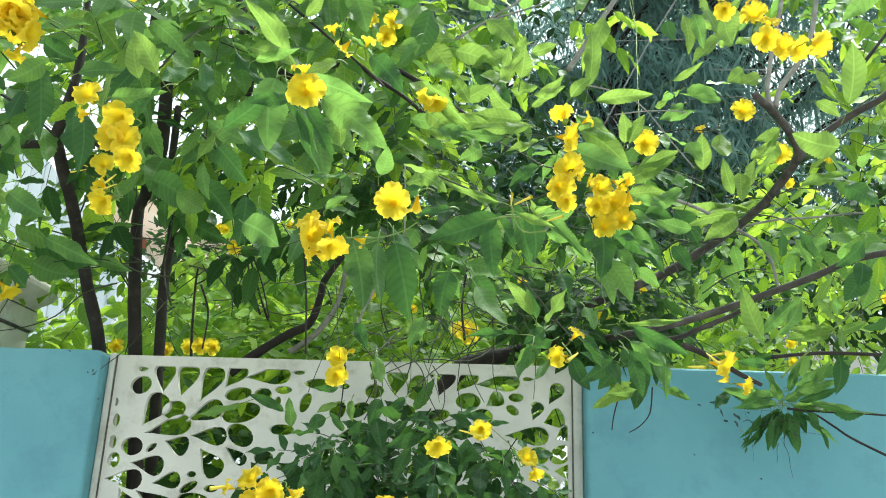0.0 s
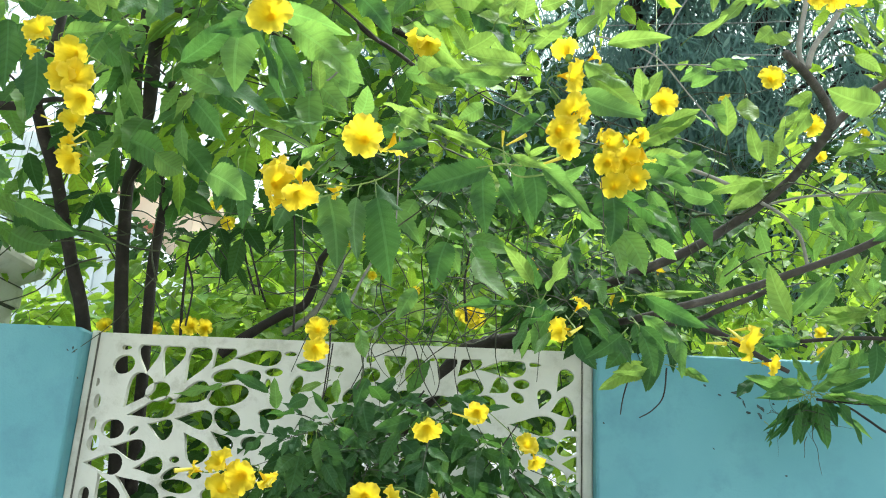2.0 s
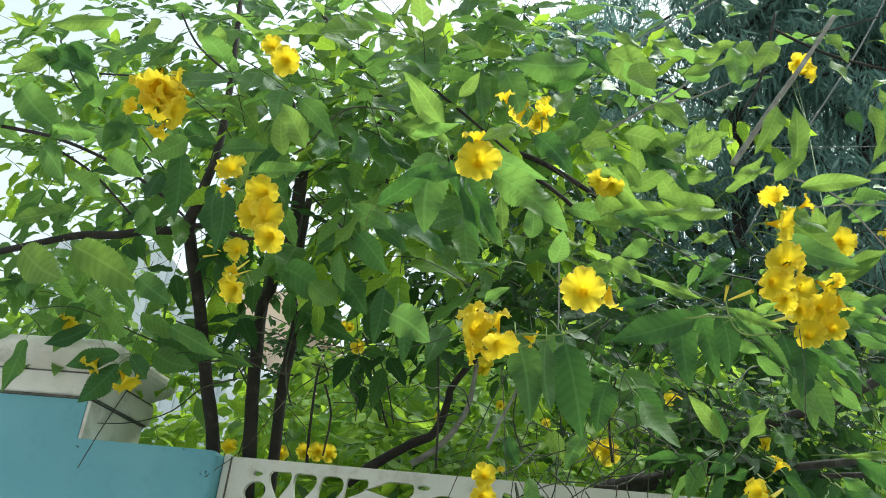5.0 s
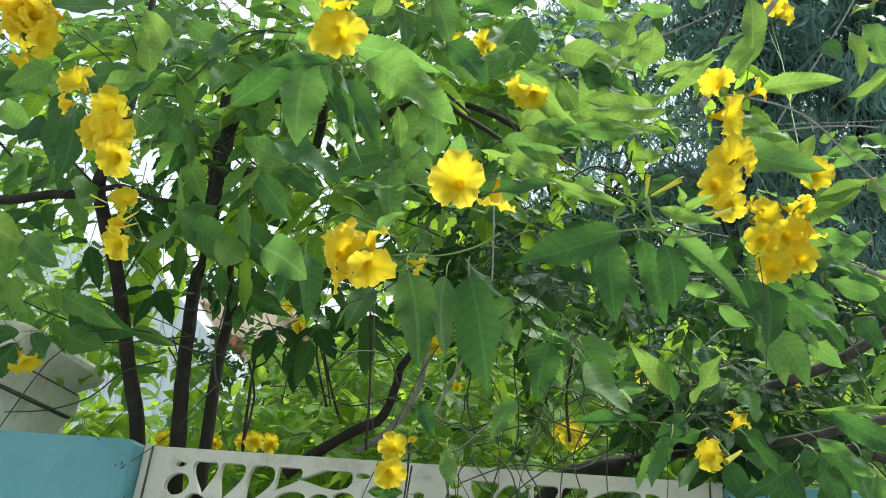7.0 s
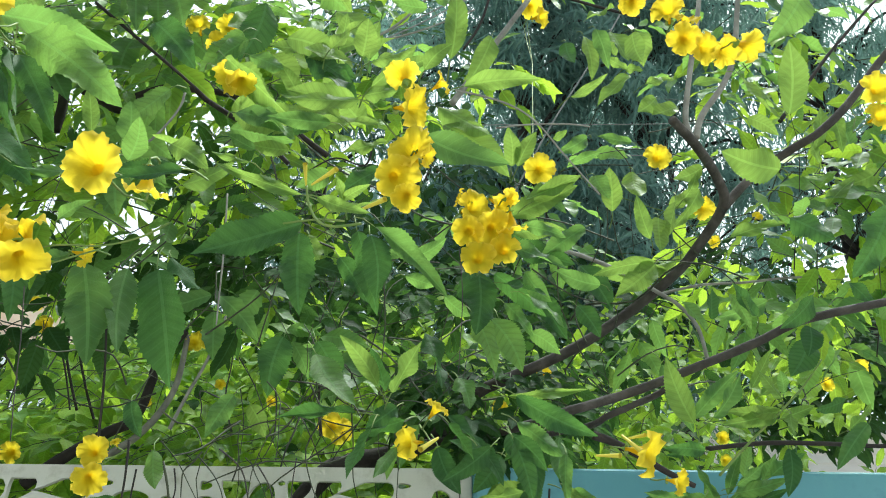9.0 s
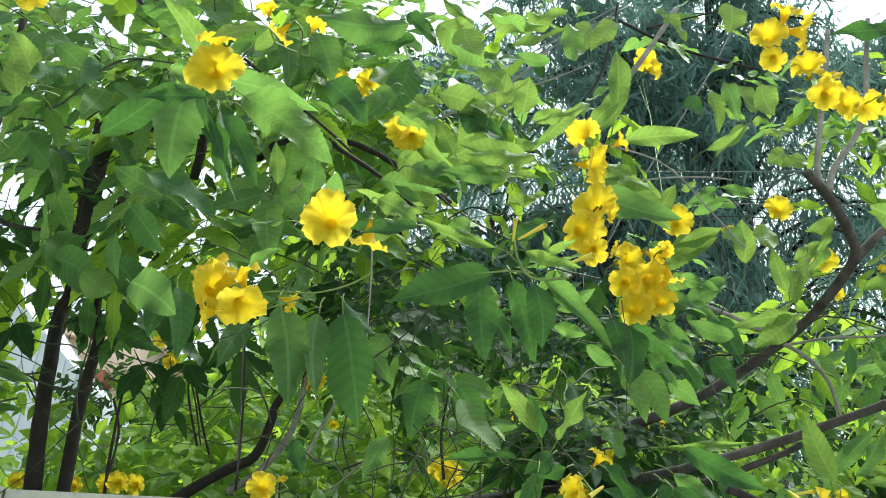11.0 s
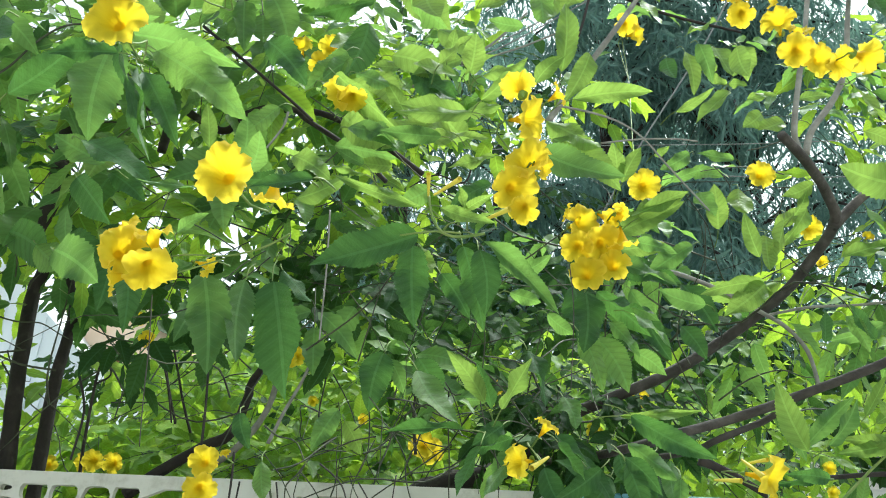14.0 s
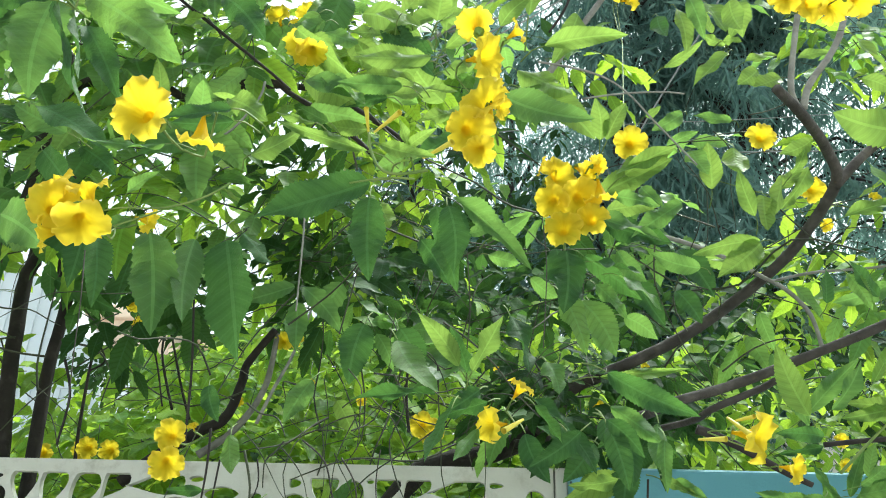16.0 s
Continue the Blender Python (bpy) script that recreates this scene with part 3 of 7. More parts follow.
HOLES += [(0.004, 1.889, 0.077, 0.051, -110, 1), (-0.031, 1.917, 0.016, 0.01, 0, 0), (0.069, 1.897, 0.077, 0.051, -130, 1), (0.165, 1.894, 0.122, 0.048, 185, 1), (0.079, 1.843, 0.071, 0.045, 0, 0), (0.156, 1.846, 0.057, 0.042, 215, 1), (0.222, 1.858, 0.042, 0.024, 0, 0), (0.259, 1.914, 0.03, 0.014, 0, 3), (0.338, 1.865, 0.064, 0.038, 240, 1), (0.212, 1.82, 0.039, 0.023, -35, 0), (0.282, 1.818, 0.055, 0.035, -110, 1), (0.334, 1.796, 0.061, 0.051, 200, 1)]
HOLES += [(0.122, 1.797, 0.058, 0.045, 0, 0), (0.254, 1.746, 0.123, 0.048, 180, 1), (0.363, 1.752, 0.051, 0.042, 210, 1), (0.292, 1.691, 0.054, 0.045, 0, 0), (0.355, 1.695, 0.067, 0.045, 30, 0), (0.177, 1.655, 0.075, 0.051, 20, 0), (0.363, 1.647, 0.054, 0.036, 180, 1), (0.304, 1.623, 0.102, 0.048, 135, 1), (0.231, 1.59, 0.084, 0.057, 110, 1), (0.37, 1.589, 0.063, 0.039, 90, 0), (0.308, 1.56, 0.078, 0.039, 150, 1)]
HOLES += [(-0.105, 1.802, 0.051, 0.045, 0, 0), (-0.014, 1.798, 0.074, 0.032, 10, 0), (-0.249, 1.807, 0.064, 0.035, 30, 0), (-0.313, 1.804, 0.055, 0.042, 60, 0), (0.049, 1.749, 0.069, 0.045, 200, 1), (-0.037, 1.73, 0.064, 0.048, 0, 0), (-0.123, 1.726, 0.075, 0.039, 160, 1), (-0.267, 1.735, 0.087, 0.048, 190, 1), (-0.351, 1.693, 0.07, 0.048, 120, 1), (-0.447, 1.627, 0.075, 0.045, 150, 1), (-0.521, 1.578, 0.064, 0.042, 0, 0), (-0.197, 1.653, 0.096, 0.051, 30, 1)]
HOLES += [(-0.071, 1.644, 0.084, 0.045, 200, 1), (-0.303, 1.603, 0.083, 0.055, 130, 1), (-0.407, 1.546, 0.086, 0.042, 10, 0), (0.038, 1.649, 0.06, 0.042, 0, 0), (0.098, 1.697, 0.06, 0.033, 40, 0), (-0.175, 1.564, 0.077, 0.048, 160, 1), (-0.035, 1.556, 0.09, 0.045, 0, 0), (0.073, 1.561, 0.075, 0.045, 120, 1), (0.149, 1.579, 0.051, 0.033, 0, 0), (-0.265, 1.53, 0.051, 0.03, 0, 0), (-0.529, 1.514, 0.071, 0.032, 170, 1), (-0.616, 1.516, 0.058, 0.035, 0, 0)]
HOLES += [(x, z - 0.475, a, b, c, k) for x, z, a, b, c, k in HOLES if z > 1.52 and z - 0.475 < 1.43]

screen_panel()

# ---- flowering shrub ----
shrub = thing("flowering_shrub", (0, 0, 0), "tall leafy shrub with yellow trumpet flowers hanging over the wall", "shrub")
twigs, crown, crown_back, thicket, hedge, far_wood, crown_front, deep_crown, petioles = (Batch() for _ in range(9))
CLEAR = []


def bough(points, r0, r1, material=BARK, label=""):
    return tube("branch", points, r0, r1, material, shrub, label=label)


tube("trunk", [(-1.02, 2.68, -0.05), (-1.02, 2.68, 0.6), (-1.03, 2.68, 1.2), (-1.06, 2.68, 1.6), (-1.12, 2.66, 1.979), (-1.145, 2.55, 2.176), (-1.16, 2.4, 2.383), (-1.141, 2.25, 2.468), (-1.116, 2.15, 2.513), (-1.091, 2.12, 2.549), (-1.071, 2.1, 2.619), (-1.062, 2.1, 2.693), (-1.064, 2.1, 2.823), (-1.078, 2.1, 2.983), (-1.101, 2.1, 3.172), (-1.123, 2.1, 3.328)], 0.027, 0.007, BARK, shrub)
tube("trunk", [(-0.937, 2.68, -0.05), (-0.937, 2.68, 0.5), (-0.937, 2.68, 1.0), (-0.937, 2.68, 1.4), (-0.97, 2.68, 1.7), (-1.013, 2.68, 1.987), (-1.049, 2.68, 2.225), (-1.072, 2.68, 2.476), (-1.044, 2.65, 2.56), (-1.092, 2.65, 2.857), (-1.1, 2.65, 3.074), (-1.109, 2.65, 3.258)], 0.029, 0.015, BARK, shrub)
tube("trunk", [(-0.915, 2.72, -0.05), (-0.915, 2.72, 0.5), (-0.915, 2.72, 1.0), (-0.915, 2.72, 1.4), (-0.928, 2.72, 1.7), (-0.948, 2.72, 1.999), (-0.964, 2.72, 2.24), (-0.959, 2.72, 2.435), (-0.984, 2.7, 2.528), (-0.988, 2.7, 2.683), (-0.992, 2.7, 2.889)], 0.025, 0.012, BARK, shrub)
bough([(-1.12, 2.16, 2.489), (-1.208, 2.12, 2.468), (-1.292, 2.1, 2.44), (-1.41, 2.1, 2.432), (-1.602, 2.1, 2.378), (-1.715, 2.1, 2.347)], 0.013, 0.008)
bough([(-1.113, 2.15, 2.498), (-1.028, 2.12, 2.493), (-0.945, 2.1, 2.454), (-0.87, 2.1, 2.444)], 0.008, 0.004)
tube("trunk", [(-0.55, 2.8, 0.0), (-0.3, 2.8, 1.0), (-0.18, 2.8, 1.6), (0.015, 2.76, 1.938), (0.118, 2.76, 2.008), (0.24, 2.76, 2.039), (0.354, 2.76, 2.094), (0.433, 2.76, 2.18)], 0.034, 0.024, BARK, shrub)
bough([(0.24, 2.76, 2.039), (0.354, 2.76, 2.094), (0.43, 2.54, 2.14), (0.511, 2.5, 2.173), (0.662, 2.45, 2.234), (0.783, 2.4, 2.304), (0.887, 2.3, 2.373), (0.928, 2.2, 2.417), (0.952, 2.1, 2.465), (0.924, 2.05, 2.504), (0.85, 1.95, 2.515), (0.772, 1.87, 2.528)], 0.0160, 0.0098, BARK_SKYLIT)
bough([(0.947, 2.1, 2.453), (1.027, 2.1, 2.536), (1.106, 2.05, 2.583), (1.15, 2.0, 2.598), (1.218, 1.98, 2.662), (1.317, 1.95, 2.783), (1.407, 1.9, 2.883)], 0.0105, 0.0085, BARK_SKYLIT)
bough([(0.839, 1.95, 2.539), (0.833, 1.95, 2.595), (0.86, 1.95, 2.723), (0.887, 1.95, 2.834), (0.917, 1.95, 2.985)], 0.0065, 0.0055, BARK_PALE)
bough([(0.849, 1.95, 2.539), (0.869, 1.95, 2.597), (0.927, 1.95, 2.68), (0.962, 1.95, 2.758), (0.989, 1.95, 2.888), (1.017, 1.95, 3.026)], 0.0075, 0.0055, BARK_PALE)
bough([(0.309, 2.74, 2.061), (0.448, 2.6, 2.051), (0.555, 2.3, 2.019), (0.577, 2.1, 1.991), (0.682, 2.1, 2.023), (0.808, 2.05, 2.063), (0.932, 2.0, 2.107), (1.004, 1.95, 2.134), (1.115, 1.9, 2.149), (1.231, 1.9, 2.175)], 0.0105, 0.0075, BARK_SKYLIT)
bough([(0.572, 2.4, 2.011), (0.632, 2.2, 1.984), (0.655, 2.1, 1.983), (0.738, 2.1, 2.019), (0.775, 2.1, 2.039)], 0.007, 0.0065, BARK_SKYLIT)
bough([(-0.711, 2.74, 1.94), (-0.63, 2.74, 2.006), (-0.529, 2.74, 2.074), (-0.46, 2.74, 2.113), (-0.429, 2.74, 2.208), (-0.42, 2.74, 2.265), (-0.355, 2.74, 2.364)], 0.017, 0.010)
bough([(-0.522, 2.75, 2.016), (-0.434, 2.75, 2.085), (-0.367, 2.75, 2.202), (-0.35, 2.75, 2.355)], 0.011, 0.007, BARK_PALE)
bough([(0.351, 2.2, 2.778), (0.409, 2.2, 2.877), (0.484, 2.2, 3.003), (0.555, 2.2, 3.119), (0.647, 2.2, 3.283)], 0.0085, 0.0065, BARK_PALE)
bough([(-0.7, 2.27, 3.081), (-0.64, 2.27, 2.962), (-0.613, 2.27, 2.812), (-0.615, 2.27, 2.706)], 0.016, 0.012)
bough([(-0.876, 2.27, 2.423), (-0.858, 2.27, 2.532), (-0.86, 2.27, 2.629), (-0.866, 2.27, 2.773), (-0.825, 2.27, 2.851), (-0.745, 2.27, 2.861), (-0.652, 2.27, 2.846), (-0.625, 2.27, 2.876), (-0.655, 2.27, 2.934)], 0.022, 0.013)
bough([(-0.572, 2.27, 2.831), (-0.529, 2.27, 2.803), (-0.463, 2.27, 2.773), (-0.416, 2.27, 2.822), (-0.327, 2.27, 2.843), (-0.206, 2.27, 2.83), (-0.069, 2.27, 2.752), (0.048, 2.27, 2.662)], 0.011, 0.007)
bough([(-0.376, 2.1, 2.699), (-0.317, 2.1, 2.726), (-0.253, 2.1, 2.724), (-0.211, 2.1, 2.691), (-0.128, 2.1, 2.634), (-0.06, 2.1, 2.576), (-0.019, 2.1, 2.534)], 0.007, 0.005)
bough([(-0.42, 1.9, 2.792), (-0.325, 1.9, 2.708), (-0.247, 1.9, 2.639), (-0.189, 1.9, 2.586), (-0.155, 1.9, 2.553)], 0.0035, 0.003)
bough([(1.23, 2.3, 2.831), (1.31, 2.3, 2.935), (1.436, 2.3, 3.094), (1.588, 2.3, 3.264)], 0.006, 0.004)
bough([(0.59, 2.2, 2.392), (0.672, 2.2, 2.366), (0.76, 2.2, 2.324), (0.808, 2.2, 2.293), (0.856, 2.2, 2.261), (0.894, 2.2, 2.208), (0.907, 2.2, 2.13)], 0.005, 0.0045, BARK_PALE)
bough([(0.889, 2.4, 2.37), (0.993, 2.4, 2.396), (1.112, 2.4, 2.407), (1.232, 2.4, 2.423), (1.382, 2.4, 2.43)], 0.0035, 0.003, BARK_PALE)
bough([(0.84, 2.1, 1.919), (0.955, 2.1, 1.932), (1.07, 2.1, 1.933), (1.205, 2.1, 1.93), (1.302, 2.1, 1.937)], 0.005, 0.004)
bough([(0.618, 2.1, 1.943), (0.673, 2.1, 1.922), (0.757, 2.1, 1.874), (0.809, 2.1, 1.848)], 0.009, 0.005)

bough([(-1.669, 2.0, 2.716), (-1.48, 2.0, 2.679), (-1.267, 2.0, 2.595), (-1.126, 2.0, 2.512)], 0.0055, 0.004)
bough([(-1.516, 2.02, 2.671), (-1.36, 2.02, 2.585), (-1.218, 2.02, 2.468)], 0.004, 0.003)
bough([(-0.795, 2.0, 3.114), (-0.704, 2.0, 2.995), (-0.638, 2.0, 2.91)], 0.006, 0.005)
bough([(-0.71, 1.95, 2.505), (-0.631, 1.95, 2.436), (-0.572, 1.95, 2.379)], 0.0025, 0.002)
bough([(-1.298, 2.1, 3.215), (-1.21, 2.1, 3.085), (-1.076, 2.1, 2.973)], 0.003, 0.004)
bough([(-1.348, 1.9, 2.827), (-1.242, 1.9, 2.822)], 0.003, 0.002)
bough([(-1.67, 2.1, 3.1), (-1.561, 2.1, 2.931), (-1.439, 2.1, 2.832)], 0.003, 0.002)
bough([(0.014, 2.2, 2.874), (0.119, 2.2, 2.95), (0.209, 2.2, 3.017), (0.299, 2.2, 3.124)], 0.004, 0.003, BARK_PALE)
bough([(0.133, 2.2, 2.95), (0.269, 2.2, 3.001), (0.412, 2.2, 3.078)], 0.0032, 0.0022, BARK_PALE)
bough([(0.486, 2.2, 3.293), (0.435, 2.2, 3.059), (0.381, 2.2, 2.948)], 0.004, 0.003, BARK)
bough([(0.484, 2.2, 3.232), (0.602, 2.2, 3.157), (0.711, 2.2, 3.114), (0.851, 2.2, 3.075)], 0.0045, 0.0035, BARK)
bough([(0.559, 2.2, 3.205), (0.772, 2.2, 3.283)], 0.003, 0.002, BARK)

def tangle(centre, radii, count, r, length, fall=0.0):
    """Thin crooked twigs that cross one another inside an egg-shaped space."""
    for _ in range(count):
        v = rng.normal(0, 1, 3)
        p = np.array(centre) + v / np.linalg.norm(v) * rng.uniform(0, 1) ** 0.4 * np.array(radii)
        w = unit(rng.normal(0, 1, 3) * (1, 0.6, 0.7) + (0, 0, 0.25 - fall))
        L = length * rng.uniform(0.5, 1.4)
        pts = [p]
        for k in range(4):
            w = unit(w + rng.normal(0, 0.34, 3) + np.array((0, 0, -0.10 - fall * 0.3)))
            pts.append(pts[-1] + w * L / 4)
        q = r * rng.uniform(0.6, 1.5)
        if radii[0] > 0.1 and any(c[0] > 0.4 and c[2] < 2.0 and c[1] < 2.7 for c in pts):
            continue
        twigs.twig(pts, q, q * 0.5, 5, 3)


def spray(batch, at, way, size, pairs, up=(0, -0.8, 0.7), forms=PLAIN):
    """One compound leaf: leaflets in pairs on a thin rachis, one at its tip."""
    d = unit(way)
    side = unit(np.cross(d, up) + rng.normal(0, 0.15, 3))
    reach = size * (0.55 * pairs + 0.25)
    end = at + d * reach + np.array((0, 0, -0.12 * reach))
    mid = (at + end) / 2 + np.array((0, 0, 0.05 * reach))
    twigs.twig([at, mid, end], 0.0016, 0.0008, 4, 2)
    for k in range(pairs):
        s = (k + 0.7) / (pairs + 0.15)
        p = at + (end - at) * s
        for sg in (-1, 1):
            w = unit(d * rng.uniform(0.35, 0.8) + side * sg + np.array((0, 0, rng.uniform(-0.55, 0.1))))
            L = size * rng.uniform(0.8, 1.2)
            batch.put(forms[rng.integers(len(forms))], leaf_matrix(p, w, np.asarray(up) + rng.normal(0, 0.35, 3), L, rng.uniform(0.92, 1.32)))
    batch.put(forms[rng.integers(len(forms))], leaf_matrix(end, unit(d + np.array((0, 0, -0.3))), np.asarray(up) + rng.normal(0, 0.3, 3), size * rng.uniform(1.0, 1.35), rng.uniform(0.9, 1.2)))


def keep_clear(points, r):
    """Leaves the light falling on a limb free."""
    for q in smooth_path(points, 2):
        CLEAR.append((np.array(q), r))


def crowds(p, c, r):
    """Whether a leaf at p would hang in the free air on the street side of a blossom at c."""
    d = unit(np.array((0.1, 0.25, 1.55)) - c)
    k = min(max(float(np.dot(p - c, d)), -0.02), 0.8)
    return np.linalg.norm(p - c - d * k) < r


def fill(batch, centre, radii, count, size, droop=0.35, pairs=(1, 4), forms=None):
    """Twigs that leave the inside of an egg-shaped space, with compound leaves along them."""
    c, r = np.array(centre), np.array(radii)
    if c[1] < 3.0 and (batch is crown or batch is crown_back):
        count, size = int(0.66 * count), 1.28 * size
    for _ in range(count):
        v = rng.normal(0, 1, 3)
        v = v / np.linalg.norm(v) * rng.uniform(0.25, 1.0) ** 0.5
        p = c + v * r
        w = unit(v * 0.8 + rng.normal(0, 0.6, 3) + np.array((0, -0.25, -droop)))
        if any(crowds(p + w * 0.06, c0, r0) for c0, r0 in CLEAR):
            continue
        spray(batch, p, w, size * rng.uniform(0.75, 1.25), int(rng.integers(*pairs)), forms=forms or (PLAIN if p[1] < 4.4 else COARSE))


def leaves(rows):
    """Single leaves of the near sprays: base, tip, breadth against length, and tone (1: young, 2: dark green)."""
    for bx, by, bz, tx, ty, tz, wide, leaf_tone in rows:
        b, way = np.array((bx, by, bz)), np.array((tx - bx, ty - by, tz - bz))
        n = np.array((0.0, -1.0, -0.12)) + rng.normal(0, 0.40, 3)
        i = int(rng.integers(len(FINE)))
        M = leaf_matrix(b, way, n * (1 if rng.random() < 0.75 else -1), np.linalg.norm(way), 0.80 * wide / FINE_WIDE[i])
        if by < 1.95:
            child("leaf", (FINE_MESHES, YOUNG_MESHES, DEEP_MESHES)[leaf_tone][i], shrub, M)
        else:
            (crown, crown_front, deep_crown)[leaf_tone].put(FINE[i], M)
        petioles.twig([b + way * 0.06, b - way * 0.08 + np.array((0, 0.006, 0.002)), b - way * 0.2 + np.array((0, 0.03, 0.006))], 0.0008, 0.0011, 4, 2)


leaves([(0.307, 1.452, 2.284, 0.422, 1.428, 2.295, 0.32, 1), (0.274, 1.482, 2.274, 0.351, 1.458, 2.192, 0.47, 1), (0.249, 1.392, 2.167, 0.365, 1.368, 2.102, 0.41, 0), (0.425, 1.762, 2.337, 0.417, 1.738, 2.41, 0.56, 1), (0.435, 1.762, 2.337, 0.468, 1.738, 2.409, 0.48, 1), (0.29, 1.392, 2.276, 0.302, 1.368, 2.403, 0.32, 1), (0.254, 1.372, 2.247, 0.29, 1.348, 2.281, 0.6, 1), (0.168, 1.462, 2.334, 0.176, 1.438, 2.391, 0.74, 1), (0.153, 1.462, 2.33, 0.086, 1.438, 2.324, 0.59, 1), (0.134, 1.462, 2.356, 0.145, 1.438, 2.4, 0.5, 1), (0.182, 1.332, 2.172, 0.089, 1.308, 2.163, 0.34, 1), (0.141, 1.402, 2.184, 0.062, 1.378, 2.173, 0.38, 0)])
leaves([(0.182, 1.352, 2.243, 0.243, 1.328, 2.247, 0.39, 1), (0.411, 1.802, 2.257, 0.549, 1.778, 2.321, 0.37, 1), (0.429, 1.812, 2.233, 0.521, 1.788, 2.235, 0.46, 1), (0.429, 1.852, 2.235, 0.544, 1.828, 2.187, 0.49, 2), (0.241, 1.712, 2.13, 0.309, 1.688, 2.155, 0.48, 0), (0.13, 1.302, 1.99, 0.011, 1.278, 1.943, 0.46, 2), (0.111, 1.372, 2.016, 0.119, 1.348, 1.9, 0.45, 2), (0.164, 1.612, 2.14, 0.192, 1.588, 1.994, 0.35, 2), (0.188, 1.512, 2.095, 0.299, 1.488, 1.995, 0.23, 0), (0.131, 1.262, 1.998, 0.03, 1.238, 2.016, 0.16, 1), (0.147, 1.172, 1.95, 0.205, 1.148, 1.918, 0.25, 1), (0.175, 1.182, 1.947, 0.168, 1.158, 1.966, 0.36, 1)])
leaves([(0.172, 1.182, 1.95, 0.197, 1.158, 1.956, 0.36, 1), (0.116, 1.412, 2.029, 0.14, 1.388, 1.977, 0.43, 1), (0.344, 1.762, 2.147, 0.364, 1.738, 2.017, 0.59, 2), (0.402, 1.912, 2.204, 0.493, 1.888, 2.105, 0.4, 2), (0.438, 2.112, 2.193, 0.461, 2.088, 2.076, 0.49, 0), (0.207, 1.632, 1.894, 0.152, 1.608, 1.968, 0.37, 1), (0.222, 1.542, 1.86, 0.255, 1.518, 1.931, 0.44, 1), (0.215, 1.652, 1.892, 0.202, 1.628, 1.958, 0.38, 2), (0.376, 1.512, 1.86, 0.473, 1.488, 1.797, 0.34, 2), (0.378, 1.612, 1.882, 0.496, 1.588, 1.887, 0.14, 1), (0.765, 2.092, 2.095, 0.809, 2.068, 1.953, 0.42, 0), (0.82, 2.112, 1.974, 0.922, 2.088, 2.077, 0.32, 0)])
leaves([(0.247, 1.602, 1.846, 0.189, 1.578, 1.816, 0.47, 2), (0.201, 1.562, 1.828, 0.177, 1.538, 1.749, 0.38, 2), (0.235, 1.562, 1.802, 0.204, 1.538, 1.752, 0.36, 0), (0.3, 1.612, 1.847, 0.344, 1.588, 1.791, 0.39, 2), (0.388, 1.612, 1.829, 0.43, 1.588, 1.778, 0.46, 2), (0.391, 1.612, 1.823, 0.412, 1.588, 1.739, 0.44, 2), (0.363, 1.612, 1.815, 0.297, 1.588, 1.76, 0.43, 2), (0.462, 1.612, 1.807, 0.457, 1.588, 1.741, 0.36, 0), (0.184, 1.612, 1.855, 0.069, 1.588, 1.854, 0.17, 2)])
leaves([(-0.076, 1.512, 2.04, -0.028, 1.488, 1.966, 0.45, 2), (-0.157, 1.712, 1.896, -0.135, 1.688, 1.84, 0.58, 2), (-0.112, 1.702, 1.825, -0.093, 1.678, 1.758, 0.49, 0), (-0.016, 1.762, 1.923, -0.05, 1.738, 1.849, 0.52, 0), (0.031, 1.912, 2.073, 0.012, 1.888, 1.961, 0.67, 2), (0.085, 1.912, 2.064, 0.126, 1.888, 1.961, 0.62, 2), (-0.242, 1.262, 2.223, -0.098, 1.238, 2.163, 0.3, 0), (-0.218, 1.262, 2.182, -0.163, 1.238, 2.071, 0.27, 2), (-0.007, 1.212, 2.027, 0.038, 1.188, 1.989, 0.51, 1), (-0.082, 1.312, 2.061, -0.065, 1.288, 2.107, 0.73, 0)])
leaves([(-0.031, 1.462, 2.334, 0.053, 1.438, 2.224, 0.34, 1), (0.006, 1.412, 2.202, 0.078, 1.388, 2.168, 0.49, 0), (0.846, 2.312, 2.978, 0.739, 2.288, 2.875, 0.46, 1), (0.885, 1.642, 2.381, 0.894, 1.618, 2.523, 0.49, 1), (0.877, 1.672, 2.3, 0.768, 1.648, 2.317, 0.69, 1), (0.844, 1.712, 2.431, 0.888, 1.688, 2.384, 0.51, 1), (0.848, 1.712, 2.526, 0.885, 1.688, 2.4, 0.27, 1), (0.896, 2.312, 2.391, 0.664, 2.288, 2.391, 0.27, 1), (0.918, 2.312, 2.424, 0.717, 2.288, 2.342, 0.28, 1), (0.769, 2.012, 2.385, 0.761, 1.988, 2.295, 0.66, 1), (0.812, 2.012, 2.429, 0.766, 1.988, 2.298, 0.33, 1), (0.726, 2.012, 2.495, 0.723, 1.988, 2.403, 0.71, 1)])
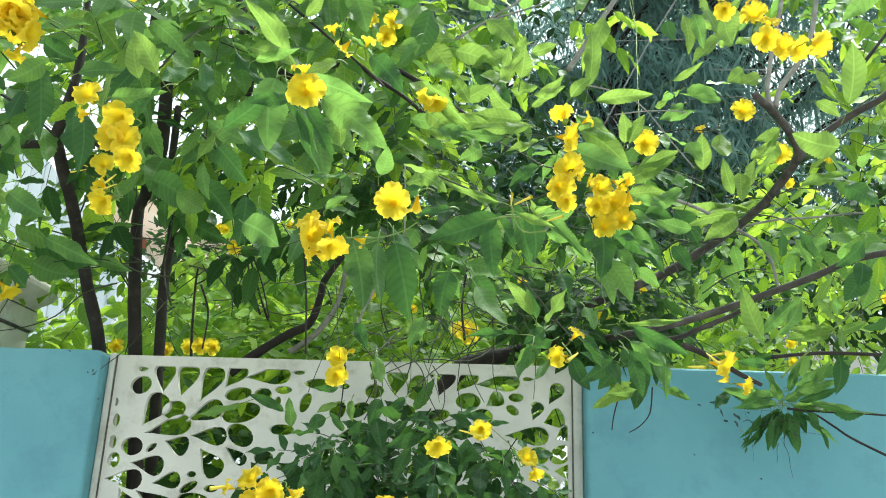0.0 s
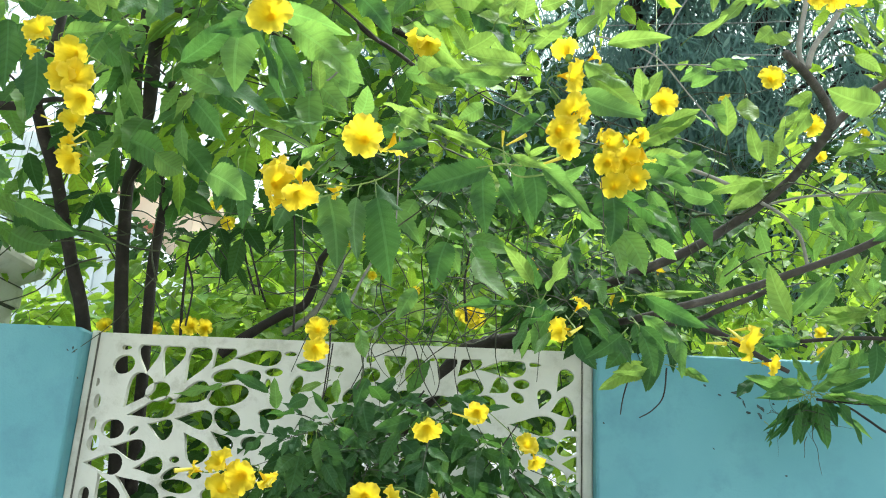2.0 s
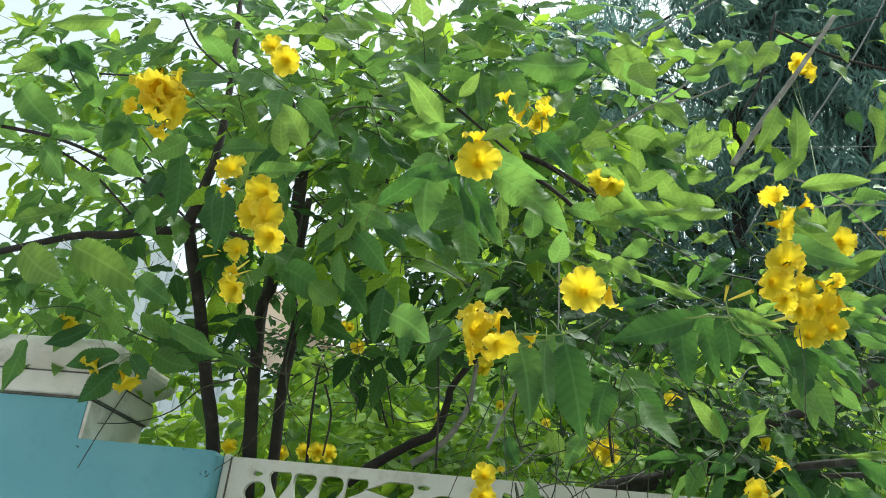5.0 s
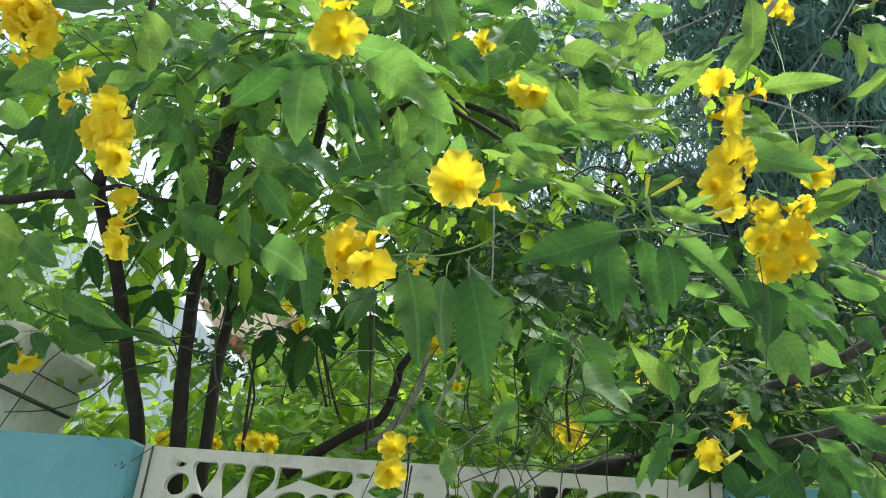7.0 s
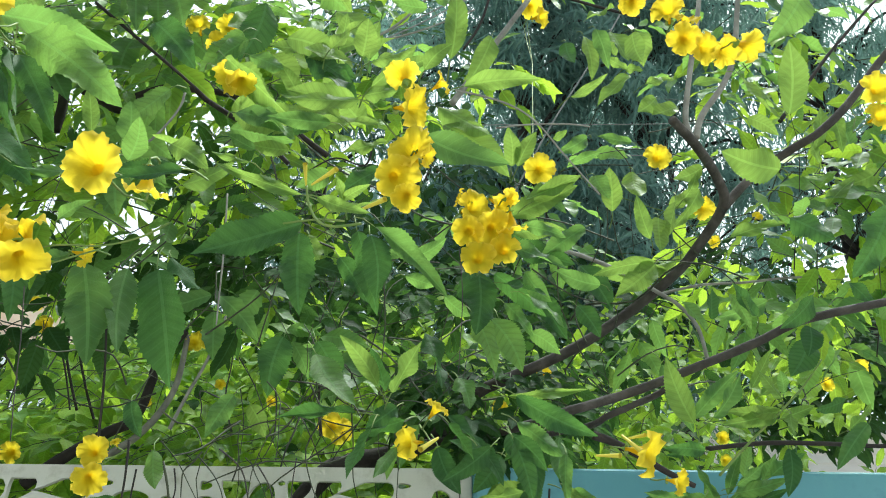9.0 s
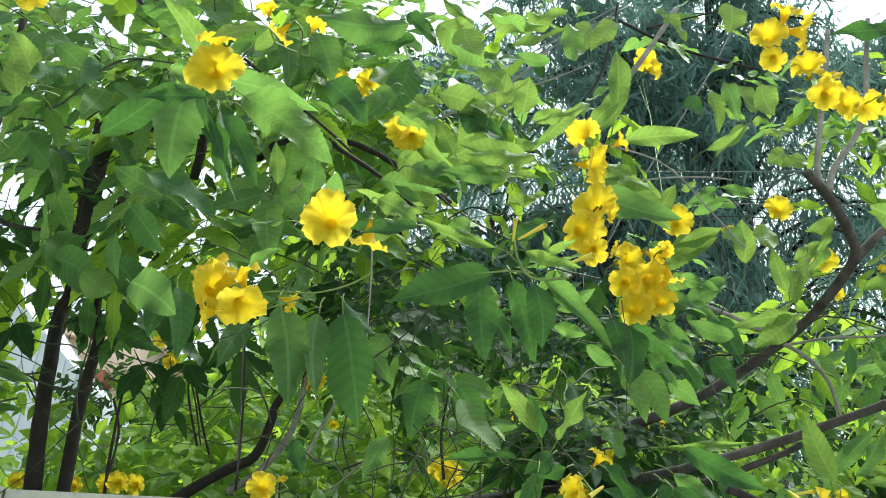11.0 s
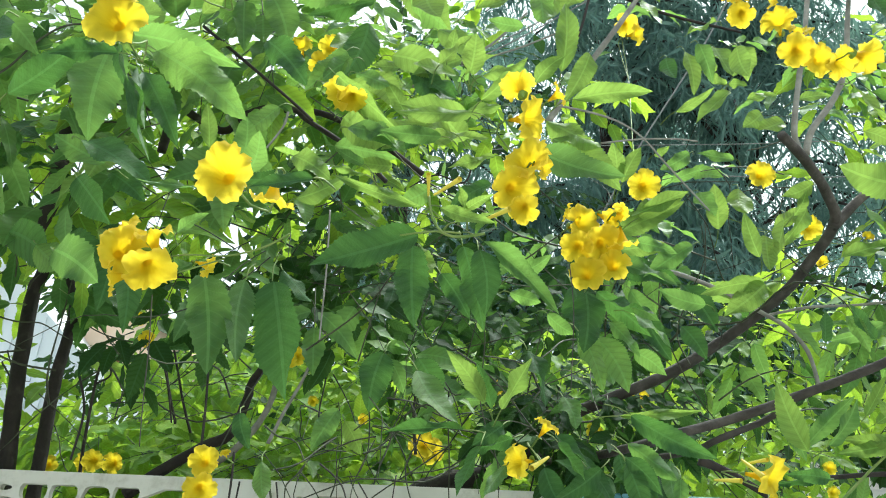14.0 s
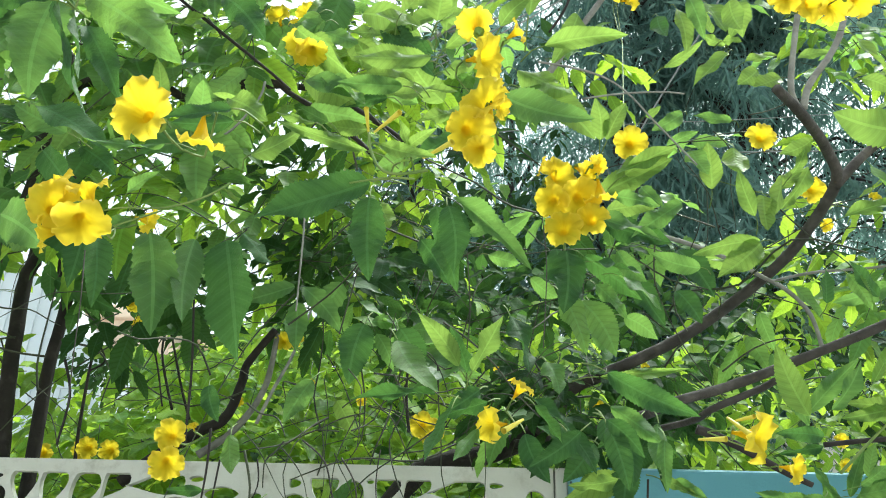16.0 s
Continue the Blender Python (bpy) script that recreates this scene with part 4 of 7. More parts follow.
leaves([(0.826, 2.112, 2.238, 0.883, 2.088, 2.165, 0.44, 0), (0.951, 2.112, 2.384, 1.085, 2.088, 2.429, 0.32, 1), (0.887, 1.712, 2.232, 0.948, 1.688, 2.174, 0.75, 2), (1.075, 1.712, 2.263, 0.977, 1.688, 2.12, 0.46, 2), (1.026, 2.112, 2.243, 0.906, 2.088, 2.19, 0.4, 0), (1.191, 2.112, 2.465, 1.267, 2.088, 2.56, 0.38, 1), (1.203, 2.112, 2.584, 1.186, 2.088, 2.636, 0.53, 1), (1.194, 2.112, 2.618, 1.237, 2.088, 2.746, 0.32, 1), (1.096, 2.112, 2.156, 1.034, 2.088, 2.071, 0.73, 2), (1.03, 2.112, 2.521, 1.055, 2.088, 2.406, 0.48, 0), (0.862, 2.212, 2.507, 0.929, 2.188, 2.56, 0.52, 1), (0.953, 2.212, 2.574, 0.875, 2.188, 2.453, 0.37, 1)])
leaves([(-0.51, 1.362, 2.272, -0.572, 1.338, 2.366, 0.46, 1), (-0.43, 1.292, 2.253, -0.463, 1.268, 2.208, 0.75, 2), (-0.394, 1.262, 2.252, -0.366, 1.238, 2.166, 0.46, 2), (-0.476, 1.312, 2.228, -0.522, 1.288, 2.156, 0.29, 2), (-0.586, 1.332, 2.213, -0.48, 1.308, 2.219, 0.34, 0), (-0.341, 1.232, 2.104, -0.253, 1.208, 2.173, 0.41, 2), (-0.209, 1.212, 2.153, -0.282, 1.188, 2.135, 0.41, 2), (-0.663, 1.392, 2.224, -0.631, 1.368, 2.087, 0.35, 2), (-0.887, 2.112, 2.411, -0.819, 2.088, 2.494, 0.54, 0), (-0.753, 1.962, 2.311, -0.633, 1.938, 2.221, 0.78, 2), (-1.03, 2.012, 2.165, -0.887, 1.988, 2.09, 0.41, 0), (-1.086, 2.412, 2.229, -0.953, 2.388, 2.186, 0.37, 0)])
leaves([(-0.603, 1.912, 2.289, -0.512, 1.888, 2.178, 0.62, 2), (-0.452, 1.812, 2.218, -0.444, 1.788, 2.094, 0.51, 2), (-0.408, 1.762, 2.172, -0.362, 1.738, 2.035, 0.4, 2), (-0.129, 1.362, 1.966, -0.1, 1.338, 1.838, 0.50, 0), (-0.085, 1.392, 1.973, -0.076, 1.368, 1.849, 0.36, 0), (-0.06, 1.412, 1.983, -0.032, 1.388, 1.831, 0.54, 2), (-0.107, 2.412, 2.077, -0.061, 2.388, 1.994, 0.6, 1)])
leaves([(-0.279, 1.362, 2.329, -0.351, 1.338, 2.426, 0.36, 1), (-0.337, 1.362, 2.31, -0.253, 1.338, 2.317, 0.34, 0), (-0.575, 1.432, 2.3, -0.595, 1.408, 2.4, 0.47, 1)])
leaves([(-1.237, 2.212, 2.141, -1.384, 2.188, 2.092, 0.48, 2), (-1.239, 2.212, 2.121, -1.312, 2.188, 1.993, 0.59, 2), (-1.221, 2.212, 2.142, -1.123, 2.188, 2.068, 0.59, 2), (-1.249, 2.362, 2.246, -1.037, 2.338, 2.19, 0.55, 2), (-1.245, 2.362, 2.203, -1.079, 2.338, 2.149, 0.58, 0), (-1.461, 2.112, 2.143, -1.474, 2.088, 1.989, 0.37, 0), (-1.345, 2.212, 2.217, -1.472, 2.188, 2.152, 0.52, 2), (-1.384, 2.212, 2.28, -1.466, 2.188, 2.188, 0.6, 2), (-1.339, 2.212, 2.274, -1.239, 2.188, 2.179, 0.67, 0), (-1.499, 2.112, 2.166, -1.603, 2.088, 2.118, 0.49, 0), (-1.286, 2.312, 2.289, -1.142, 2.288, 2.221, 0.6, 0), (-1.412, 2.212, 2.313, -1.274, 2.188, 2.243, 0.55, 0)])
leaves([(0.431, 1.712, 1.776, 0.336, 1.688, 1.737, 0.47, 1), (0.419, 1.712, 1.799, 0.418, 1.688, 1.731, 0.58, 2), (0.475, 1.712, 1.855, 0.473, 1.688, 1.769, 0.39, 0), (0.486, 1.712, 1.776, 0.525, 1.688, 1.748, 0.43, 0), (0.389, 1.712, 1.825, 0.343, 1.688, 1.766, 0.62, 2), (0.452, 1.712, 1.86, 0.395, 1.688, 1.81, 0.56, 2), (0.919, 2.312, 1.819, 0.814, 2.288, 1.711, 0.18, 2), (0.916, 2.312, 1.819, 0.878, 2.288, 1.707, 0.3, 2), (0.93, 2.312, 1.812, 0.957, 2.288, 1.712, 0.48, 2), (0.959, 2.312, 1.828, 0.982, 2.288, 1.754, 0.44, 2), (0.945, 2.312, 1.827, 1.116, 2.288, 1.828, 0.21, 0), (0.913, 2.262, 1.83, 1.026, 2.238, 1.914, 0.38, 0)])
leaves([(0.885, 2.212, 1.821, 0.731, 2.188, 1.852, 0.26, 0), (0.924, 2.212, 1.853, 1.036, 2.188, 1.881, 0.33, 0), (0.871, 2.212, 1.851, 0.794, 2.188, 1.803, 0.58, 0), (0.953, 2.212, 1.881, 0.976, 2.188, 1.947, 0.56, 0), (1.006, 2.212, 1.884, 1.081, 2.188, 1.937, 0.47, 0), (0.764, 2.212, 1.846, 0.715, 2.188, 1.8, 0.57, 2), (-0.515, 2.212, 1.779, -0.627, 2.188, 1.729, 0.27, 0), (-0.381, 2.212, 1.716, -0.391, 2.188, 1.794, 0.5, 0), (-0.399, 2.212, 1.756, -0.497, 2.188, 1.804, 0.32, 2)])
leaves([(0.105, 1.512, 2.248, 0.044, 1.488, 2.218, 0.29, 2), (0.058, 1.312, 2.067, 0.016, 1.288, 2.064, 0.21, 1), (0.052, 1.082, 1.922, 0.005, 1.058, 1.903, 0.35, 2), (0.212, 1.512, 2.229, 0.143, 1.488, 2.199, 0.29, 1), (0.208, 1.462, 2.152, 0.149, 1.438, 2.108, 0.45, 2), (-0.189, 1.412, 2.034, -0.15, 1.388, 2.056, 0.45, 0), (-0.196, 1.262, 2.184, -0.223, 1.238, 2.176, 0.69, 0), (0.813, 2.312, 3.03, 0.785, 2.288, 3.106, 0.49, 1), (0.852, 2.312, 3.013, 0.907, 2.288, 3.1, 0.44, 1), (0.841, 2.312, 2.993, 0.775, 2.288, 3.017, 0.47, 1), (0.876, 2.312, 2.939, 0.956, 2.288, 2.969, 0.44, 1), (0.964, 2.212, 2.87, 1.046, 2.188, 2.881, 0.49, 1)])
leaves([(1.32, 2.212, 2.805, 1.315, 2.188, 2.679, 0.4, 1), (1.372, 2.212, 2.828, 1.467, 2.188, 2.882, 0.38, 1), (1.42, 2.212, 2.642, 1.287, 2.188, 2.57, 0.37, 1), (0.801, 2.212, 2.693, 0.706, 2.188, 2.697, 0.4, 0), (0.636, 2.212, 2.623, 0.71, 2.188, 2.649, 0.43, 0), (0.641, 2.012, 2.224, 0.542, 1.988, 2.244, 0.48, 0), (0.514, 2.012, 2.205, 0.553, 1.988, 2.107, 0.52, 2), (0.581, 2.012, 2.182, 0.621, 1.988, 2.109, 0.63, 2), (0.901, 1.912, 2.122, 0.856, 1.888, 2.186, 0.51, 2), (0.85, 1.912, 2.173, 0.879, 1.888, 2.101, 0.47, 0), (1.019, 1.912, 2.177, 0.947, 1.888, 2.09, 0.53, 2), (1.086, 1.912, 2.202, 1.132, 1.888, 2.141, 0.5, 2)])
leaves([(1.04, 2.312, 2.099, 1.091, 2.288, 2.192, 0.32, 1), (1.059, 2.312, 2.086, 1.124, 2.288, 2.139, 0.39, 1), (1.03, 2.312, 2.085, 0.971, 2.288, 2.135, 0.42, 1), (1.095, 2.312, 2.034, 1.175, 2.288, 2.061, 0.43, 1), (1.25, 2.312, 2.011, 1.307, 2.288, 2.063, 0.48, 1), (1.012, 2.112, 1.932, 0.991, 2.088, 1.832, 0.48, 2), (0.891, 2.112, 1.849, 0.956, 2.088, 1.882, 0.42, 0), (0.658, 1.612, 1.81, 0.598, 1.588, 1.808, 0.42, 2), (0.406, 1.612, 1.755, 0.343, 1.588, 1.738, 0.37, 1), (0.97, 2.912, 2.358, 1.057, 2.888, 2.424, 0.47, 1), (0.909, 2.912, 2.268, 0.841, 2.888, 2.347, 0.53, 1), (0.873, 2.912, 2.25, 0.988, 2.888, 2.263, 0.42, 1)])
leaves([(0.026, 1.412, 2.208, 0.093, 1.388, 2.158, 0.49, 0), (0.124, 1.412, 2.305, 0.169, 1.388, 2.346, 0.54, 1)])
leaves([(0.165, 1.762, 2.418, 0.11, 1.738, 2.48, 0.73, 1), (0.155, 1.712, 2.447, 0.226, 1.688, 2.438, 0.54, 1), (0.076, 1.912, 2.686, 0.122, 1.888, 2.632, 0.94, 1), (0.027, 1.912, 2.703, -0.045, 1.888, 2.695, 0.64, 1), (0.08, 1.912, 2.557, 0.075, 1.888, 2.661, 0.46, 1), (0.081, 1.612, 2.452, 0.146, 1.588, 2.388, 0.38, 2), (0.105, 1.912, 2.525, 0.016, 1.888, 2.551, 0.45, 0), (0.043, 1.712, 2.331, -0.023, 1.688, 2.328, 0.51, 1), (-0.05, 1.912, 2.691, 0.015, 1.888, 2.59, 0.64, 1), (0.101, 1.812, 2.351, 0.056, 1.788, 2.303, 0.75, 0), (0.218, 1.912, 2.663, 0.286, 1.888, 2.675, 0.57, 1)])
leaves([(0.549, 1.812, 2.53, 0.625, 1.788, 2.568, 0.27, 1), (0.601, 2.012, 2.834, 0.614, 1.988, 2.745, 0.55, 2), (0.71, 2.012, 2.868, 0.739, 1.988, 2.77, 0.77, 1), (0.771, 2.012, 2.875, 0.774, 1.988, 2.777, 0.66, 1), (0.731, 2.012, 2.759, 0.764, 1.988, 2.741, 0.65, 1), (0.844, 2.012, 2.664, 0.781, 1.988, 2.632, 0.79, 1), (0.541, 1.762, 2.325, 0.445, 1.738, 2.273, 0.52, 1), (0.613, 1.912, 2.421, 0.636, 1.888, 2.364, 0.85, 0), (0.554, 2.012, 2.565, 0.586, 1.988, 2.572, 0.68, 1), (0.636, 2.012, 2.577, 0.567, 1.988, 2.521, 0.49, 0), (0.798, 2.012, 2.686, 0.748, 1.988, 2.632, 0.73, 1)])
leaves([(-0.816, 1.512, 2.393, -0.877, 1.488, 2.33, 0.65, 0), (-0.972, 1.712, 2.428, -0.975, 1.688, 2.331, 0.61, 2), (-0.721, 1.462, 2.43, -0.774, 1.438, 2.411, 0.58, 0), (-0.725, 1.712, 2.441, -0.74, 1.688, 2.361, 0.7, 0), (-0.755, 1.912, 2.521, -0.786, 1.888, 2.399, 0.43, 2), (-1.007, 1.712, 2.339, -0.92, 1.688, 2.249, 0.56, 0), (-1.024, 2.512, 2.376, -1.109, 2.488, 2.356, 0.37, 0), (-1.077, 2.512, 2.34, -1.143, 2.488, 2.306, 0.48, 1), (-0.813, 2.512, 2.378, -0.709, 2.488, 2.331, 0.47, 2), (-0.991, 2.912, 2.36, -0.857, 2.888, 2.343, 0.46, 1), (-0.854, 2.912, 2.337, -0.782, 2.888, 2.362, 0.5, 1)])
leaves([(-0.2, 1.912, 1.639, -0.136, 1.888, 1.526, 0.59, 2), (-0.218, 1.912, 1.638, -0.191, 1.888, 1.553, 0.52, 0), (-0.247, 1.912, 1.615, -0.248, 1.888, 1.503, 0.45, 2), (-0.239, 1.912, 1.714, -0.279, 1.888, 1.691, 0.81, 2), (-0.119, 1.912, 1.764, -0.138, 1.888, 1.697, 0.65, 2), (-0.129, 1.912, 1.719, -0.107, 1.888, 1.65, 0.78, 2), (-0.178, 1.912, 1.658, -0.105, 1.888, 1.615, 0.45, 2), (-0.018, 1.912, 1.687, -0.098, 1.888, 1.65, 0.46, 2), (-0.043, 1.912, 1.66, -0.079, 1.888, 1.574, 0.36, 2), (-0.047, 1.912, 1.638, 0.025, 1.888, 1.588, 0.59, 2), (0.039, 1.912, 1.628, 0.044, 1.888, 1.551, 0.41, 0), (0.081, 1.912, 1.683, 0.068, 1.888, 1.598, 0.54, 2)])
leaves([(0.029, 1.962, 1.677, 0.063, 1.938, 1.65, 0.99, 2), (0.123, 1.962, 1.631, 0.093, 1.938, 1.585, 0.58, 2), (0.058, 1.962, 1.559, 0.131, 1.938, 1.531, 0.51, 2), (0.103, 1.962, 1.561, 0.175, 1.938, 1.542, 0.34, 2), (-0.016, 1.962, 1.59, -0.056, 1.938, 1.548, 0.31, 0), (0.164, 1.962, 1.63, 0.17, 1.938, 1.558, 0.39, 2), (-0.193, 1.962, 1.765, -0.19, 1.938, 1.715, 0.51, 0), (-0.224, 1.962, 1.754, -0.269, 1.938, 1.724, 0.46, 1), (-0.223, 1.962, 1.79, -0.28, 1.938, 1.786, 0.4, 2), (-0.066, 1.962, 1.774, -0.106, 1.938, 1.733, 0.5, 2), (-0.073, 1.962, 1.756, -0.105, 1.938, 1.719, 0.83, 0), (0.012, 1.962, 1.565, -0.015, 1.938, 1.528, 0.63, 2)])
leaves([(0.889, 2.272, 1.797, 0.864, 2.248, 1.694, 0.27, 2), (0.862, 2.272, 1.804, 0.803, 2.248, 1.709, 0.16, 2), (0.969, 2.272, 1.818, 1.041, 2.248, 1.725, 0.21, 2), (0.873, 2.272, 1.827, 0.777, 2.248, 1.843, 0.32, 2), (0.953, 2.272, 1.833, 1.063, 2.248, 1.875, 0.26, 2), (0.917, 2.272, 1.834, 0.886, 2.248, 1.885, 0.58, 0), (0.986, 2.272, 1.837, 1.097, 2.248, 1.811, 0.21, 2)])
leaves([(-0.505, 1.762, 2.721, -0.592, 1.738, 2.784, 0.56, 0), (-0.418, 1.762, 2.685, -0.443, 1.738, 2.786, 0.74, 0), (-0.523, 1.762, 2.692, -0.625, 1.738, 2.716, 0.4, 0), (-0.505, 1.762, 2.574, -0.416, 1.738, 2.421, 0.26, 2), (-0.291, 1.762, 2.748, -0.264, 1.738, 2.6, 0.4, 0), (-0.239, 1.762, 2.757, -0.183, 1.738, 2.619, 0.57, 0), (-0.684, 1.762, 2.716, -0.75, 1.738, 2.705, 0.57, 0), (-0.022, 1.762, 2.751, -0.157, 1.738, 2.7, 0.41, 2), (-0.038, 1.762, 2.7, -0.074, 1.738, 2.548, 0.56, 2), (0.069, 1.762, 2.783, 0.105, 1.738, 2.675, 0.7, 1), (0.121, 1.762, 2.822, 0.213, 1.738, 2.743, 0.38, 0), (0.188, 1.762, 2.769, 0.282, 1.738, 2.825, 0.5, 1)])
leaves([(0.302, 1.912, 2.952, 0.315, 1.888, 2.8, 0.45, 0), (-0.064, 1.912, 2.963, 0.005, 1.888, 2.85, 0.33, 2), (0.682, 1.912, 3.025, 0.666, 1.888, 2.92, 0.81, 1), (0.725, 1.912, 2.787, 0.739, 1.888, 2.677, 0.55, 1), (0.643, 1.912, 2.792, 0.661, 1.888, 2.689, 0.45, 0), (1.074, 1.912, 2.961, 0.912, 1.888, 2.948, 0.4, 2), (1.035, 1.912, 2.94, 1.05, 1.888, 2.822, 0.48, 2), (1.141, 1.912, 2.938, 1.046, 1.888, 2.762, 0.5, 0), (1.035, 1.912, 2.584, 0.949, 1.888, 2.633, 0.35, 1), (0.408, 1.912, 2.964, 0.35, 1.888, 2.854, 0.56, 1), (0.527, 1.912, 2.989, 0.567, 1.888, 2.884, 0.47, 1)])
leaves([(-1.32, 1.912, 2.72, -1.404, 1.888, 2.827, 0.6, 0), (-1.355, 1.912, 3.021, -1.539, 1.888, 2.976, 0.36, 1), (-1.484, 1.912, 2.874, -1.563, 1.888, 2.901, 0.68, 0), (-1.374, 1.912, 2.869, -1.481, 1.888, 2.931, 0.49, 2), (-1.451, 1.912, 2.663, -1.297, 1.888, 2.613, 0.4, 0), (-1.232, 1.912, 2.678, -1.268, 1.888, 2.609, 0.92, 0), (-1.229, 1.912, 3.031, -1.269, 1.888, 2.946, 0.59, 1), (-1.234, 1.912, 2.912, -1.112, 1.888, 2.905, 0.56, 0)])
leaves([(-1.404, 1.912, 2.946, -1.273, 1.888, 2.875, 0.53, 0), (-1.116, 1.912, 2.763, -0.981, 1.888, 2.73, 0.53, 0), (-1.047, 1.912, 2.598, -1.047, 1.888, 2.465, 0.63, 2), (-0.963, 1.912, 2.754, -0.875, 1.888, 2.653, 0.55, 1), (-1.454, 1.912, 2.602, -1.357, 1.888, 2.498, 0.73, 0), (-1.262, 1.912, 2.586, -1.147, 1.888, 2.514, 0.56, 0), (-1.073, 1.912, 2.682, -0.942, 1.888, 2.607, 0.52, 2)])

leaves([(0.173, 1.392, 2.214, 0.081, 1.368, 2.213, 0.45, 1), (0.152, 1.412, 2.196, 0.084, 1.388, 2.206, 0.5, 1), (0.156, 1.612, 2.486, 0.074, 1.588, 2.44, 0.5, 1), (0.171, 1.612, 2.444, 0.187, 1.588, 2.516, 0.5, 1), (0.158, 1.812, 2.774, 0.291, 1.788, 2.799, 0.4, 1), (0.182, 1.412, 2.246, 0.249, 1.388, 2.305, 0.36, 1), (0.073, 1.712, 2.548, 0.145, 1.688, 2.47, 0.36, 2), (0.034, 1.812, 2.82, 0.107, 1.788, 2.703, 0.6, 0), (0.113, 1.512, 2.266, 0.012, 1.488, 2.259, 0.42, 1), (0.068, 1.612, 2.36, 0.03, 1.588, 2.417, 0.5, 1), (0.161, 1.212, 1.954, 0.214, 1.188, 1.951, 0.5, 1), (0.279, 1.472, 2.236, 0.376, 1.448, 2.151, 0.5, 1)])
leaves([(0.457, 1.762, 2.27, 0.549, 1.738, 2.313, 0.45, 1), (0.536, 1.912, 2.906, 0.558, 1.888, 2.805, 0.55, 1), (0.642, 2.012, 2.857, 0.665, 1.988, 2.727, 0.45, 1), (-0.059, 1.512, 2.354, 0.02, 1.488, 2.306, 0.45, 1), (-0.047, 1.712, 2.563, -0.101, 1.688, 2.49, 0.5, 0), (0.024, 1.512, 2.206, -0.016, 1.488, 2.219, 0.5, 0), (-0.129, 1.102, 2.164, -0.172, 1.078, 2.13, 0.55, 1), (-0.307, 1.612, 2.566, -0.263, 1.588, 2.614, 0.5, 1), (0, 1.912, 2.936, 0.112, 1.888, 2.789, 0.6, 1), (0.238, 1.912, 2.922, 0.103, 1.888, 2.936, 0.5, 1), (0.097, 1.712, 2.636, 0.168, 1.688, 2.559, 0.6, 1), (0.152, 1.712, 2.522, 0.204, 1.688, 2.574, 0.6, 1)])
leaves([(0.027, 1.612, 2.488, 0.128, 1.588, 2.43, 0.55, 1), (0.06, 1.612, 2.458, 0.157, 1.588, 2.357, 0.42, 2), (-0.134, 1.452, 2.381, -0.063, 1.428, 2.29, 0.5, 2), (-0.028, 1.712, 2.74, -0.223, 1.688, 2.697, 0.45, 0), (-0.045, 1.712, 2.771, 0.001, 1.688, 2.704, 0.5, 2), (0.093, 1.512, 2.25, 0.195, 1.488, 2.259, 0.4, 1), (-0.06, 1.712, 2.584, -0.127, 1.688, 2.48, 0.5, 0), (-0.226, 1.912, 2.917, -0.345, 1.888, 2.933, 0.5, 1), (-0.441, 1.912, 2.95, -0.534, 1.888, 2.986, 0.5, 1), (-0.389, 1.512, 2.525, -0.29, 1.488, 2.406, 0.42, 1), (-0.4, 1.512, 2.43, -0.287, 1.488, 2.38, 0.4, 1)])
leaves([(-0.614, 1.512, 2.392, -0.663, 1.488, 2.301, 0.38, 2), (-0.654, 1.712, 2.562, -0.627, 1.688, 2.619, 0.6, 2), (-0.748, 1.712, 2.591, -0.666, 1.688, 2.562, 0.8, 0), (-0.407, 1.612, 2.554, -0.5, 1.588, 2.572, 0.5, 1), (-0.71, 1.462, 2.268, -0.697, 1.438, 2.139, 0.45, 2), (-0.947, 1.612, 2.46, -0.853, 1.588, 2.403, 0.5, 0), (-0.753, 1.512, 2.358, -0.646, 1.488, 2.369, 0.5, 0), (-0.82, 1.812, 2.508, -0.7, 1.788, 2.415, 0.7, 2), (-0.942, 1.712, 2.311, -0.981, 1.688, 2.257, 0.5, 2), (-0.505, 1.712, 2.295, -0.429, 1.688, 2.196, 0.6, 2), (-0.501, 1.812, 2.365, -0.412, 1.788, 2.297, 0.5, 2), (-0.398, 1.612, 2.255, -0.491, 1.588, 2.304, 0.55, 0)])
leaves([(-0.904, 1.712, 2.622, -0.978, 1.688, 2.618, 0.5, 0), (-1.086, 1.912, 2.25, -0.971, 1.888, 2.178, 0.6, 0), (-0.659, 1.912, 2.262, -0.563, 1.888, 2.191, 0.7, 0), (-0.813, 2.012, 2.307, -0.748, 1.988, 2.352, 0.55, 0), (0.388, 1.612, 2.116, 0.478, 1.588, 2.083, 0.4, 0), (0.414, 1.612, 2.149, 0.475, 1.588, 2.121, 0.4, 0), (0.658, 1.962, 2.357, 0.653, 1.938, 2.457, 0.55, 1), (0.716, 1.912, 2.274, 0.68, 1.888, 2.365, 0.4, 1), (0.725, 1.912, 2.232, 0.582, 1.888, 2.195, 0.3, 1), (0.721, 1.912, 2.232, 0.638, 1.888, 2.158, 0.55, 1), (0.613, 2.112, 2.318, 0.679, 2.088, 2.205, 0.6, 2)])
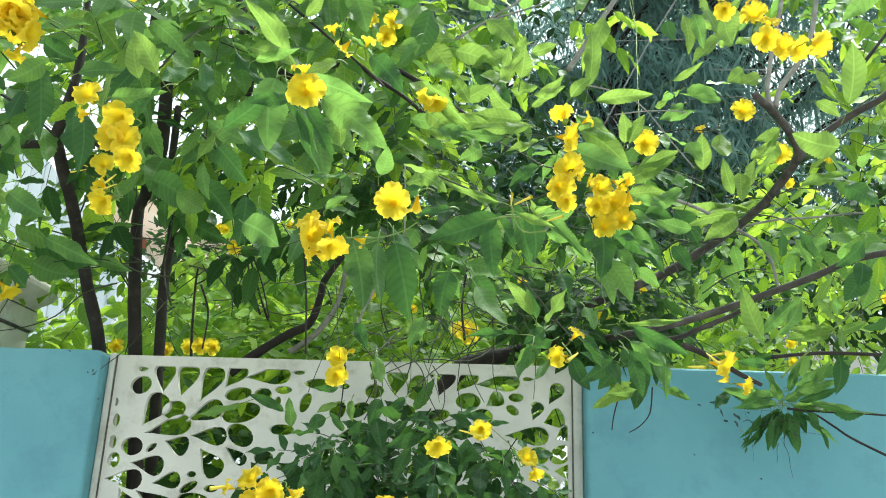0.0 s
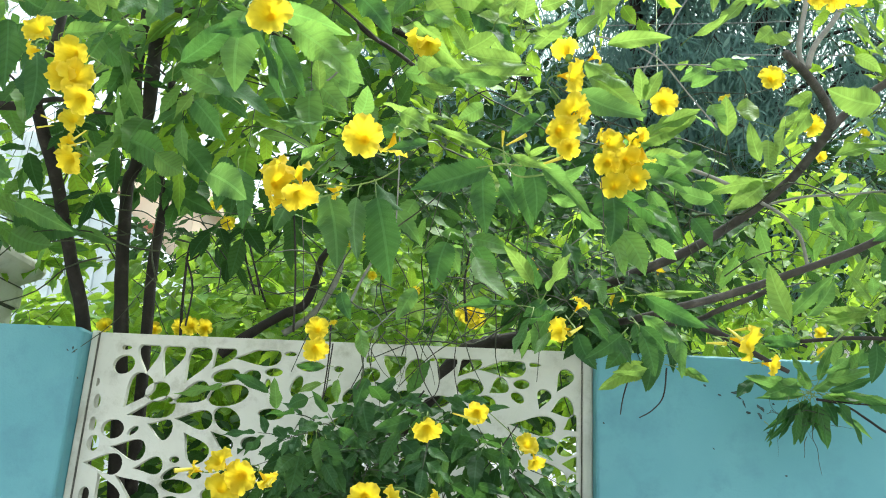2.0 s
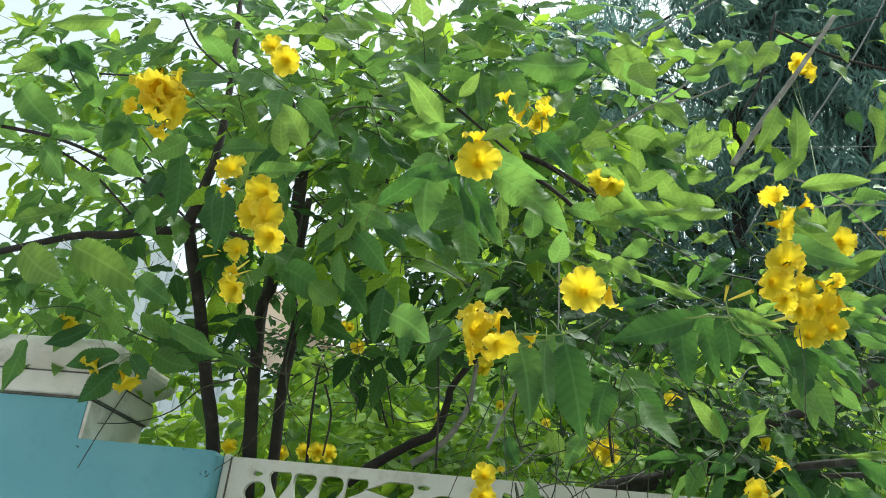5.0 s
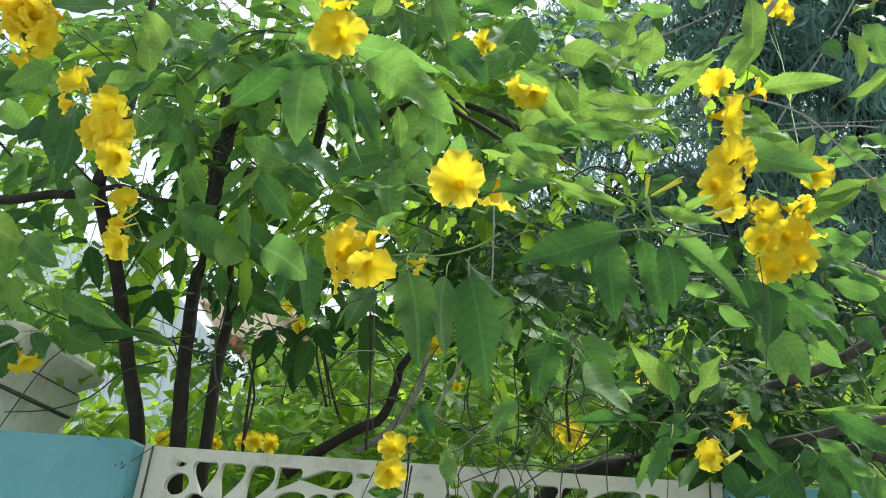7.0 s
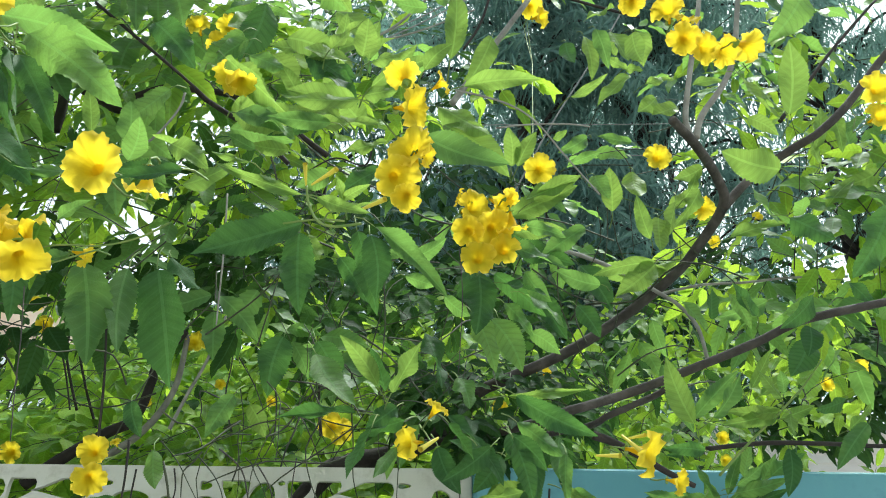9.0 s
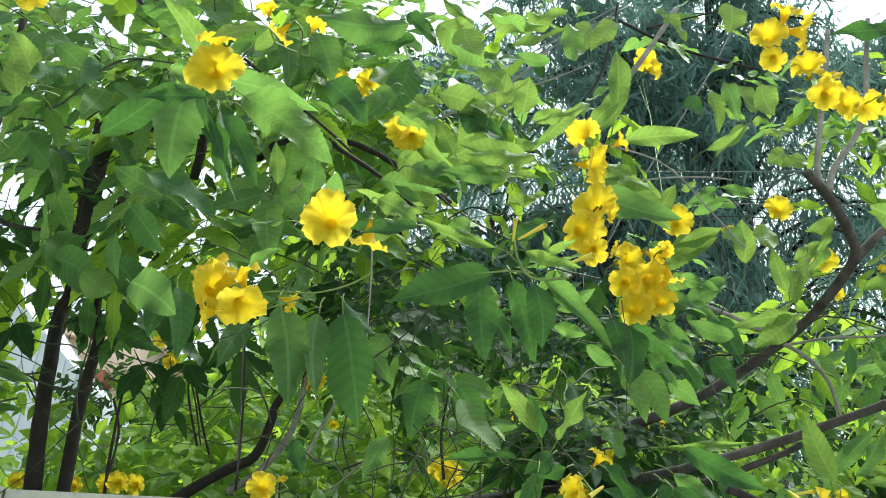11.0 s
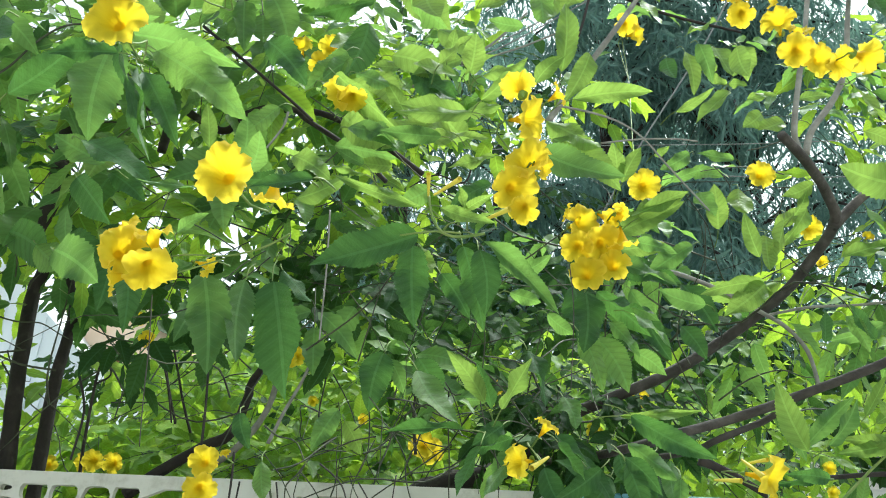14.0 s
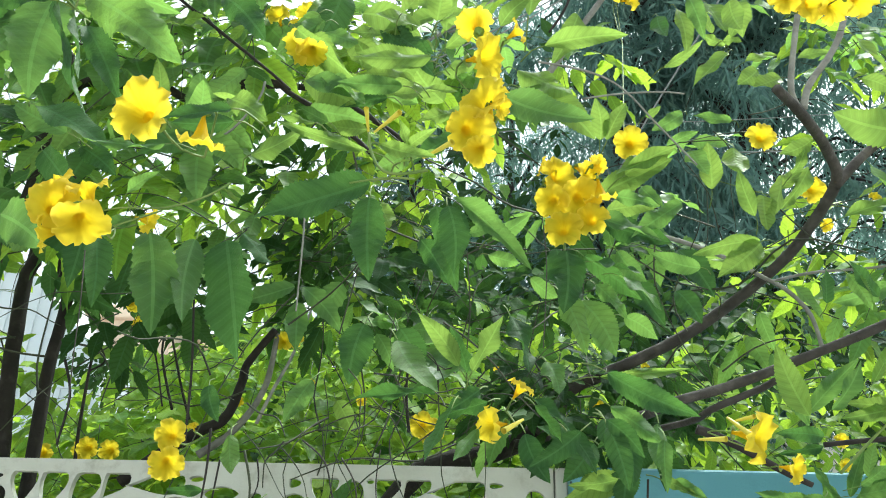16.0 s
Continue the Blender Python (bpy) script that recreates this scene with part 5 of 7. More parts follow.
leaves([(0.38, 1.812, 2.078, 0.439, 1.788, 1.98, 0.6, 0), (0.883, 2.012, 2.511, 0.811, 1.988, 2.464, 0.5, 1), (0.828, 2.012, 2.425, 0.863, 1.988, 2.476, 0.45, 1), (0.852, 2.012, 2.151, 0.859, 1.988, 2.215, 0.6, 2), (0.568, 1.812, 2.254, 0.478, 1.788, 2.195, 0.45, 0), (0.401, 1.762, 2.117, 0.475, 1.738, 2.091, 0.45, 2), (0.452, 1.862, 2.141, 0.53, 1.838, 2.093, 0.5, 0), (0.306, 1.812, 2.114, 0.357, 1.788, 2.066, 0.5, 0), (0.932, 2.312, 1.822, 0.817, 2.288, 1.744, 0.2, 2), (0.825, 2.312, 1.749, 0.829, 2.288, 1.7, 0.3, 2), (0.932, 2.312, 1.822, 0.879, 2.288, 1.699, 0.3, 2), (0.932, 2.292, 1.816, 0.963, 2.268, 1.703, 0.38, 2)])
leaves([(0.955, 2.312, 1.819, 1.058, 2.288, 1.719, 0.16, 0), (0.922, 2.312, 1.832, 0.796, 2.288, 1.815, 0.2, 0), (0.919, 2.312, 1.847, 0.796, 2.288, 1.866, 0.25, 0), (0.956, 2.312, 1.833, 1.111, 2.288, 1.824, 0.18, 0), (0.964, 2.312, 1.841, 1.182, 2.288, 1.802, 0.12, 0), (0.939, 2.262, 1.849, 1.049, 2.238, 1.89, 0.3, 0), (0.921, 2.262, 1.848, 0.855, 2.238, 1.918, 0.28, 0), (0.932, 2.262, 1.851, 0.97, 2.238, 1.951, 0.3, 0), (1, 2.262, 1.865, 1.05, 2.238, 1.939, 0.45, 0), (0.909, 2.312, 1.816, 0.84, 2.288, 1.715, 0.16, 2), (0.943, 2.302, 1.812, 0.914, 2.278, 1.746, 0.25, 2), (0.97, 2.312, 1.823, 1.014, 2.288, 1.75, 0.18, 2)])
leaves([(0.292, 1.712, 1.837, 0.327, 1.688, 1.758, 0.5, 2), (0.4, 1.712, 1.859, 0.421, 1.688, 1.797, 0.55, 2), (0.422, 1.702, 1.813, 0.412, 1.678, 1.728, 0.55, 2), (0.411, 1.712, 1.78, 0.338, 1.688, 1.724, 0.5, 1), (0.469, 1.712, 1.776, 0.514, 1.688, 1.75, 0.3, 1), (0.386, 1.732, 1.829, 0.313, 1.708, 1.847, 0.5, 2)])
leaves([(-1.489, 1.912, 2.918, -1.617, 1.888, 2.831, 0.55, 1), (-1.551, 1.912, 2.905, -1.353, 1.888, 2.811, 0.5, 2), (-1.366, 1.912, 2.82, -1.369, 1.888, 2.684, 0.6, 0), (-1.313, 2.012, 3.081, -1.345, 1.988, 2.923, 0.6, 0), (-1.152, 1.912, 2.986, -1.216, 1.888, 2.821, 0.55, 1), (-1.174, 2.012, 3.087, -1.043, 1.988, 2.953, 0.55, 1), (-0.711, 1.812, 2.926, -0.655, 1.788, 2.76, 0.5, 1), (-0.917, 1.812, 2.706, -0.811, 1.788, 2.597, 0.5, 1), (-0.945, 1.712, 2.488, -0.912, 1.688, 2.297, 0.45, 2), (-1.37, 2.012, 2.476, -1.551, 1.988, 2.424, 0.36, 1), (-1.495, 2.012, 2.36, -1.306, 1.988, 2.255, 0.6, 1), (-1.357, 2.012, 2.367, -1.128, 1.988, 2.249, 0.5, 1)])
leaves([(-1.674, 2.012, 2.869, -1.493, 1.988, 2.71, 0.55, 0), (-1.236, 1.912, 2.716, -1.257, 1.888, 2.58, 0.6, 0), (-1.033, 1.912, 2.736, -0.93, 1.888, 2.744, 0.5, 1), (-1.44, 2.012, 2.583, -1.274, 1.988, 2.499, 0.45, 0), (-1.665, 2.012, 2.786, -1.676, 1.988, 2.655, 0.6, 0), (-1.697, 2.012, 3.051, -1.609, 1.988, 3.118, 0.55, 1), (-1.431, 2.012, 3.034, -1.522, 1.988, 3.076, 0.5, 0), (-0.958, 2.012, 2.98, -1.031, 1.988, 3.041, 0.5, 0), (-1.527, 2.012, 2.638, -1.415, 1.988, 2.545, 0.5, 0), (-0.614, 1.812, 2.512, -0.547, 1.788, 2.412, 0.5, 0), (-0.608, 1.712, 2.582, -0.714, 1.688, 2.533, 0.45, 0), (0.045, 1.712, 2.417, 0.137, 1.688, 2.46, 0.5, 1)])
leaves([(-0.072, 1.712, 2.371, 0.036, 1.688, 2.335, 0.45, 0), (-0.14, 1.612, 2.381, -0.2, 1.588, 2.301, 0.5, 0), (-0.073, 1.912, 2.815, -0.137, 1.888, 2.712, 0.6, 0), (0.094, 1.912, 2.923, 0.005, 1.888, 2.974, 0.5, 1), (0.306, 2.012, 3.003, 0.215, 1.988, 3.057, 0.5, 1), (0.38, 2.012, 3.041, 0.319, 1.988, 2.896, 0.5, 1), (0.291, 2.112, 3.002, 0.197, 2.088, 3.002, 0.5, 0), (0.728, 2.012, 2.94, 0.635, 1.988, 2.886, 0.45, 1), (0.68, 2.012, 3.046, 0.751, 1.988, 2.993, 0.45, 1), (0.432, 2.012, 2.845, 0.382, 1.988, 2.694, 0.4, 1), (-0.029, 1.612, 2.452, 0.04, 1.588, 2.401, 0.5, 0), (-0.149, 1.812, 2.726, -0.245, 1.788, 2.739, 0.55, 0)])
leaves([(-0.276, 1.312, 2.255, -0.271, 1.288, 2.109, 0.6, 0), (-0.246, 1.262, 2.216, -0.188, 1.238, 2.036, 0.2, 2), (-0.235, 1.312, 2.212, -0.162, 1.288, 2.093, 0.3, 2), (-0.179, 1.212, 2.162, -0.061, 1.188, 2.062, 0.42, 0), (-0.122, 1.412, 2.147, -0.12, 1.388, 2.2, 0.75, 0), (0.005, 1.262, 2.041, -0.03, 1.238, 2.06, 0.6, 1), (0.007, 1.212, 2.001, -0.049, 1.188, 1.983, 0.4, 2), (-0.168, 1.412, 2.159, -0.174, 1.388, 2.218, 0.45, 1), (-0.405, 1.512, 2.239, -0.269, 1.488, 2.164, 0.45, 2), (-0.147, 1.412, 2.107, -0.239, 1.388, 2.077, 0.2, 0), (-0.049, 1.412, 2.089, 0.026, 1.388, 2.107, 0.45, 1), (-0.017, 1.472, 2.33, 0.053, 1.448, 2.235, 0.5, 1)])
leaves([(-0.021, 1.512, 2.292, 0.058, 1.488, 2.222, 0.6, 1), (-0.34, 1.412, 2.008, -0.268, 1.388, 1.956, 0.8, 0), (-0.102, 1.312, 1.951, -0.149, 1.288, 1.926, 0.3, 0), (0.188, 1.512, 2.082, 0.199, 1.488, 1.979, 0.5, 2), (0.089, 1.862, 2.026, 0.161, 1.838, 1.917, 0.55, 0), (0.234, 1.662, 1.88, 0.195, 1.638, 1.846, 0.7, 2), (0.299, 1.662, 1.87, 0.366, 1.638, 1.818, 0.36, 2), (0.4, 1.662, 1.862, 0.465, 1.638, 1.803, 0.4, 0), (0.345, 1.712, 2.046, 0.391, 1.688, 1.957, 0.5, 0)])
leaves([(0.273, 1.812, 2.051, 0.312, 1.788, 1.951, 0.6, 2), (0.326, 1.762, 1.955, 0.346, 1.738, 1.901, 0.8, 0), (0.352, 1.662, 2.092, 0.347, 1.638, 1.987, 0.6, 2), (0.448, 1.812, 2.165, 0.494, 1.788, 2.094, 0.5, 0), (0.202, 1.712, 2.133, 0.254, 1.688, 2.14, 0.5, 0), (0.237, 1.712, 2.105, 0.296, 1.688, 2.075, 0.45, 0), (0.409, 1.812, 2.104, 0.455, 1.788, 2.037, 0.4, 0), (0.467, 1.912, 2.086, 0.516, 1.888, 2.037, 0.6, 0), (0.123, 1.812, 2.184, 0.174, 1.788, 2.091, 0.45, 2), (0.344, 1.662, 1.827, 0.383, 1.638, 1.771, 0.4, 2)])
leaves([(0.424, 1.662, 1.821, 0.423, 1.638, 1.751, 0.45, 2)])
leaves([(0.795, 2.012, 1.938, 0.734, 1.988, 2.065, 0.42, 1), (0.823, 2.012, 1.953, 0.898, 1.988, 2.036, 0.36, 0), (0.992, 2.062, 2.007, 0.936, 2.038, 2.06, 0.42, 1), (0.997, 2.062, 2.019, 0.983, 2.038, 2.063, 0.6, 0), (1.022, 2.062, 2.035, 1.056, 2.038, 2.066, 0.32, 1), (0.989, 2.062, 1.99, 0.875, 2.038, 1.945, 0.36, 1), (0.994, 2.062, 1.985, 0.869, 2.038, 1.982, 0.3, 1), (1.005, 2.062, 1.985, 0.99, 2.038, 1.928, 0.5, 1), (1.162, 2.062, 1.971, 1.065, 2.038, 1.874, 0.36, 0), (1.153, 2.112, 2.029, 1.075, 2.088, 1.993, 0.5, 2), (0.918, 2.292, 1.963, 0.815, 2.268, 1.938, 0.26, 2), (1.021, 2.292, 1.952, 0.941, 2.268, 1.89, 0.34, 2)])
leaves([(1.117, 2.292, 1.971, 1.085, 2.268, 1.892, 0.38, 2), (1.072, 2.292, 1.947, 1.008, 2.268, 1.891, 0.34, 2), (1.049, 2.012, 2.15, 1.031, 1.988, 2.082, 0.85, 2), (0.905, 2.612, 2.387, 0.895, 2.588, 2.324, 0.6, 1), (1.032, 2.612, 2.382, 1.019, 2.588, 2.316, 0.6, 1), (0.797, 2.712, 2.291, 0.742, 2.688, 2.258, 0.5, 1), (1.199, 2.112, 2.133, 1.228, 2.088, 2.101, 0.5, 0), (1.284, 2.312, 2.174, 1.312, 2.288, 2.14, 0.5, 1)])
leaves([(-0.841, 2.412, 2.371, -0.67, 2.388, 2.275, 0.36, 2), (-0.657, 2.312, 2.469, -0.597, 2.288, 2.284, 0.34, 2), (-0.547, 2.212, 2.357, -0.539, 2.188, 2.201, 0.7, 2), (-0.759, 2.462, 2.457, -0.763, 2.438, 2.319, 0.5, 2), (-0.827, 2.462, 2.455, -0.822, 2.438, 2.333, 0.5, 2), (-0.755, 2.512, 2.382, -0.807, 2.488, 2.299, 0.4, 0), (-0.908, 2.412, 2.494, -0.848, 2.388, 2.407, 0.7, 0), (-0.963, 2.412, 2.337, -1.045, 2.388, 2.309, 0.4, 0), (-1.176, 2.512, 2.337, -1.07, 2.488, 2.314, 0.5, 0), (-0.773, 2.412, 2.498, -0.724, 2.388, 2.392, 0.6, 2)])

def stem(points, r0, r1, material):
    return tube("stem", points, r0, r1, material, shrub, sides=6, steps=5, rough=0.05)


stem([(0.31, 1.5, 2.054), (0.314, 1.5, 1.989), (0.311, 1.5, 1.926), (0.308, 1.5, 1.881)], 0.0008, 0.0006, BARK_SKYLIT)
stem([(-0.249, 2.3, 1.988), (-0.222, 2.3, 2.062), (-0.189, 2.3, 2.139), (-0.158, 2.3, 2.247)], 0.0045, 0.003, BARK_PALE)
stem([(0.14, 1.17, 1.959), (0.143, 1.17, 1.941), (0.152, 1.17, 1.923), (0.167, 1.17, 1.917), (0.193, 1.17, 1.921)], 0.0012, 0.0015, STEM)
stem([(-0.137, 1.26, 1.928), (-0.11, 1.26, 1.933), (-0.071, 1.26, 1.933), (-0.034, 1.26, 1.944), (-0.008, 1.26, 1.961)], 0.0009, 0.0012, STEM)
stem([(-0.128, 1.26, 1.908), (-0.097, 1.26, 1.92), (-0.071, 1.26, 1.93)], 0.0008, 0.0010, STEM)
stem([(0.321, 1.7, 2.458), (0.375, 1.7, 2.446), (0.425, 1.7, 2.427), (0.464, 1.7, 2.395), (0.509, 1.7, 2.331), (0.564, 1.7, 2.256)], 0.0022, 0.0016, BARK_PALE)
stem([(0.103, 1.29, 1.979), (0.139, 1.29, 1.985), (0.169, 1.29, 1.984)], 0.0011, 0.0013, STEM)
stem([(-0.138, 1.26, 1.887), (-0.13, 1.26, 1.831), (-0.125, 1.26, 1.782), (-0.119, 1.26, 1.735)], 0.0006, 0.0005, BARK_SKYLIT)
stem([(-0.208, 1.9, 1.877), (-0.205, 1.9, 1.804), (-0.21, 1.9, 1.709)], 0.0022, 0.0014, BARK)
stem([(-0.148, 1.9, 1.843), (-0.13, 1.9, 1.771), (-0.154, 1.9, 1.711)], 0.0022, 0.0014, TWIG)
stem([(-0.079, 2.0, 1.885), (-0.036, 2.0, 1.848), (-0.016, 2.0, 1.786), (0.007, 2.0, 1.744), (0.031, 2.0, 1.714)], 0.0016, 0.0011, BARK_SKYLIT)
stem([(-0.008, 2.0, 1.856), (0.02, 2.0, 1.807), (0.015, 2.0, 1.744), (-0.055, 2.0, 1.704)], 0.0014, 0.001, BARK_SKYLIT)
stem([(0.058, 2.0, 1.871), (0.054, 2.0, 1.808), (0.066, 2.0, 1.746)], 0.0013, 0.001, BARK_SKYLIT)
stem([(0.394, 1.72, 1.773), (0.378, 1.72, 1.721), (0.372, 1.72, 1.687)], 0.0016, 0.001, BARK)
stem([(0.457, 1.72, 1.776), (0.45, 1.72, 1.724), (0.429, 1.72, 1.697), (0.406, 1.72, 1.683)], 0.0016, 0.001, BARK)
stem([(1.60, 2.3, 1.52), (1.30, 2.3, 1.653), (1.12, 2.3, 1.736), (1.059, 2.3, 1.775), (1.007, 2.3, 1.807), (0.94, 2.3, 1.818)], 0.004, 0.0025, BARK)
stem([(1.60, 2.3, 1.80), (1.35, 2.3, 1.803), (1.128, 2.3, 1.811), (1.035, 2.3, 1.812), (0.94, 2.3, 1.82)], 0.003, 0.002, BARK)
stem([(-0.696, 2.3, 2.122), (-0.666, 2.3, 2.041), (-0.67, 2.3, 1.935)], 0.003, 0.0025, BARK)
stem([(-0.608, 2.5, 2.27), (-0.57, 2.5, 2.179), (-0.539, 2.5, 2.076)], 0.0025, 0.002, BARK)
stem([(-0.631, 1.6, 2.411), (-0.605, 1.6, 2.435), (-0.565, 1.6, 2.498), (-0.517, 1.6, 2.529), (-0.43, 1.6, 2.521)], 0.0022, 0.0016, TWIG)
stem([(-1.326, 2.0, 2.617), (-1.219, 2.0, 2.569), (-1.128, 2.0, 2.515), (-1.034, 2.0, 2.44)], 0.004, 0.003, BARK)
stem([(-0.207, 1.9, 2.572), (-0.215, 1.9, 2.53), (-0.256, 1.9, 2.461), (-0.31, 1.9, 2.42)], 0.0028, 0.002, BARK_PALE)


def buds(rows):
    """Closed buds and narrow trumpets: base, tip, thickness."""
    for bx, by, bz, tx, ty, tz, thick, _ in rows:
        b, way = np.array((bx, by, bz)), np.array((tx - bx, ty - by, tz - bz))
        M = z_matrix(b, way, np.linalg.norm(way))
        M[:3, 0] *= thick * 2.0
        M[:3, 1] *= thick * 2.0
        child("bud", BUD_MESH, shrub, M)


stem([(-0.849, 2.76, 1.961), (-0.861, 2.76, 2.08), (-0.869, 2.76, 2.246), (-0.866, 2.76, 2.304)], 0.005, 0.0035, BARK)
stem([(-0.869, 2.76, 2.243), (-0.831, 2.76, 2.271), (-0.853, 2.76, 2.317)], 0.003, 0.0021, BARK)
stem([(-0.675, 3.1, 2.17), (-0.729, 3.1, 2.294), (-0.797, 3.1, 2.482), (-0.833, 3.1, 2.545)], 0.0045, 0.0031, BARK)
stem([(-0.796, 3.1, 2.479), (-0.736, 3.1, 2.536)], 0.003, 0.0021, BARK)
stem([(-0.671, 2.9, 2.176), (-0.732, 2.9, 2.353), (-0.712, 2.9, 2.458), (-0.639, 2.9, 2.494)], 0.004, 0.0028, BARK)
stem([(-0.358, 2.2, 1.911), (-0.371, 2.2, 2.085), (-0.404, 2.2, 2.317)], 0.003, 0.0021, BARK)
stem([(0.065, 2.4, 2.001), (0.054, 2.4, 2.109), (0.068, 2.4, 2.222)], 0.004, 0.0028, BARK)
stem([(-0.086, 1.846, 2.316), (-0.08, 1.846, 2.21), (-0.078, 1.846, 2.11), (-0.077, 1.846, 2.062)], 0.0018, 0.0014, BARK_PALE)
stem([(-0.008, 2.0, 1.753), (-0.033, 2.0, 1.715), (-0.044, 2.0, 1.687)], 0.002, 0.0014, BARK)
stem([(-0.218, 2.0, 1.848), (-0.221, 2.0, 1.797), (-0.224, 2.0, 1.746), (-0.233, 2.0, 1.715)], 0.0018, 0.0012, BARK)
stem([(-0.153, 2.0, 1.85), (-0.147, 2.0, 1.805), (-0.169, 2.0, 1.751)], 0.0016, 0.001, BARK)
stem([(0.197, 2.0, 1.691), (0.156, 2.0, 1.63), (0.127, 2.0, 1.591)], 0.0016, 0.001, BARK)
stem([(0.173, 1.9, 2.468), (0.159, 1.9, 2.417), (0.102, 1.9, 2.432), (0.053, 1.9, 2.402)], 0.0022, 0.0014, BARK)
stem([(0.844, 2.06, 1.861), (0.916, 2.06, 1.928), (0.988, 2.06, 1.99), (1.043, 2.06, 2.042), (1.086, 2.06, 2.093)], 0.0028, 0.0018, STEM)
stem([(0.392, 1.7, 2.382), (0.456, 1.7, 2.392), (0.521, 1.7, 2.395), (0.557, 1.7, 2.391)], 0.0018, 0.0014, BARK_PALE)
buds([(0.139, 1.175, 1.961, 0.139, 1.151, 1.971, 0.32, 0), (0.144, 1.175, 1.963, 0.168, 1.151, 1.967, 0.28, 0), (0.188, 1.175, 1.936, 0.214, 1.151, 1.937, 0.27, 0), (0.491, 1.562, 1.792, 0.516, 1.538, 1.787, 0.37, 0), (0.532, 1.562, 1.814, 0.551, 1.538, 1.814, 0.34, 0), (0.527, 1.562, 1.819, 0.544, 1.538, 1.793, 0.35, 0), (0.286, 1.562, 1.812, 0.263, 1.538, 1.792, 0.39, 0)])
buds([(-0.815, 1.762, 2.256, -0.838, 1.738, 2.26, 0.24, 0), (-0.819, 1.762, 2.249, -0.841, 1.738, 2.232, 0.23, 0), (-0.746, 1.762, 2.239, -0.76, 1.738, 2.206, 0.26, 0), (-0.74, 1.762, 2.215, -0.767, 1.738, 2.19, 0.22, 0)])
buds([(-0.391, 1.732, 1.555, -0.429, 1.708, 1.546, 0.35, 0), (-0.248, 1.732, 1.556, -0.258, 1.708, 1.53, 0.45, 0), (0.062, 1.862, 1.691, 0.114, 1.838, 1.676, 0.21, 0)])


def blossom(items, label=""):
    """A cluster of trumpet flowers; each row holds the mouth's place, the way it faces and its breadth."""
    at = np.mean([r[:3] for r in items], axis=0)
    root = new("flower_cluster")
    root.parent = shrub
    root.location = tuple(at)
    if label:
        root["label"] = label
    spread = max(np.linalg.norm(np.array(r[:3]) - at) for r in items)
    if at[1] < 2.3:
        CLEAR.append((at, spread + 0.06))
    for x, y, z, a, b, c, d in items:
        way_out = (np.array((x, y, z)) - at) / (spread + 0.02)
        w = unit(np.array((a, b, c)) + (0.45 * way_out if len(items) > 2 else 0) + rng.normal(0, 0.05 if len(items) < 3 else 0.30 if len(items) < 6 else 0.48, 3))
        size = d / 1.74
        base = np.array((x, y, z)) - at - w * size * 1.15
        M = z_matrix(base, w, size, rng.uniform(0, 6.3))
        M[:3, 2] *= 1.3
        child("flower", FLOWER_MESHES[int(rng.integers(8))], root, M)
        child("calyx", CALYX_MESH, root, z_matrix(base - w * size * 0.15, w, size))
        petioles.twig([base + at - w * size * 0.1, base + at - w * size * 0.5 + np.array((0, 0.03, 0.004)), at + np.array((0, 0.08, 0.02))], 0.0013, 0.0012, 4, 2)


blossom([(0.337, 1.553, 2.148, 0.05, -1, -0.25, 0.054), (0.379, 1.553, 2.15, 0.05, -1, -0.25, 0.048), (0.327, 1.553, 2.107, 0.05, -1, -0.25, 0.048), (0.365, 1.553, 2.112, 0.05, -1, -0.25, 0.06), (0.392, 1.553, 2.113, 0.6, -0.7, -0.1, 0.045), (0.34, 1.553, 2.067, 0.05, -1, -0.25, 0.053), (0.377, 1.553, 2.081, 0.05, -1, -0.25, 0.048), (0.314, 1.553, 2.162, -0.5, -0.5, 0.6, 0.029), (0.392, 1.553, 2.166, 0.4, -0.4, 0.8, 0.028)])
blossom([(0.226, 1.269, 2.167, -0.1, -0.5, 0.7, 0.043), (0.243, 1.269, 2.121, 0.05, -1, -0.25, 0.051), (0.275, 1.269, 2.157, 0.8, -0.4, 0.1, 0.029), (0.237, 1.269, 2.068, 0.05, -1, -0.25, 0.056), (0.258, 1.269, 2.056, 0.8, -0.4, -0.3, 0.027), (0.224, 1.269, 2.03, 0.05, -1, -0.25, 0.052), (0.234, 1.269, 2.004, 0.1, -0.6, -0.7, 0.034)])
blossom([(-0.035, 1.104, 1.937, -0.1, -1, -0.2, 0.056), (-0.004, 1.16, 1.943, 0.05, 0.35, -0.9, 0.042)])
blossom([(-0.173, 1.25, 1.93, -0.15, -1, -0.1, 0.058), (-0.139, 1.245, 1.907, 0.2, -1, -0.35, 0.054), (-0.18, 1.25, 1.899, -0.5, -0.5, -0.8, 0.036), (-0.188, 1.262, 1.963, -0.2, -0.6, 0.7, 0.044), (-0.154, 1.262, 1.957, 0.25, -0.7, 0.6, 0.046), (-0.099, 1.3, 1.939, 0.4, -0.2, -0.8, 0.028)])
blossom([(-0.18, 1.125, 2.125, 0, -1, -0.3, 0.062), (-0.184, 1.125, 2.165, 0, -0.3, 0.9, 0.042)])
blossom([(-0.206, 1.906, 2.755, 0.05, -1, -0.25, 0.055), (-0.138, 1.906, 2.751, 0.05, -1, -0.25, 0.055), (-0.155, 1.906, 2.701, 0.05, -1, -0.25, 0.055)])
blossom([(-0.017, 1.434, 2.271, -0.6, -0.3, -0.4, 0.048), (0.008, 1.434, 2.264, 0.2, -0.3, -0.8, 0.042)])
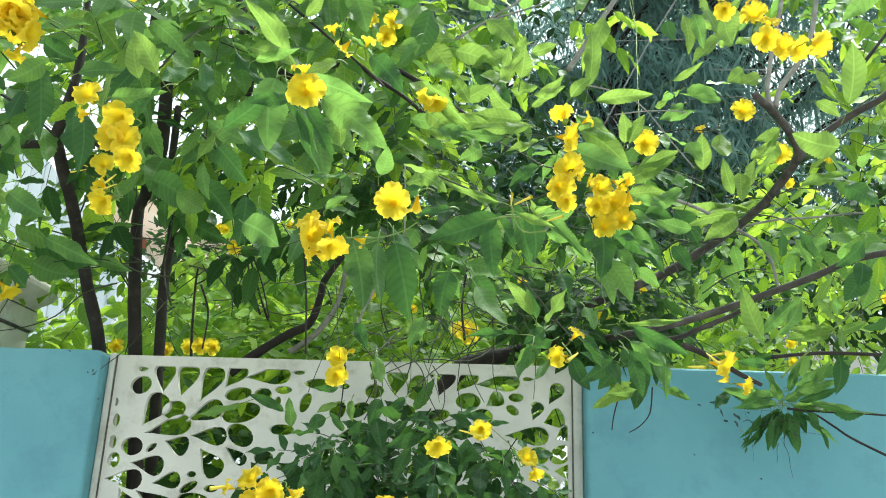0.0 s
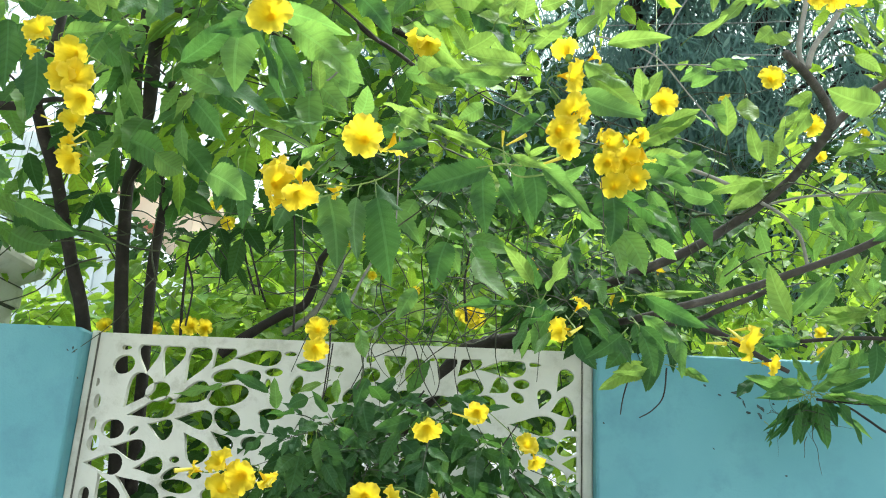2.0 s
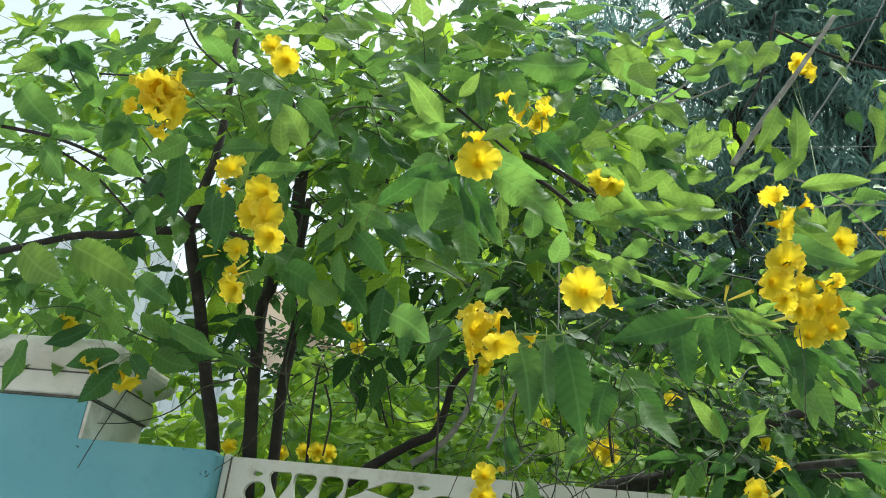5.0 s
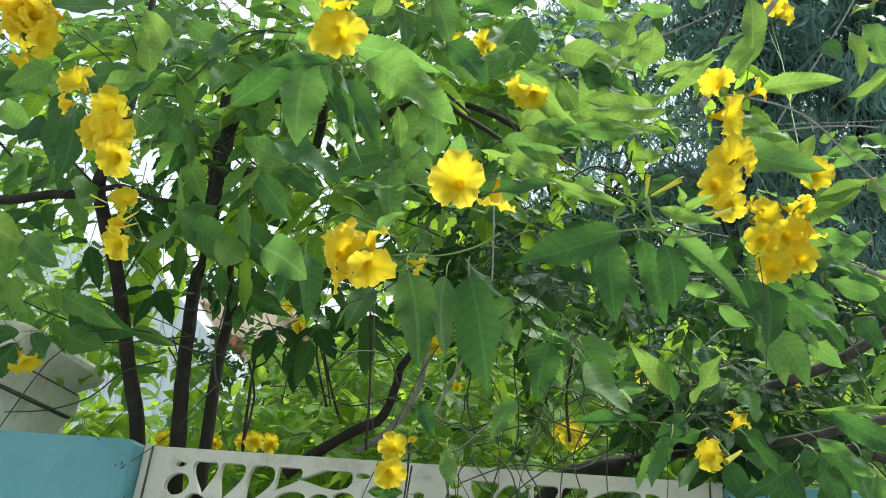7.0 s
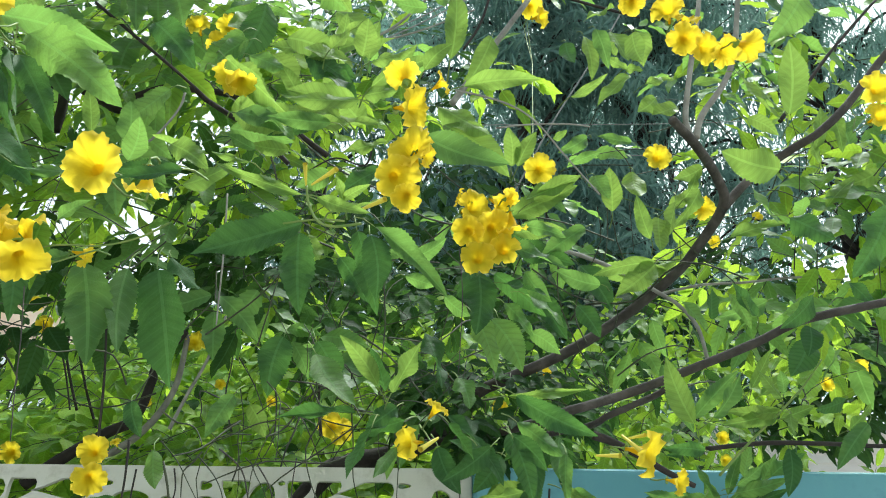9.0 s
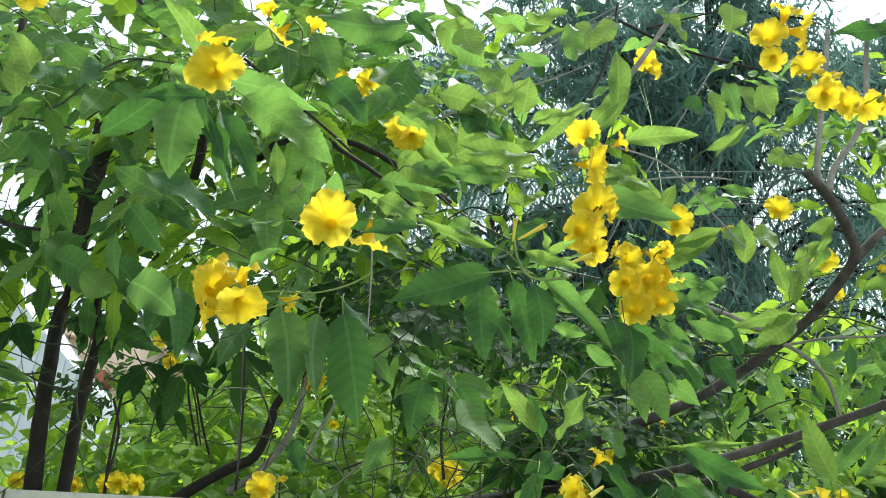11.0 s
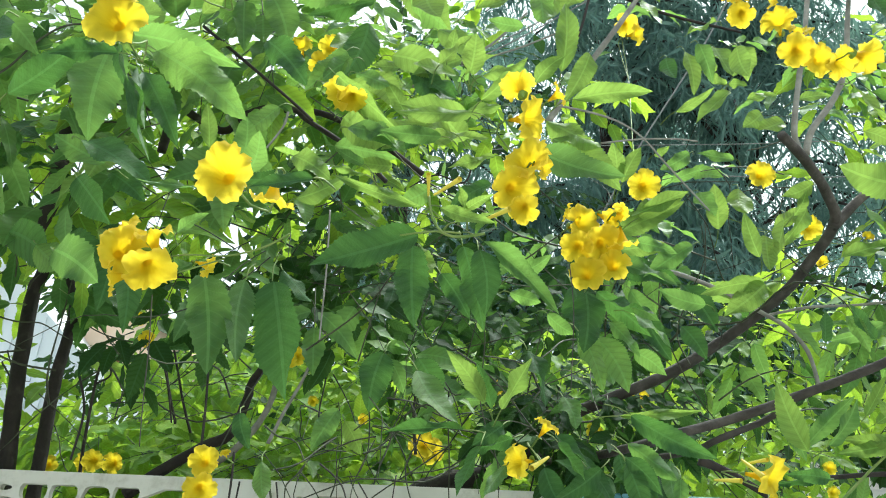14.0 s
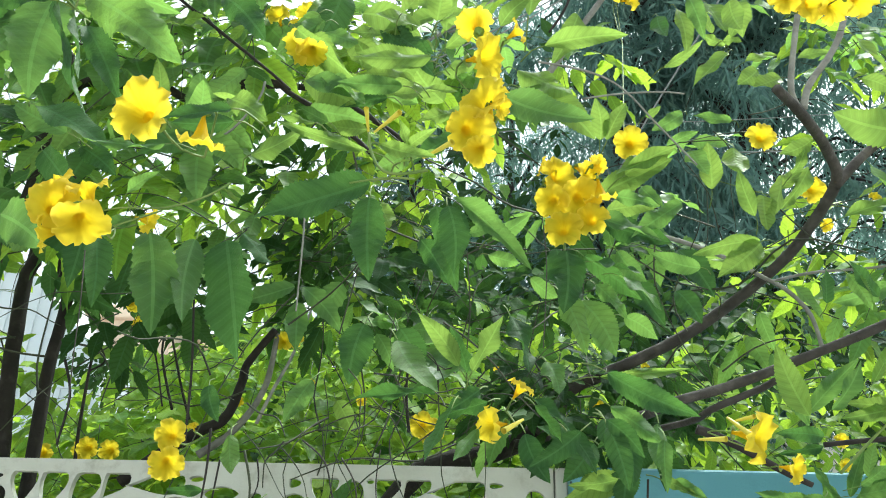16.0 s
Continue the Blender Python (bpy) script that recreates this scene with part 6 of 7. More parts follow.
blossom([(-0.624, 1.325, 2.218, 0.05, -1, -0.25, 0.052), (-0.56, 1.325, 2.171, 0.05, -1, -0.25, 0.064), (-0.569, 1.325, 2.13, 0.05, -1, -0.25, 0.052), (-0.541, 1.325, 2.132, 0.05, -1, -0.25, 0.06), (-0.529, 1.325, 2.09, 0.05, -1, -0.25, 0.053), (-0.627, 1.325, 2.175, -0.6, -0.4, -0.5, 0.032)])
blossom([(-0.777, 1.753, 2.264, 0.05, -1, -0.25, 0.055), (-0.781, 1.753, 2.215, -0.3, -0.8, 0, 0.05), (-0.768, 1.753, 2.166, 0.05, -1, -0.25, 0.066)])
blossom([(-0.953, 1.53, 2.537, 0.05, -1, -0.25, 0.074), (-0.896, 1.53, 2.53, 0.05, -1, -0.25, 0.083), (-0.92, 1.53, 2.467, 0.05, -1, -0.25, 0.084), (-0.87, 1.53, 2.461, 0.05, -1, -0.25, 0.072), (-0.896, 1.53, 2.407, -0.2, -0.5, -0.7, 0.051), (-0.977, 1.53, 2.473, -0.8, -0.3, 0, 0.041)])
blossom([(-0.617, 1.43, 2.518, 0.2, -0.6, -0.4, 0.062), (-0.653, 1.43, 2.555, 0.05, -1, -0.25, 0.044)])
blossom([(-1.195, 2.2, 2.058, 0, -0.5, -0.8, 0.075), (-1.313, 2.2, 2.092, -0.5, -0.3, -0.7, 0.071), (-1.415, 2.2, 2.211, 0.3, -0.4, -0.7, 0.071)])
blossom([(0.704, 1.65, 2.62, -0.5, -0.6, 0, 0.062), (0.729, 1.65, 2.55, 0, -0.6, -0.6, 0.062), (0.766, 1.65, 2.533, 0, -0.6, -0.6, 0.06), (0.801, 1.65, 2.526, 0.2, -0.5, -0.7, 0.06), (0.847, 1.65, 2.541, 0.8, -0.4, -0.3, 0.062), (0.739, 1.65, 2.602, 0, -0.8, 0.3, 0.05)])
blossom([(0.483, 1.8, 2.361, 0.1, -0.8, -0.4, 0.062), (0.6, 2.4, 3.267, 0.1, -0.8, -0.4, 0.071), (0.632, 2.4, 3.237, 0.3, -0.8, -0.4, 0.064)])
blossom([(1.009, 2.35, 2.593, 0.05, -1, -0.25, 0.066), (0.769, 2.35, 2.671, -0.4, -0.6, 0.3, 0.036), (1.025, 2.35, 2.495, 0.2, -0.6, -0.6, 0.036), (1.15, 2.35, 2.573, 0.05, -1, -0.25, 0.03)])
blossom([(1.101, 1.7, 2.499, 0.05, -1, -0.25, 0.066), (1.093, 1.7, 2.437, 0.05, -1, -0.25, 0.056)])
blossom([(-0.402, 1.72, 1.551, -0.9, -0.3, 0.1, 0.034), (-0.357, 1.72, 1.571, -0.1, -0.6, 0.6, 0.056), (-0.341, 1.72, 1.526, 0.05, -1, -0.25, 0.066), (-0.312, 1.72, 1.543, 0.05, -1, -0.25, 0.066), (-0.259, 1.72, 1.538, 0.2, -0.4, -0.8, 0.042)])
blossom([(-0.086, 1.75, 1.517, 0.05, -1, -0.25, 0.066), (-0.034, 1.75, 1.52, 0.4, -0.7, 0.2, 0.052), (0.043, 1.75, 1.528, 0.7, -0.4, 0.4, 0.026)])
blossom([(0.021, 1.75, 1.644, 0.1, -0.6, -0.6, 0.057)])
blossom([(0.11, 1.85, 1.691, 0.4, -0.7, -0.4, 0.049), (0.212, 1.85, 1.638, 0.3, -0.6, 0.3, 0.048), (0.23, 1.85, 1.601, 0.1, -0.4, -0.8, 0.04)])


def far_blossoms(rows):
    for row in rows:
        blossom([row])


far_blossoms([(0.064, 2.75, 2.108, 0.05, -1, -0.25, 0.069), (-0.747, 2.75, 2.378, 0.05, -1, -0.25, 0.051), (-0.784, 2.75, 2.444, 0.05, -1, -0.25, 0.036), (-0.821, 2.75, 2.029, 0.05, -1, -0.25, 0.061), (-0.94, 2.75, 2.013, 0.05, -1, -0.25, 0.051), (-0.331, 2.75, 2.335, 0.05, -1, -0.25, 0.051), (0.271, 2.75, 2.277, 0.05, -1, -0.25, 0.039), (0.521, 2.75, 2.166, 0.05, -1, -0.25, 0.045)])
far_blossoms([(0.074, 2.9, 2.13, 0.05, -1, -0.25, 0.08), (0.679, 2.9, 2.309, 0.05, -1, -0.25, 0.058), (-0.342, 2.9, 2.397, 0.05, -1, -0.25, 0.058), (-0.445, 2.9, 2.672, 0.05, -1, -0.25, 0.04), (-0.277, 2.9, 2.26, 0.05, -1, -0.25, 0.032), (-0.83, 2.9, 2.056, 0.05, -1, -0.25, 0.064), (1.196, 2.9, 2.126, 0.05, -1, -0.25, 0.044), (1.195, 2.9, 2.06, 0.05, -1, -0.25, 0.037), (1.544, 2.9, 2.294, 0.05, -1, -0.25, 0.047), (1.662, 2.9, 2.35, 0.05, -1, -0.25, 0.054), (-0.479, 2.9, 2.203, 0.05, -1, -0.25, 0.029), (-0.126, 2.9, 2.212, 0.05, -1, -0.25, 0.032)])
far_blossoms([(-0.849, 2.9, 2.497, 0.05, -1, -0.25, 0.044), (-1.174, 2.9, 2.05, 0.05, -1, -0.25, 0.053), (-0.913, 2.9, 2.054, 0.05, -1, -0.25, 0.057), (0.271, 2.9, 2.323, 0.05, -1, -0.25, 0.051), (0.041, 2.9, 2.143, 0.05, -1, -0.25, 0.062), (-0.592, 2.9, 2.514, 0.05, -1, -0.25, 0.034), (-1.973, 2.9, 2.592, 0.05, -1, -0.25, 0.057), (-2.061, 2.9, 2.645, 0.05, -1, -0.25, 0.046)])
blossom([(-0.19, 1.686, 1.815, 0.05, -1, -0.25, 0.045), (-0.188, 1.686, 1.774, 0.05, -1, -0.25, 0.05), (-0.161, 1.686, 1.828, 0.2, -0.5, 0.7, 0.016)])
blossom([(0.243, 1.554, 1.802, -0.8, -0.45, -0.2, 0.047), (0.285, 1.554, 1.851, 0.5, -0.35, 0.6, 0.035)])
blossom([(0.562, 1.55, 1.793, 0.85, -0.5, -0.3, 0.062), (0.596, 1.55, 1.757, 0.6, -0.6, -0.2, 0.036)])
blossom([(0.892, 2.307, 2.713, 0.05, -1, -0.25, 0.073)])
blossom([(-0.16, 1.2, 2.284, 0, -0.15, 1, 0.029), (-0.141, 1.2, 2.24, -0.9, -0.3, -0.3, 0.035), (-0.099, 1.2, 2.26, 0.05, -0.3, 0.9, 0.028)])
blossom([(0.671, 1.62, 2.727, 0, -0.6, 0.2, 0.066), (0.628, 1.62, 2.661, -0.3, -0.7, -0.3, 0.071), (0.698, 1.62, 2.668, 0.3, -0.7, -0.2, 0.073), (0.628, 1.62, 2.602, 0, -0.4, -0.8, 0.048)])

keep_clear([(-1.12, 2.66, 1.979), (-1.145, 2.55, 2.176), (-1.16, 2.4, 2.383), (-1.141, 2.25, 2.468), (-1.116, 2.15, 2.513), (-1.091, 2.12, 2.549), (-1.071, 2.1, 2.619), (-1.062, 2.1, 2.693)], 0.055)
keep_clear([(-1.013, 2.68, 1.987), (-1.049, 2.68, 2.225), (-1.072, 2.68, 2.476), (-1.044, 2.65, 2.56), (-1.07, 2.65, 2.72)], 0.05)
keep_clear([(-0.948, 2.72, 1.999), (-0.964, 2.72, 2.24), (-0.959, 2.72, 2.435)], 0.045)
keep_clear([(-1.208, 2.12, 2.468), (-1.292, 2.1, 2.44), (-1.41, 2.1, 2.432), (-1.602, 2.1, 2.378)], 0.04)
keep_clear([(-0.858, 2.27, 2.532), (-0.86, 2.27, 2.629), (-0.866, 2.27, 2.773), (-0.825, 2.27, 2.851), (-0.745, 2.27, 2.861), (-0.652, 2.27, 2.846), (-0.625, 2.27, 2.876)], 0.05)
keep_clear([(-0.572, 2.27, 2.831), (-0.463, 2.27, 2.773), (-0.416, 2.27, 2.822), (-0.327, 2.27, 2.843), (-0.206, 2.27, 2.83)], 0.035)
fill(crown_front, (-0.02, 1.72, 2.50), (0.36, 0.16, 0.20), 44, 0.105, 0.1, (1, 2), FINE)
fill(crown_front, (-0.45, 1.75, 2.62), (0.36, 0.2, 0.22), 36, 0.105, 0.2, (1, 2), FINE)
fill(crown_front, (0.62, 1.95, 2.75), (0.30, 0.15, 0.25), 26, 0.10, 0.3, (1, 2), FINE)
fill(crown_front, (0.1, 1.9, 2.85), (0.55, 0.2, 0.14), 34, 0.105, 0.3, (1, 2), FINE)
fill(crown, (0.05, 2.15, 2.46), (0.50, 0.28, 0.20), 62, 0.088)
fill(crown, (0.15, 2.40, 2.16), (0.35, 0.18, 0.09), 10, 0.08, 0.1)
fill(crown, (-0.35, 2.0, 2.70), (0.60, 0.35, 0.26), 50, 0.09)
fill(crown_back, (-0.45, 2.1, 2.68), (0.60, 0.3, 0.26), 26, 0.085)
fill(crown_back, (-0.3, 2.7, 3.1), (0.7, 0.35, 0.40), 80, 0.09)
fill(crown, (-1.25, 2.45, 2.88), (0.50, 0.35, 0.26), 22, 0.095)
fill(crown_back, (-1.2, 2.45, 2.85), (0.50, 0.35, 0.3), 14, 0.09)
fill(crown, (-1.55, 2.55, 2.42), (0.22, 0.20, 0.18), 24, 0.09)
fill(crown, (-0.7, 1.65, 2.58), (0.28, 0.22, 0.22), 14, 0.09)
fill(crown, (0.45, 1.95, 2.55), (0.25, 0.20, 0.18), 22, 0.085)
fill(crown, (1.45, 2.35, 2.45), (0.30, 0.20, 0.25), 16, 0.085)
fill(crown, (0.85, 2.35, 2.62), (0.22, 0.12, 0.12), 10, 0.08)
fill(crown, (-1.35, 2.55, 3.25), (0.55, 0.35, 0.25), 30, 0.095)
fill(crown_back, (-1.4, 2.55, 3.25), (0.55, 0.35, 0.25), 24, 0.09)
fill(crown, (-0.5, 2.2, 3.15), (0.5, 0.3, 0.22), 26, 0.09)
fill(crown, (0.45, 2.6, 3.2), (0.35, 0.3, 0.15), 26, 0.085)
fill(crown, (-1.95, 2.9, 2.9), (0.35, 0.35, 0.45), 34, 0.09)
fill(crown, (1.25, 2.2, 2.95), (0.40, 0.25, 0.2), 22, 0.085)
fill(deep_crown, (-0.03, 2.02, 1.60), (0.29, 0.12, 0.15), 80, 0.054, 0.8, (1, 3), FINE)
fill(deep_crown, (-0.18, 1.95, 1.56), (0.16, 0.08, 0.12), 34, 0.050, 0.9, (1, 3), FINE)
fill(thicket, (-0.04, 2.12, 1.56), (0.30, 0.10, 0.15), 80, 0.085, 0.8)
fill(crown, (0.40, 2.15, 2.06), (0.32, 0.2, 0.04), 12, 0.075, 0.1)
fill(hedge, (0.20, 4.2, 2.42), (1.65, 0.55, 0.42), 560, 0.095)
fill(hedge, (-2.3, 4.0, 1.98), (0.9, 0.45, 0.30), 170, 0.095)
fill(hedge, (2.1, 4.0, 2.05), (0.8, 0.4, 0.15), 45, 0.095)
fill(thicket, (0.2, 3.6, 2.2), (1.1, 0.2, 0.3), 60, 0.09)
fill(crown_back, (0.1, 3.2, 2.05), (1.4, 0.25, 0.18), 130, 0.085)
fill(crown_back, (-1.8, 3.1, 3.2), (0.9, 0.4, 0.45), 54, 0.095)
fill(crown_back, (-0.5, 3.1, 3.25), (0.7, 0.4, 0.5), 120, 0.095)
fill(hedge, (1.9, 3.6, 2.75), (0.9, 0.5, 0.2), 75, 0.09)
fill(crown_back, (0.0, 3.3, 1.5), (1.6, 0.5, 0.42), 240, 0.09)
fill(thicket, (0.1, 3.2, 2.75), (0.7, 0.25, 0.22), 70, 0.09)
fill(thicket, (-0.2, 2.85, 1.6), (0.9, 0.15, 0.32), 165, 0.08)
fill(far_wood, (-3.6, 7.2, 6.6), (2.2, 0.9, 1.1), 95, 0.16)
fill(far_wood, (-0.5, 7.4, 6.0), (1.7, 0.9, 1.8), 230, 0.16)
fill(hedge, (-0.95, 5.2, 2.72), (0.75, 0.4, 0.48), 300, 0.11)
fill(hedge, (-2.0, 5.2, 2.40), (0.6, 0.4, 0.35), 130, 0.11)
fill(far_wood, (1.3, 5.4, 2.6), (0.9, 0.5, 0.5), 110, 0.11)
tangle((0.2, 2.2, 2.35), (0.7, 0.4, 0.35), 34, 0.0015, 0.36)
tangle((-0.7, 2.3, 2.6), (0.8, 0.5, 0.45), 36, 0.0018, 0.38)
tangle((1.1, 2.5, 2.5), (0.5, 0.4, 0.5), 36, 0.0016, 0.45)
tangle((0.2, 2.7, 2.15), (1.1, 0.2, 0.20), 26, 0.0020, 0.40)
tangle((0.0, 2.05, 1.88), (0.3, 0.15, 0.08), 6, 0.0012, 0.16, 0.6)
tangle((0.0, 2.05, 2.02), (0.35, 0.2, 0.12), 26, 0.0014, 0.24, 0.2)
tangle((0.90, 2.3, 1.77), (0.07, 0.03, 0.05), 16, 0.0008, 0.09, 0.3)
fill(far_wood, (0.5, 5.0, 3.1), (1.1, 0.3, 0.5), 210, 0.10)
fill(crown, (-1.6, 2.6, 3.55), (0.6, 0.35, 0.2), 44, 0.09)
fill(crown, (-0.7, 2.7, 3.6), (0.6, 0.35, 0.2), 34, 0.09)
fill(crown, (0.35, 2.8, 3.55), (0.5, 0.35, 0.2), 40, 0.09)
fill(crown, (0.80, 2.55, 2.62), (0.30, 0.22, 0.28), 42, 0.085)
fill(crown, (0.55, 2.9, 3.0), (0.35, 0.25, 0.25), 42, 0.085)
fill(crown, (1.35, 2.4, 2.50), (0.35, 0.20, 0.22), 34, 0.085)
fill(crown, (1.05, 2.5, 2.80), (0.25, 0.20, 0.18), 22, 0.085)
fill(crown, (-1.95, 2.6, 2.50), (0.30, 0.20, 0.25), 40, 0.09)
fill(thicket, (0.3, 2.9, 2.45), (0.6, 0.15, 0.22), 34, 0.075)
fill(hedge, (-0.3, 4.9, 3.0), (0.9, 0.3, 0.3), 240, 0.10)
fill(far_wood, (-1.0, 8.0, 4.6), (1.5, 0.6, 1.2), 260, 0.15)
fill(far_wood, (1.2, 7.5, 4.0), (1.5, 0.6, 1.0), 300, 0.14)
fill(far_wood, (3.4, 7.6, 4.4), (1.2, 0.5, 0.6), 170, 0.14)
fill(crown_back, (0.55, 2.5, 2.95), (0.35, 0.25, 0.25), 40, 0.09)
fill(crown_back, (1.3, 2.7, 2.75), (0.5, 0.25, 0.3), 46, 0.085)
fill(crown_back, (-1.0, 3.0, 2.95), (0.6, 0.3, 0.25), 16, 0.09)
fill(hedge, (-3.1, 4.3, 2.65), (0.55, 0.4, 0.55), 190, 0.095)
fill(crown_back, (-1.35, 3.0, 2.25), (0.35, 0.2, 0.2), 26, 0.085)
fill(hedge, (-2.34, 4.0, 2.65), (0.38, 0.3, 0.30), 60, 0.10)
fill(hedge, (-0.95, 4.0, 2.70), (0.30, 0.3, 0.30), 60, 0.10)
fill(hedge, (-1.0, 3.6, 2.25), (0.6, 0.25, 0.22), 60, 0.10)
fill(thicket, (-1.0, 4.6, 2.2), (1.0, 0.2, 0.45), 60, 0.10)
fill(far_wood, (-1.2, 6.2, 2.9), (0.9, 0.4, 0.6), 130, 0.12)
fill(hedge, (-0.4, 3.8, 2.15), (1.3, 0.3, 0.25), 160, 0.085)
fill(hedge, (-1.0, 3.9, 1.5), (1.7, 0.4, 0.45), 260, 0.095)
fill(crown, (0.25, 2.2, 3.0), (0.45, 0.25, 0.2), 50, 0.09)
fill(crown, (-0.55, 1.95, 2.95), (0.5, 0.25, 0.2), 38, 0.09)
fill(crown_back, (0.2, 2.7, 3.35), (0.6, 0.3, 0.22), 60, 0.09)
fill(crown, (-0.2, 2.0, 2.98), (0.55, 0.2, 0.12), 40, 0.09)
fill(crown, (0.5, 2.3, 3.15), (0.5, 0.2, 0.15), 36, 0.09)
fill(crown_back, (-0.5, 2.7, 3.3), (0.8, 0.25, 0.2), 60, 0.09)
fill(crown, (-1.85, 2.4, 3.0), (0.4, 0.25, 0.35), 34, 0.09)
fill(crown_back, (-2.1, 2.7, 3.2), (0.45, 0.25, 0.4), 34, 0.09)
fill(hedge, (0.1, 3.7, 2.45), (0.9, 0.25, 0.30), 130, 0.062)
fill(hedge, (-0.3, 3.5, 2.10), (0.9, 0.15, 0.16), 60, 0.090)
tangle((0.2, 2.5, 2.25), (0.7, 0.3, 0.35), 28, 0.0022, 0.5, 0.3)
tangle((-0.9, 2.6, 2.35), (0.6, 0.25, 0.4), 16, 0.0022, 0.5)
fill(deep_crown, (-1.15, 2.32, 2.62), (0.22, 0.12, 0.14), 20, 0.095, 0.5, (1, 3), PLAIN)
fill(deep_crown, (-0.93, 2.40, 2.60), (0.22, 0.12, 0.14), 7, 0.095, 0.5, (1, 3), PLAIN)
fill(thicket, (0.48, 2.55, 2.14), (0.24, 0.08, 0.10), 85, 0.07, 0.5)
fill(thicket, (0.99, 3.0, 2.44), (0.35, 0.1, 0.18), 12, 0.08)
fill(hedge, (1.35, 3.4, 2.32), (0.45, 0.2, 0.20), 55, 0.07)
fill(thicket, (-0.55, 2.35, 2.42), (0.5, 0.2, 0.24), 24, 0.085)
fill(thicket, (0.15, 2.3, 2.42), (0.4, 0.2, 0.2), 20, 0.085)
fill(hedge, (-0.2, 3.5, 2.0), (1.5, 0.25, 0.14), 110, 0.085)
fill(hedge, (-1.1, 3.4, 2.12), (0.8, 0.2, 0.18), 62, 0.115)
fill(hedge, (-0.55, 3.15, 2.06), (0.50, 0.12, 0.13), 46, 0.105)
fill(far_wood, (-2.62, 7.0, 3.59), (0.5, 0.2, 0.20), 120, 0.09)
fill(crown, (1.2, 2.6, 3.36), (0.35, 0.2, 0.12), 34, 0.08)
fill(crown_back, (1.45, 2.7, 3.3), (0.3, 0.2, 0.16), 24, 0.08)
fill(far_wood, (3.15, 6.0, 3.30), (0.75, 0.35, 0.42), 230, 0.12)
fill(crown_back, (1.25, 2.2, 2.58), (0.35, 0.2, 0.24), 30, 0.075)
fill(crown_back, (1.55, 2.35, 2.85), (0.35, 0.2, 0.2), 26, 0.08)
fill(crown_back, (0.95, 2.3, 2.5), (0.2, 0.15, 0.15), 14, 0.07)
fill(crown, (1.6, 2.3, 2.35), (0.35, 0.2, 0.15), 20, 0.08)
fill(crown, (-0.16, 2.2, 3.0), (0.32, 0.15, 0.14), 34, 0.085)
fill(crown, (-0.2, 2.6, 3.25), (0.36, 0.15, 0.16), 34, 0.085)
fill(thicket, (-0.14, 2.45, 2.55), (0.34, 0.12, 0.16), 26, 0.085)
fill(deep_crown, (-0.82, 2.75, 2.54), (0.16, 0.06, 0.08), 9, 0.09, 0.5, (1, 3), PLAIN)
fill(far_wood, (-2.63, 6.50, 4.20), (0.55, 0.2, 0.22), 60, 0.11)
blossom([(-0.908, 1.50, 2.502, 0.0, -1, -0.2, 0.084), (-0.935, 1.51, 2.500, -0.5, -0.8, -0.2, 0.070), (-0.885, 1.51, 2.498, 0.5, -0.8, -0.3, 0.070)])

petioles.link("stalk_tangle", STEM, shrub, "thin green leaf stalks")
twigs.link("twig_tangle", TWIG, shrub, "thin brown and green twigs")
crown_front.link("young_crown", LEAF_YOUNG, shrub, "light green toothed leaves of the young shoots")
deep_crown.link("drooping_crown", LEAF_DEEP, shrub, "dark green drooping leaves in front of the screen")
crown.link("crown", LEAF, shrub, "mid-green toothed leaves in shade")
thicket.link("shaded_thicket", LEAF_SHADED, shrub, "inner leaves with the shade painted into their dull dark green")
tagged(hedge.link("hedge", LEAF_BACK), "shrubs growing behind the wall, sunlight painted into their bright green", "hedge")
tagged(far_wood.link("background_foliage", LEAF_SHADED), "crowns of trees far behind the wall, shade painted into their dull green", "foliage")
crown_back.link("sunlit_crown", LEAF_BACK, shrub, "bright yellow-green leaves with the backlight painted into their colour")

# ---- distance ----


def building(name, x0, x1, y0, y1, z1, material, label, openings):
    root = thing(name, ((x0 + x1) / 2, (y0 + y1) / 2, 0), label, "building")
    inv = Matrix.Translation((-(x0 + x1) / 2, -(y0 + y1) / 2, 0))

    def under(nm, bm, m, lb=""):
        bmesh.ops.transform(bm, matrix=inv, verts=bm.verts)
        return part(nm, bm, m, root, lb, smooth=False)

    under("wall", box_bm(x0, x1, y0, y1, 0, z1, 0.01), material)
    under("parapet", box_bm(x0 - 0.1, x1 + 0.1, y0 - 0.1, y1 + 0.1, z1, z1 + 0.18, 0.02), material)
    for a, b, c, d in openings:
        under("window", box_bm(a, b, y0 - 0.03, y0 + 0.05, c, d), DARKGLASS)
    return root


building("pink_house", 3.5, 7.5, 11.0, 15.0, 4.0, PINK, "low pinkish white house behind the shrubs", [])
pink = bpy.data.objects["pink_house"]
for k in range(9):
    part("course", box_bm(-2.0, 2.0, -2.015, -1.99, 2.9 + 0.13 * k, 2.995 + 0.13 * k, 0.008), PINK, pink, smooth=False)
building("orange_house", -5.4, -3.88, 10.6, 13.0, 5.42, ORANGE, "house front painted pale terracotta behind the shrubs", [])
orange = bpy.data.objects["orange_house"]
part("roof_tiles", box_bm(0.10, 0.38, -1.5, -1.15, 4.76, 4.92, 0.03), TILE, orange, "dark terracotta tiled eave", smooth=False)


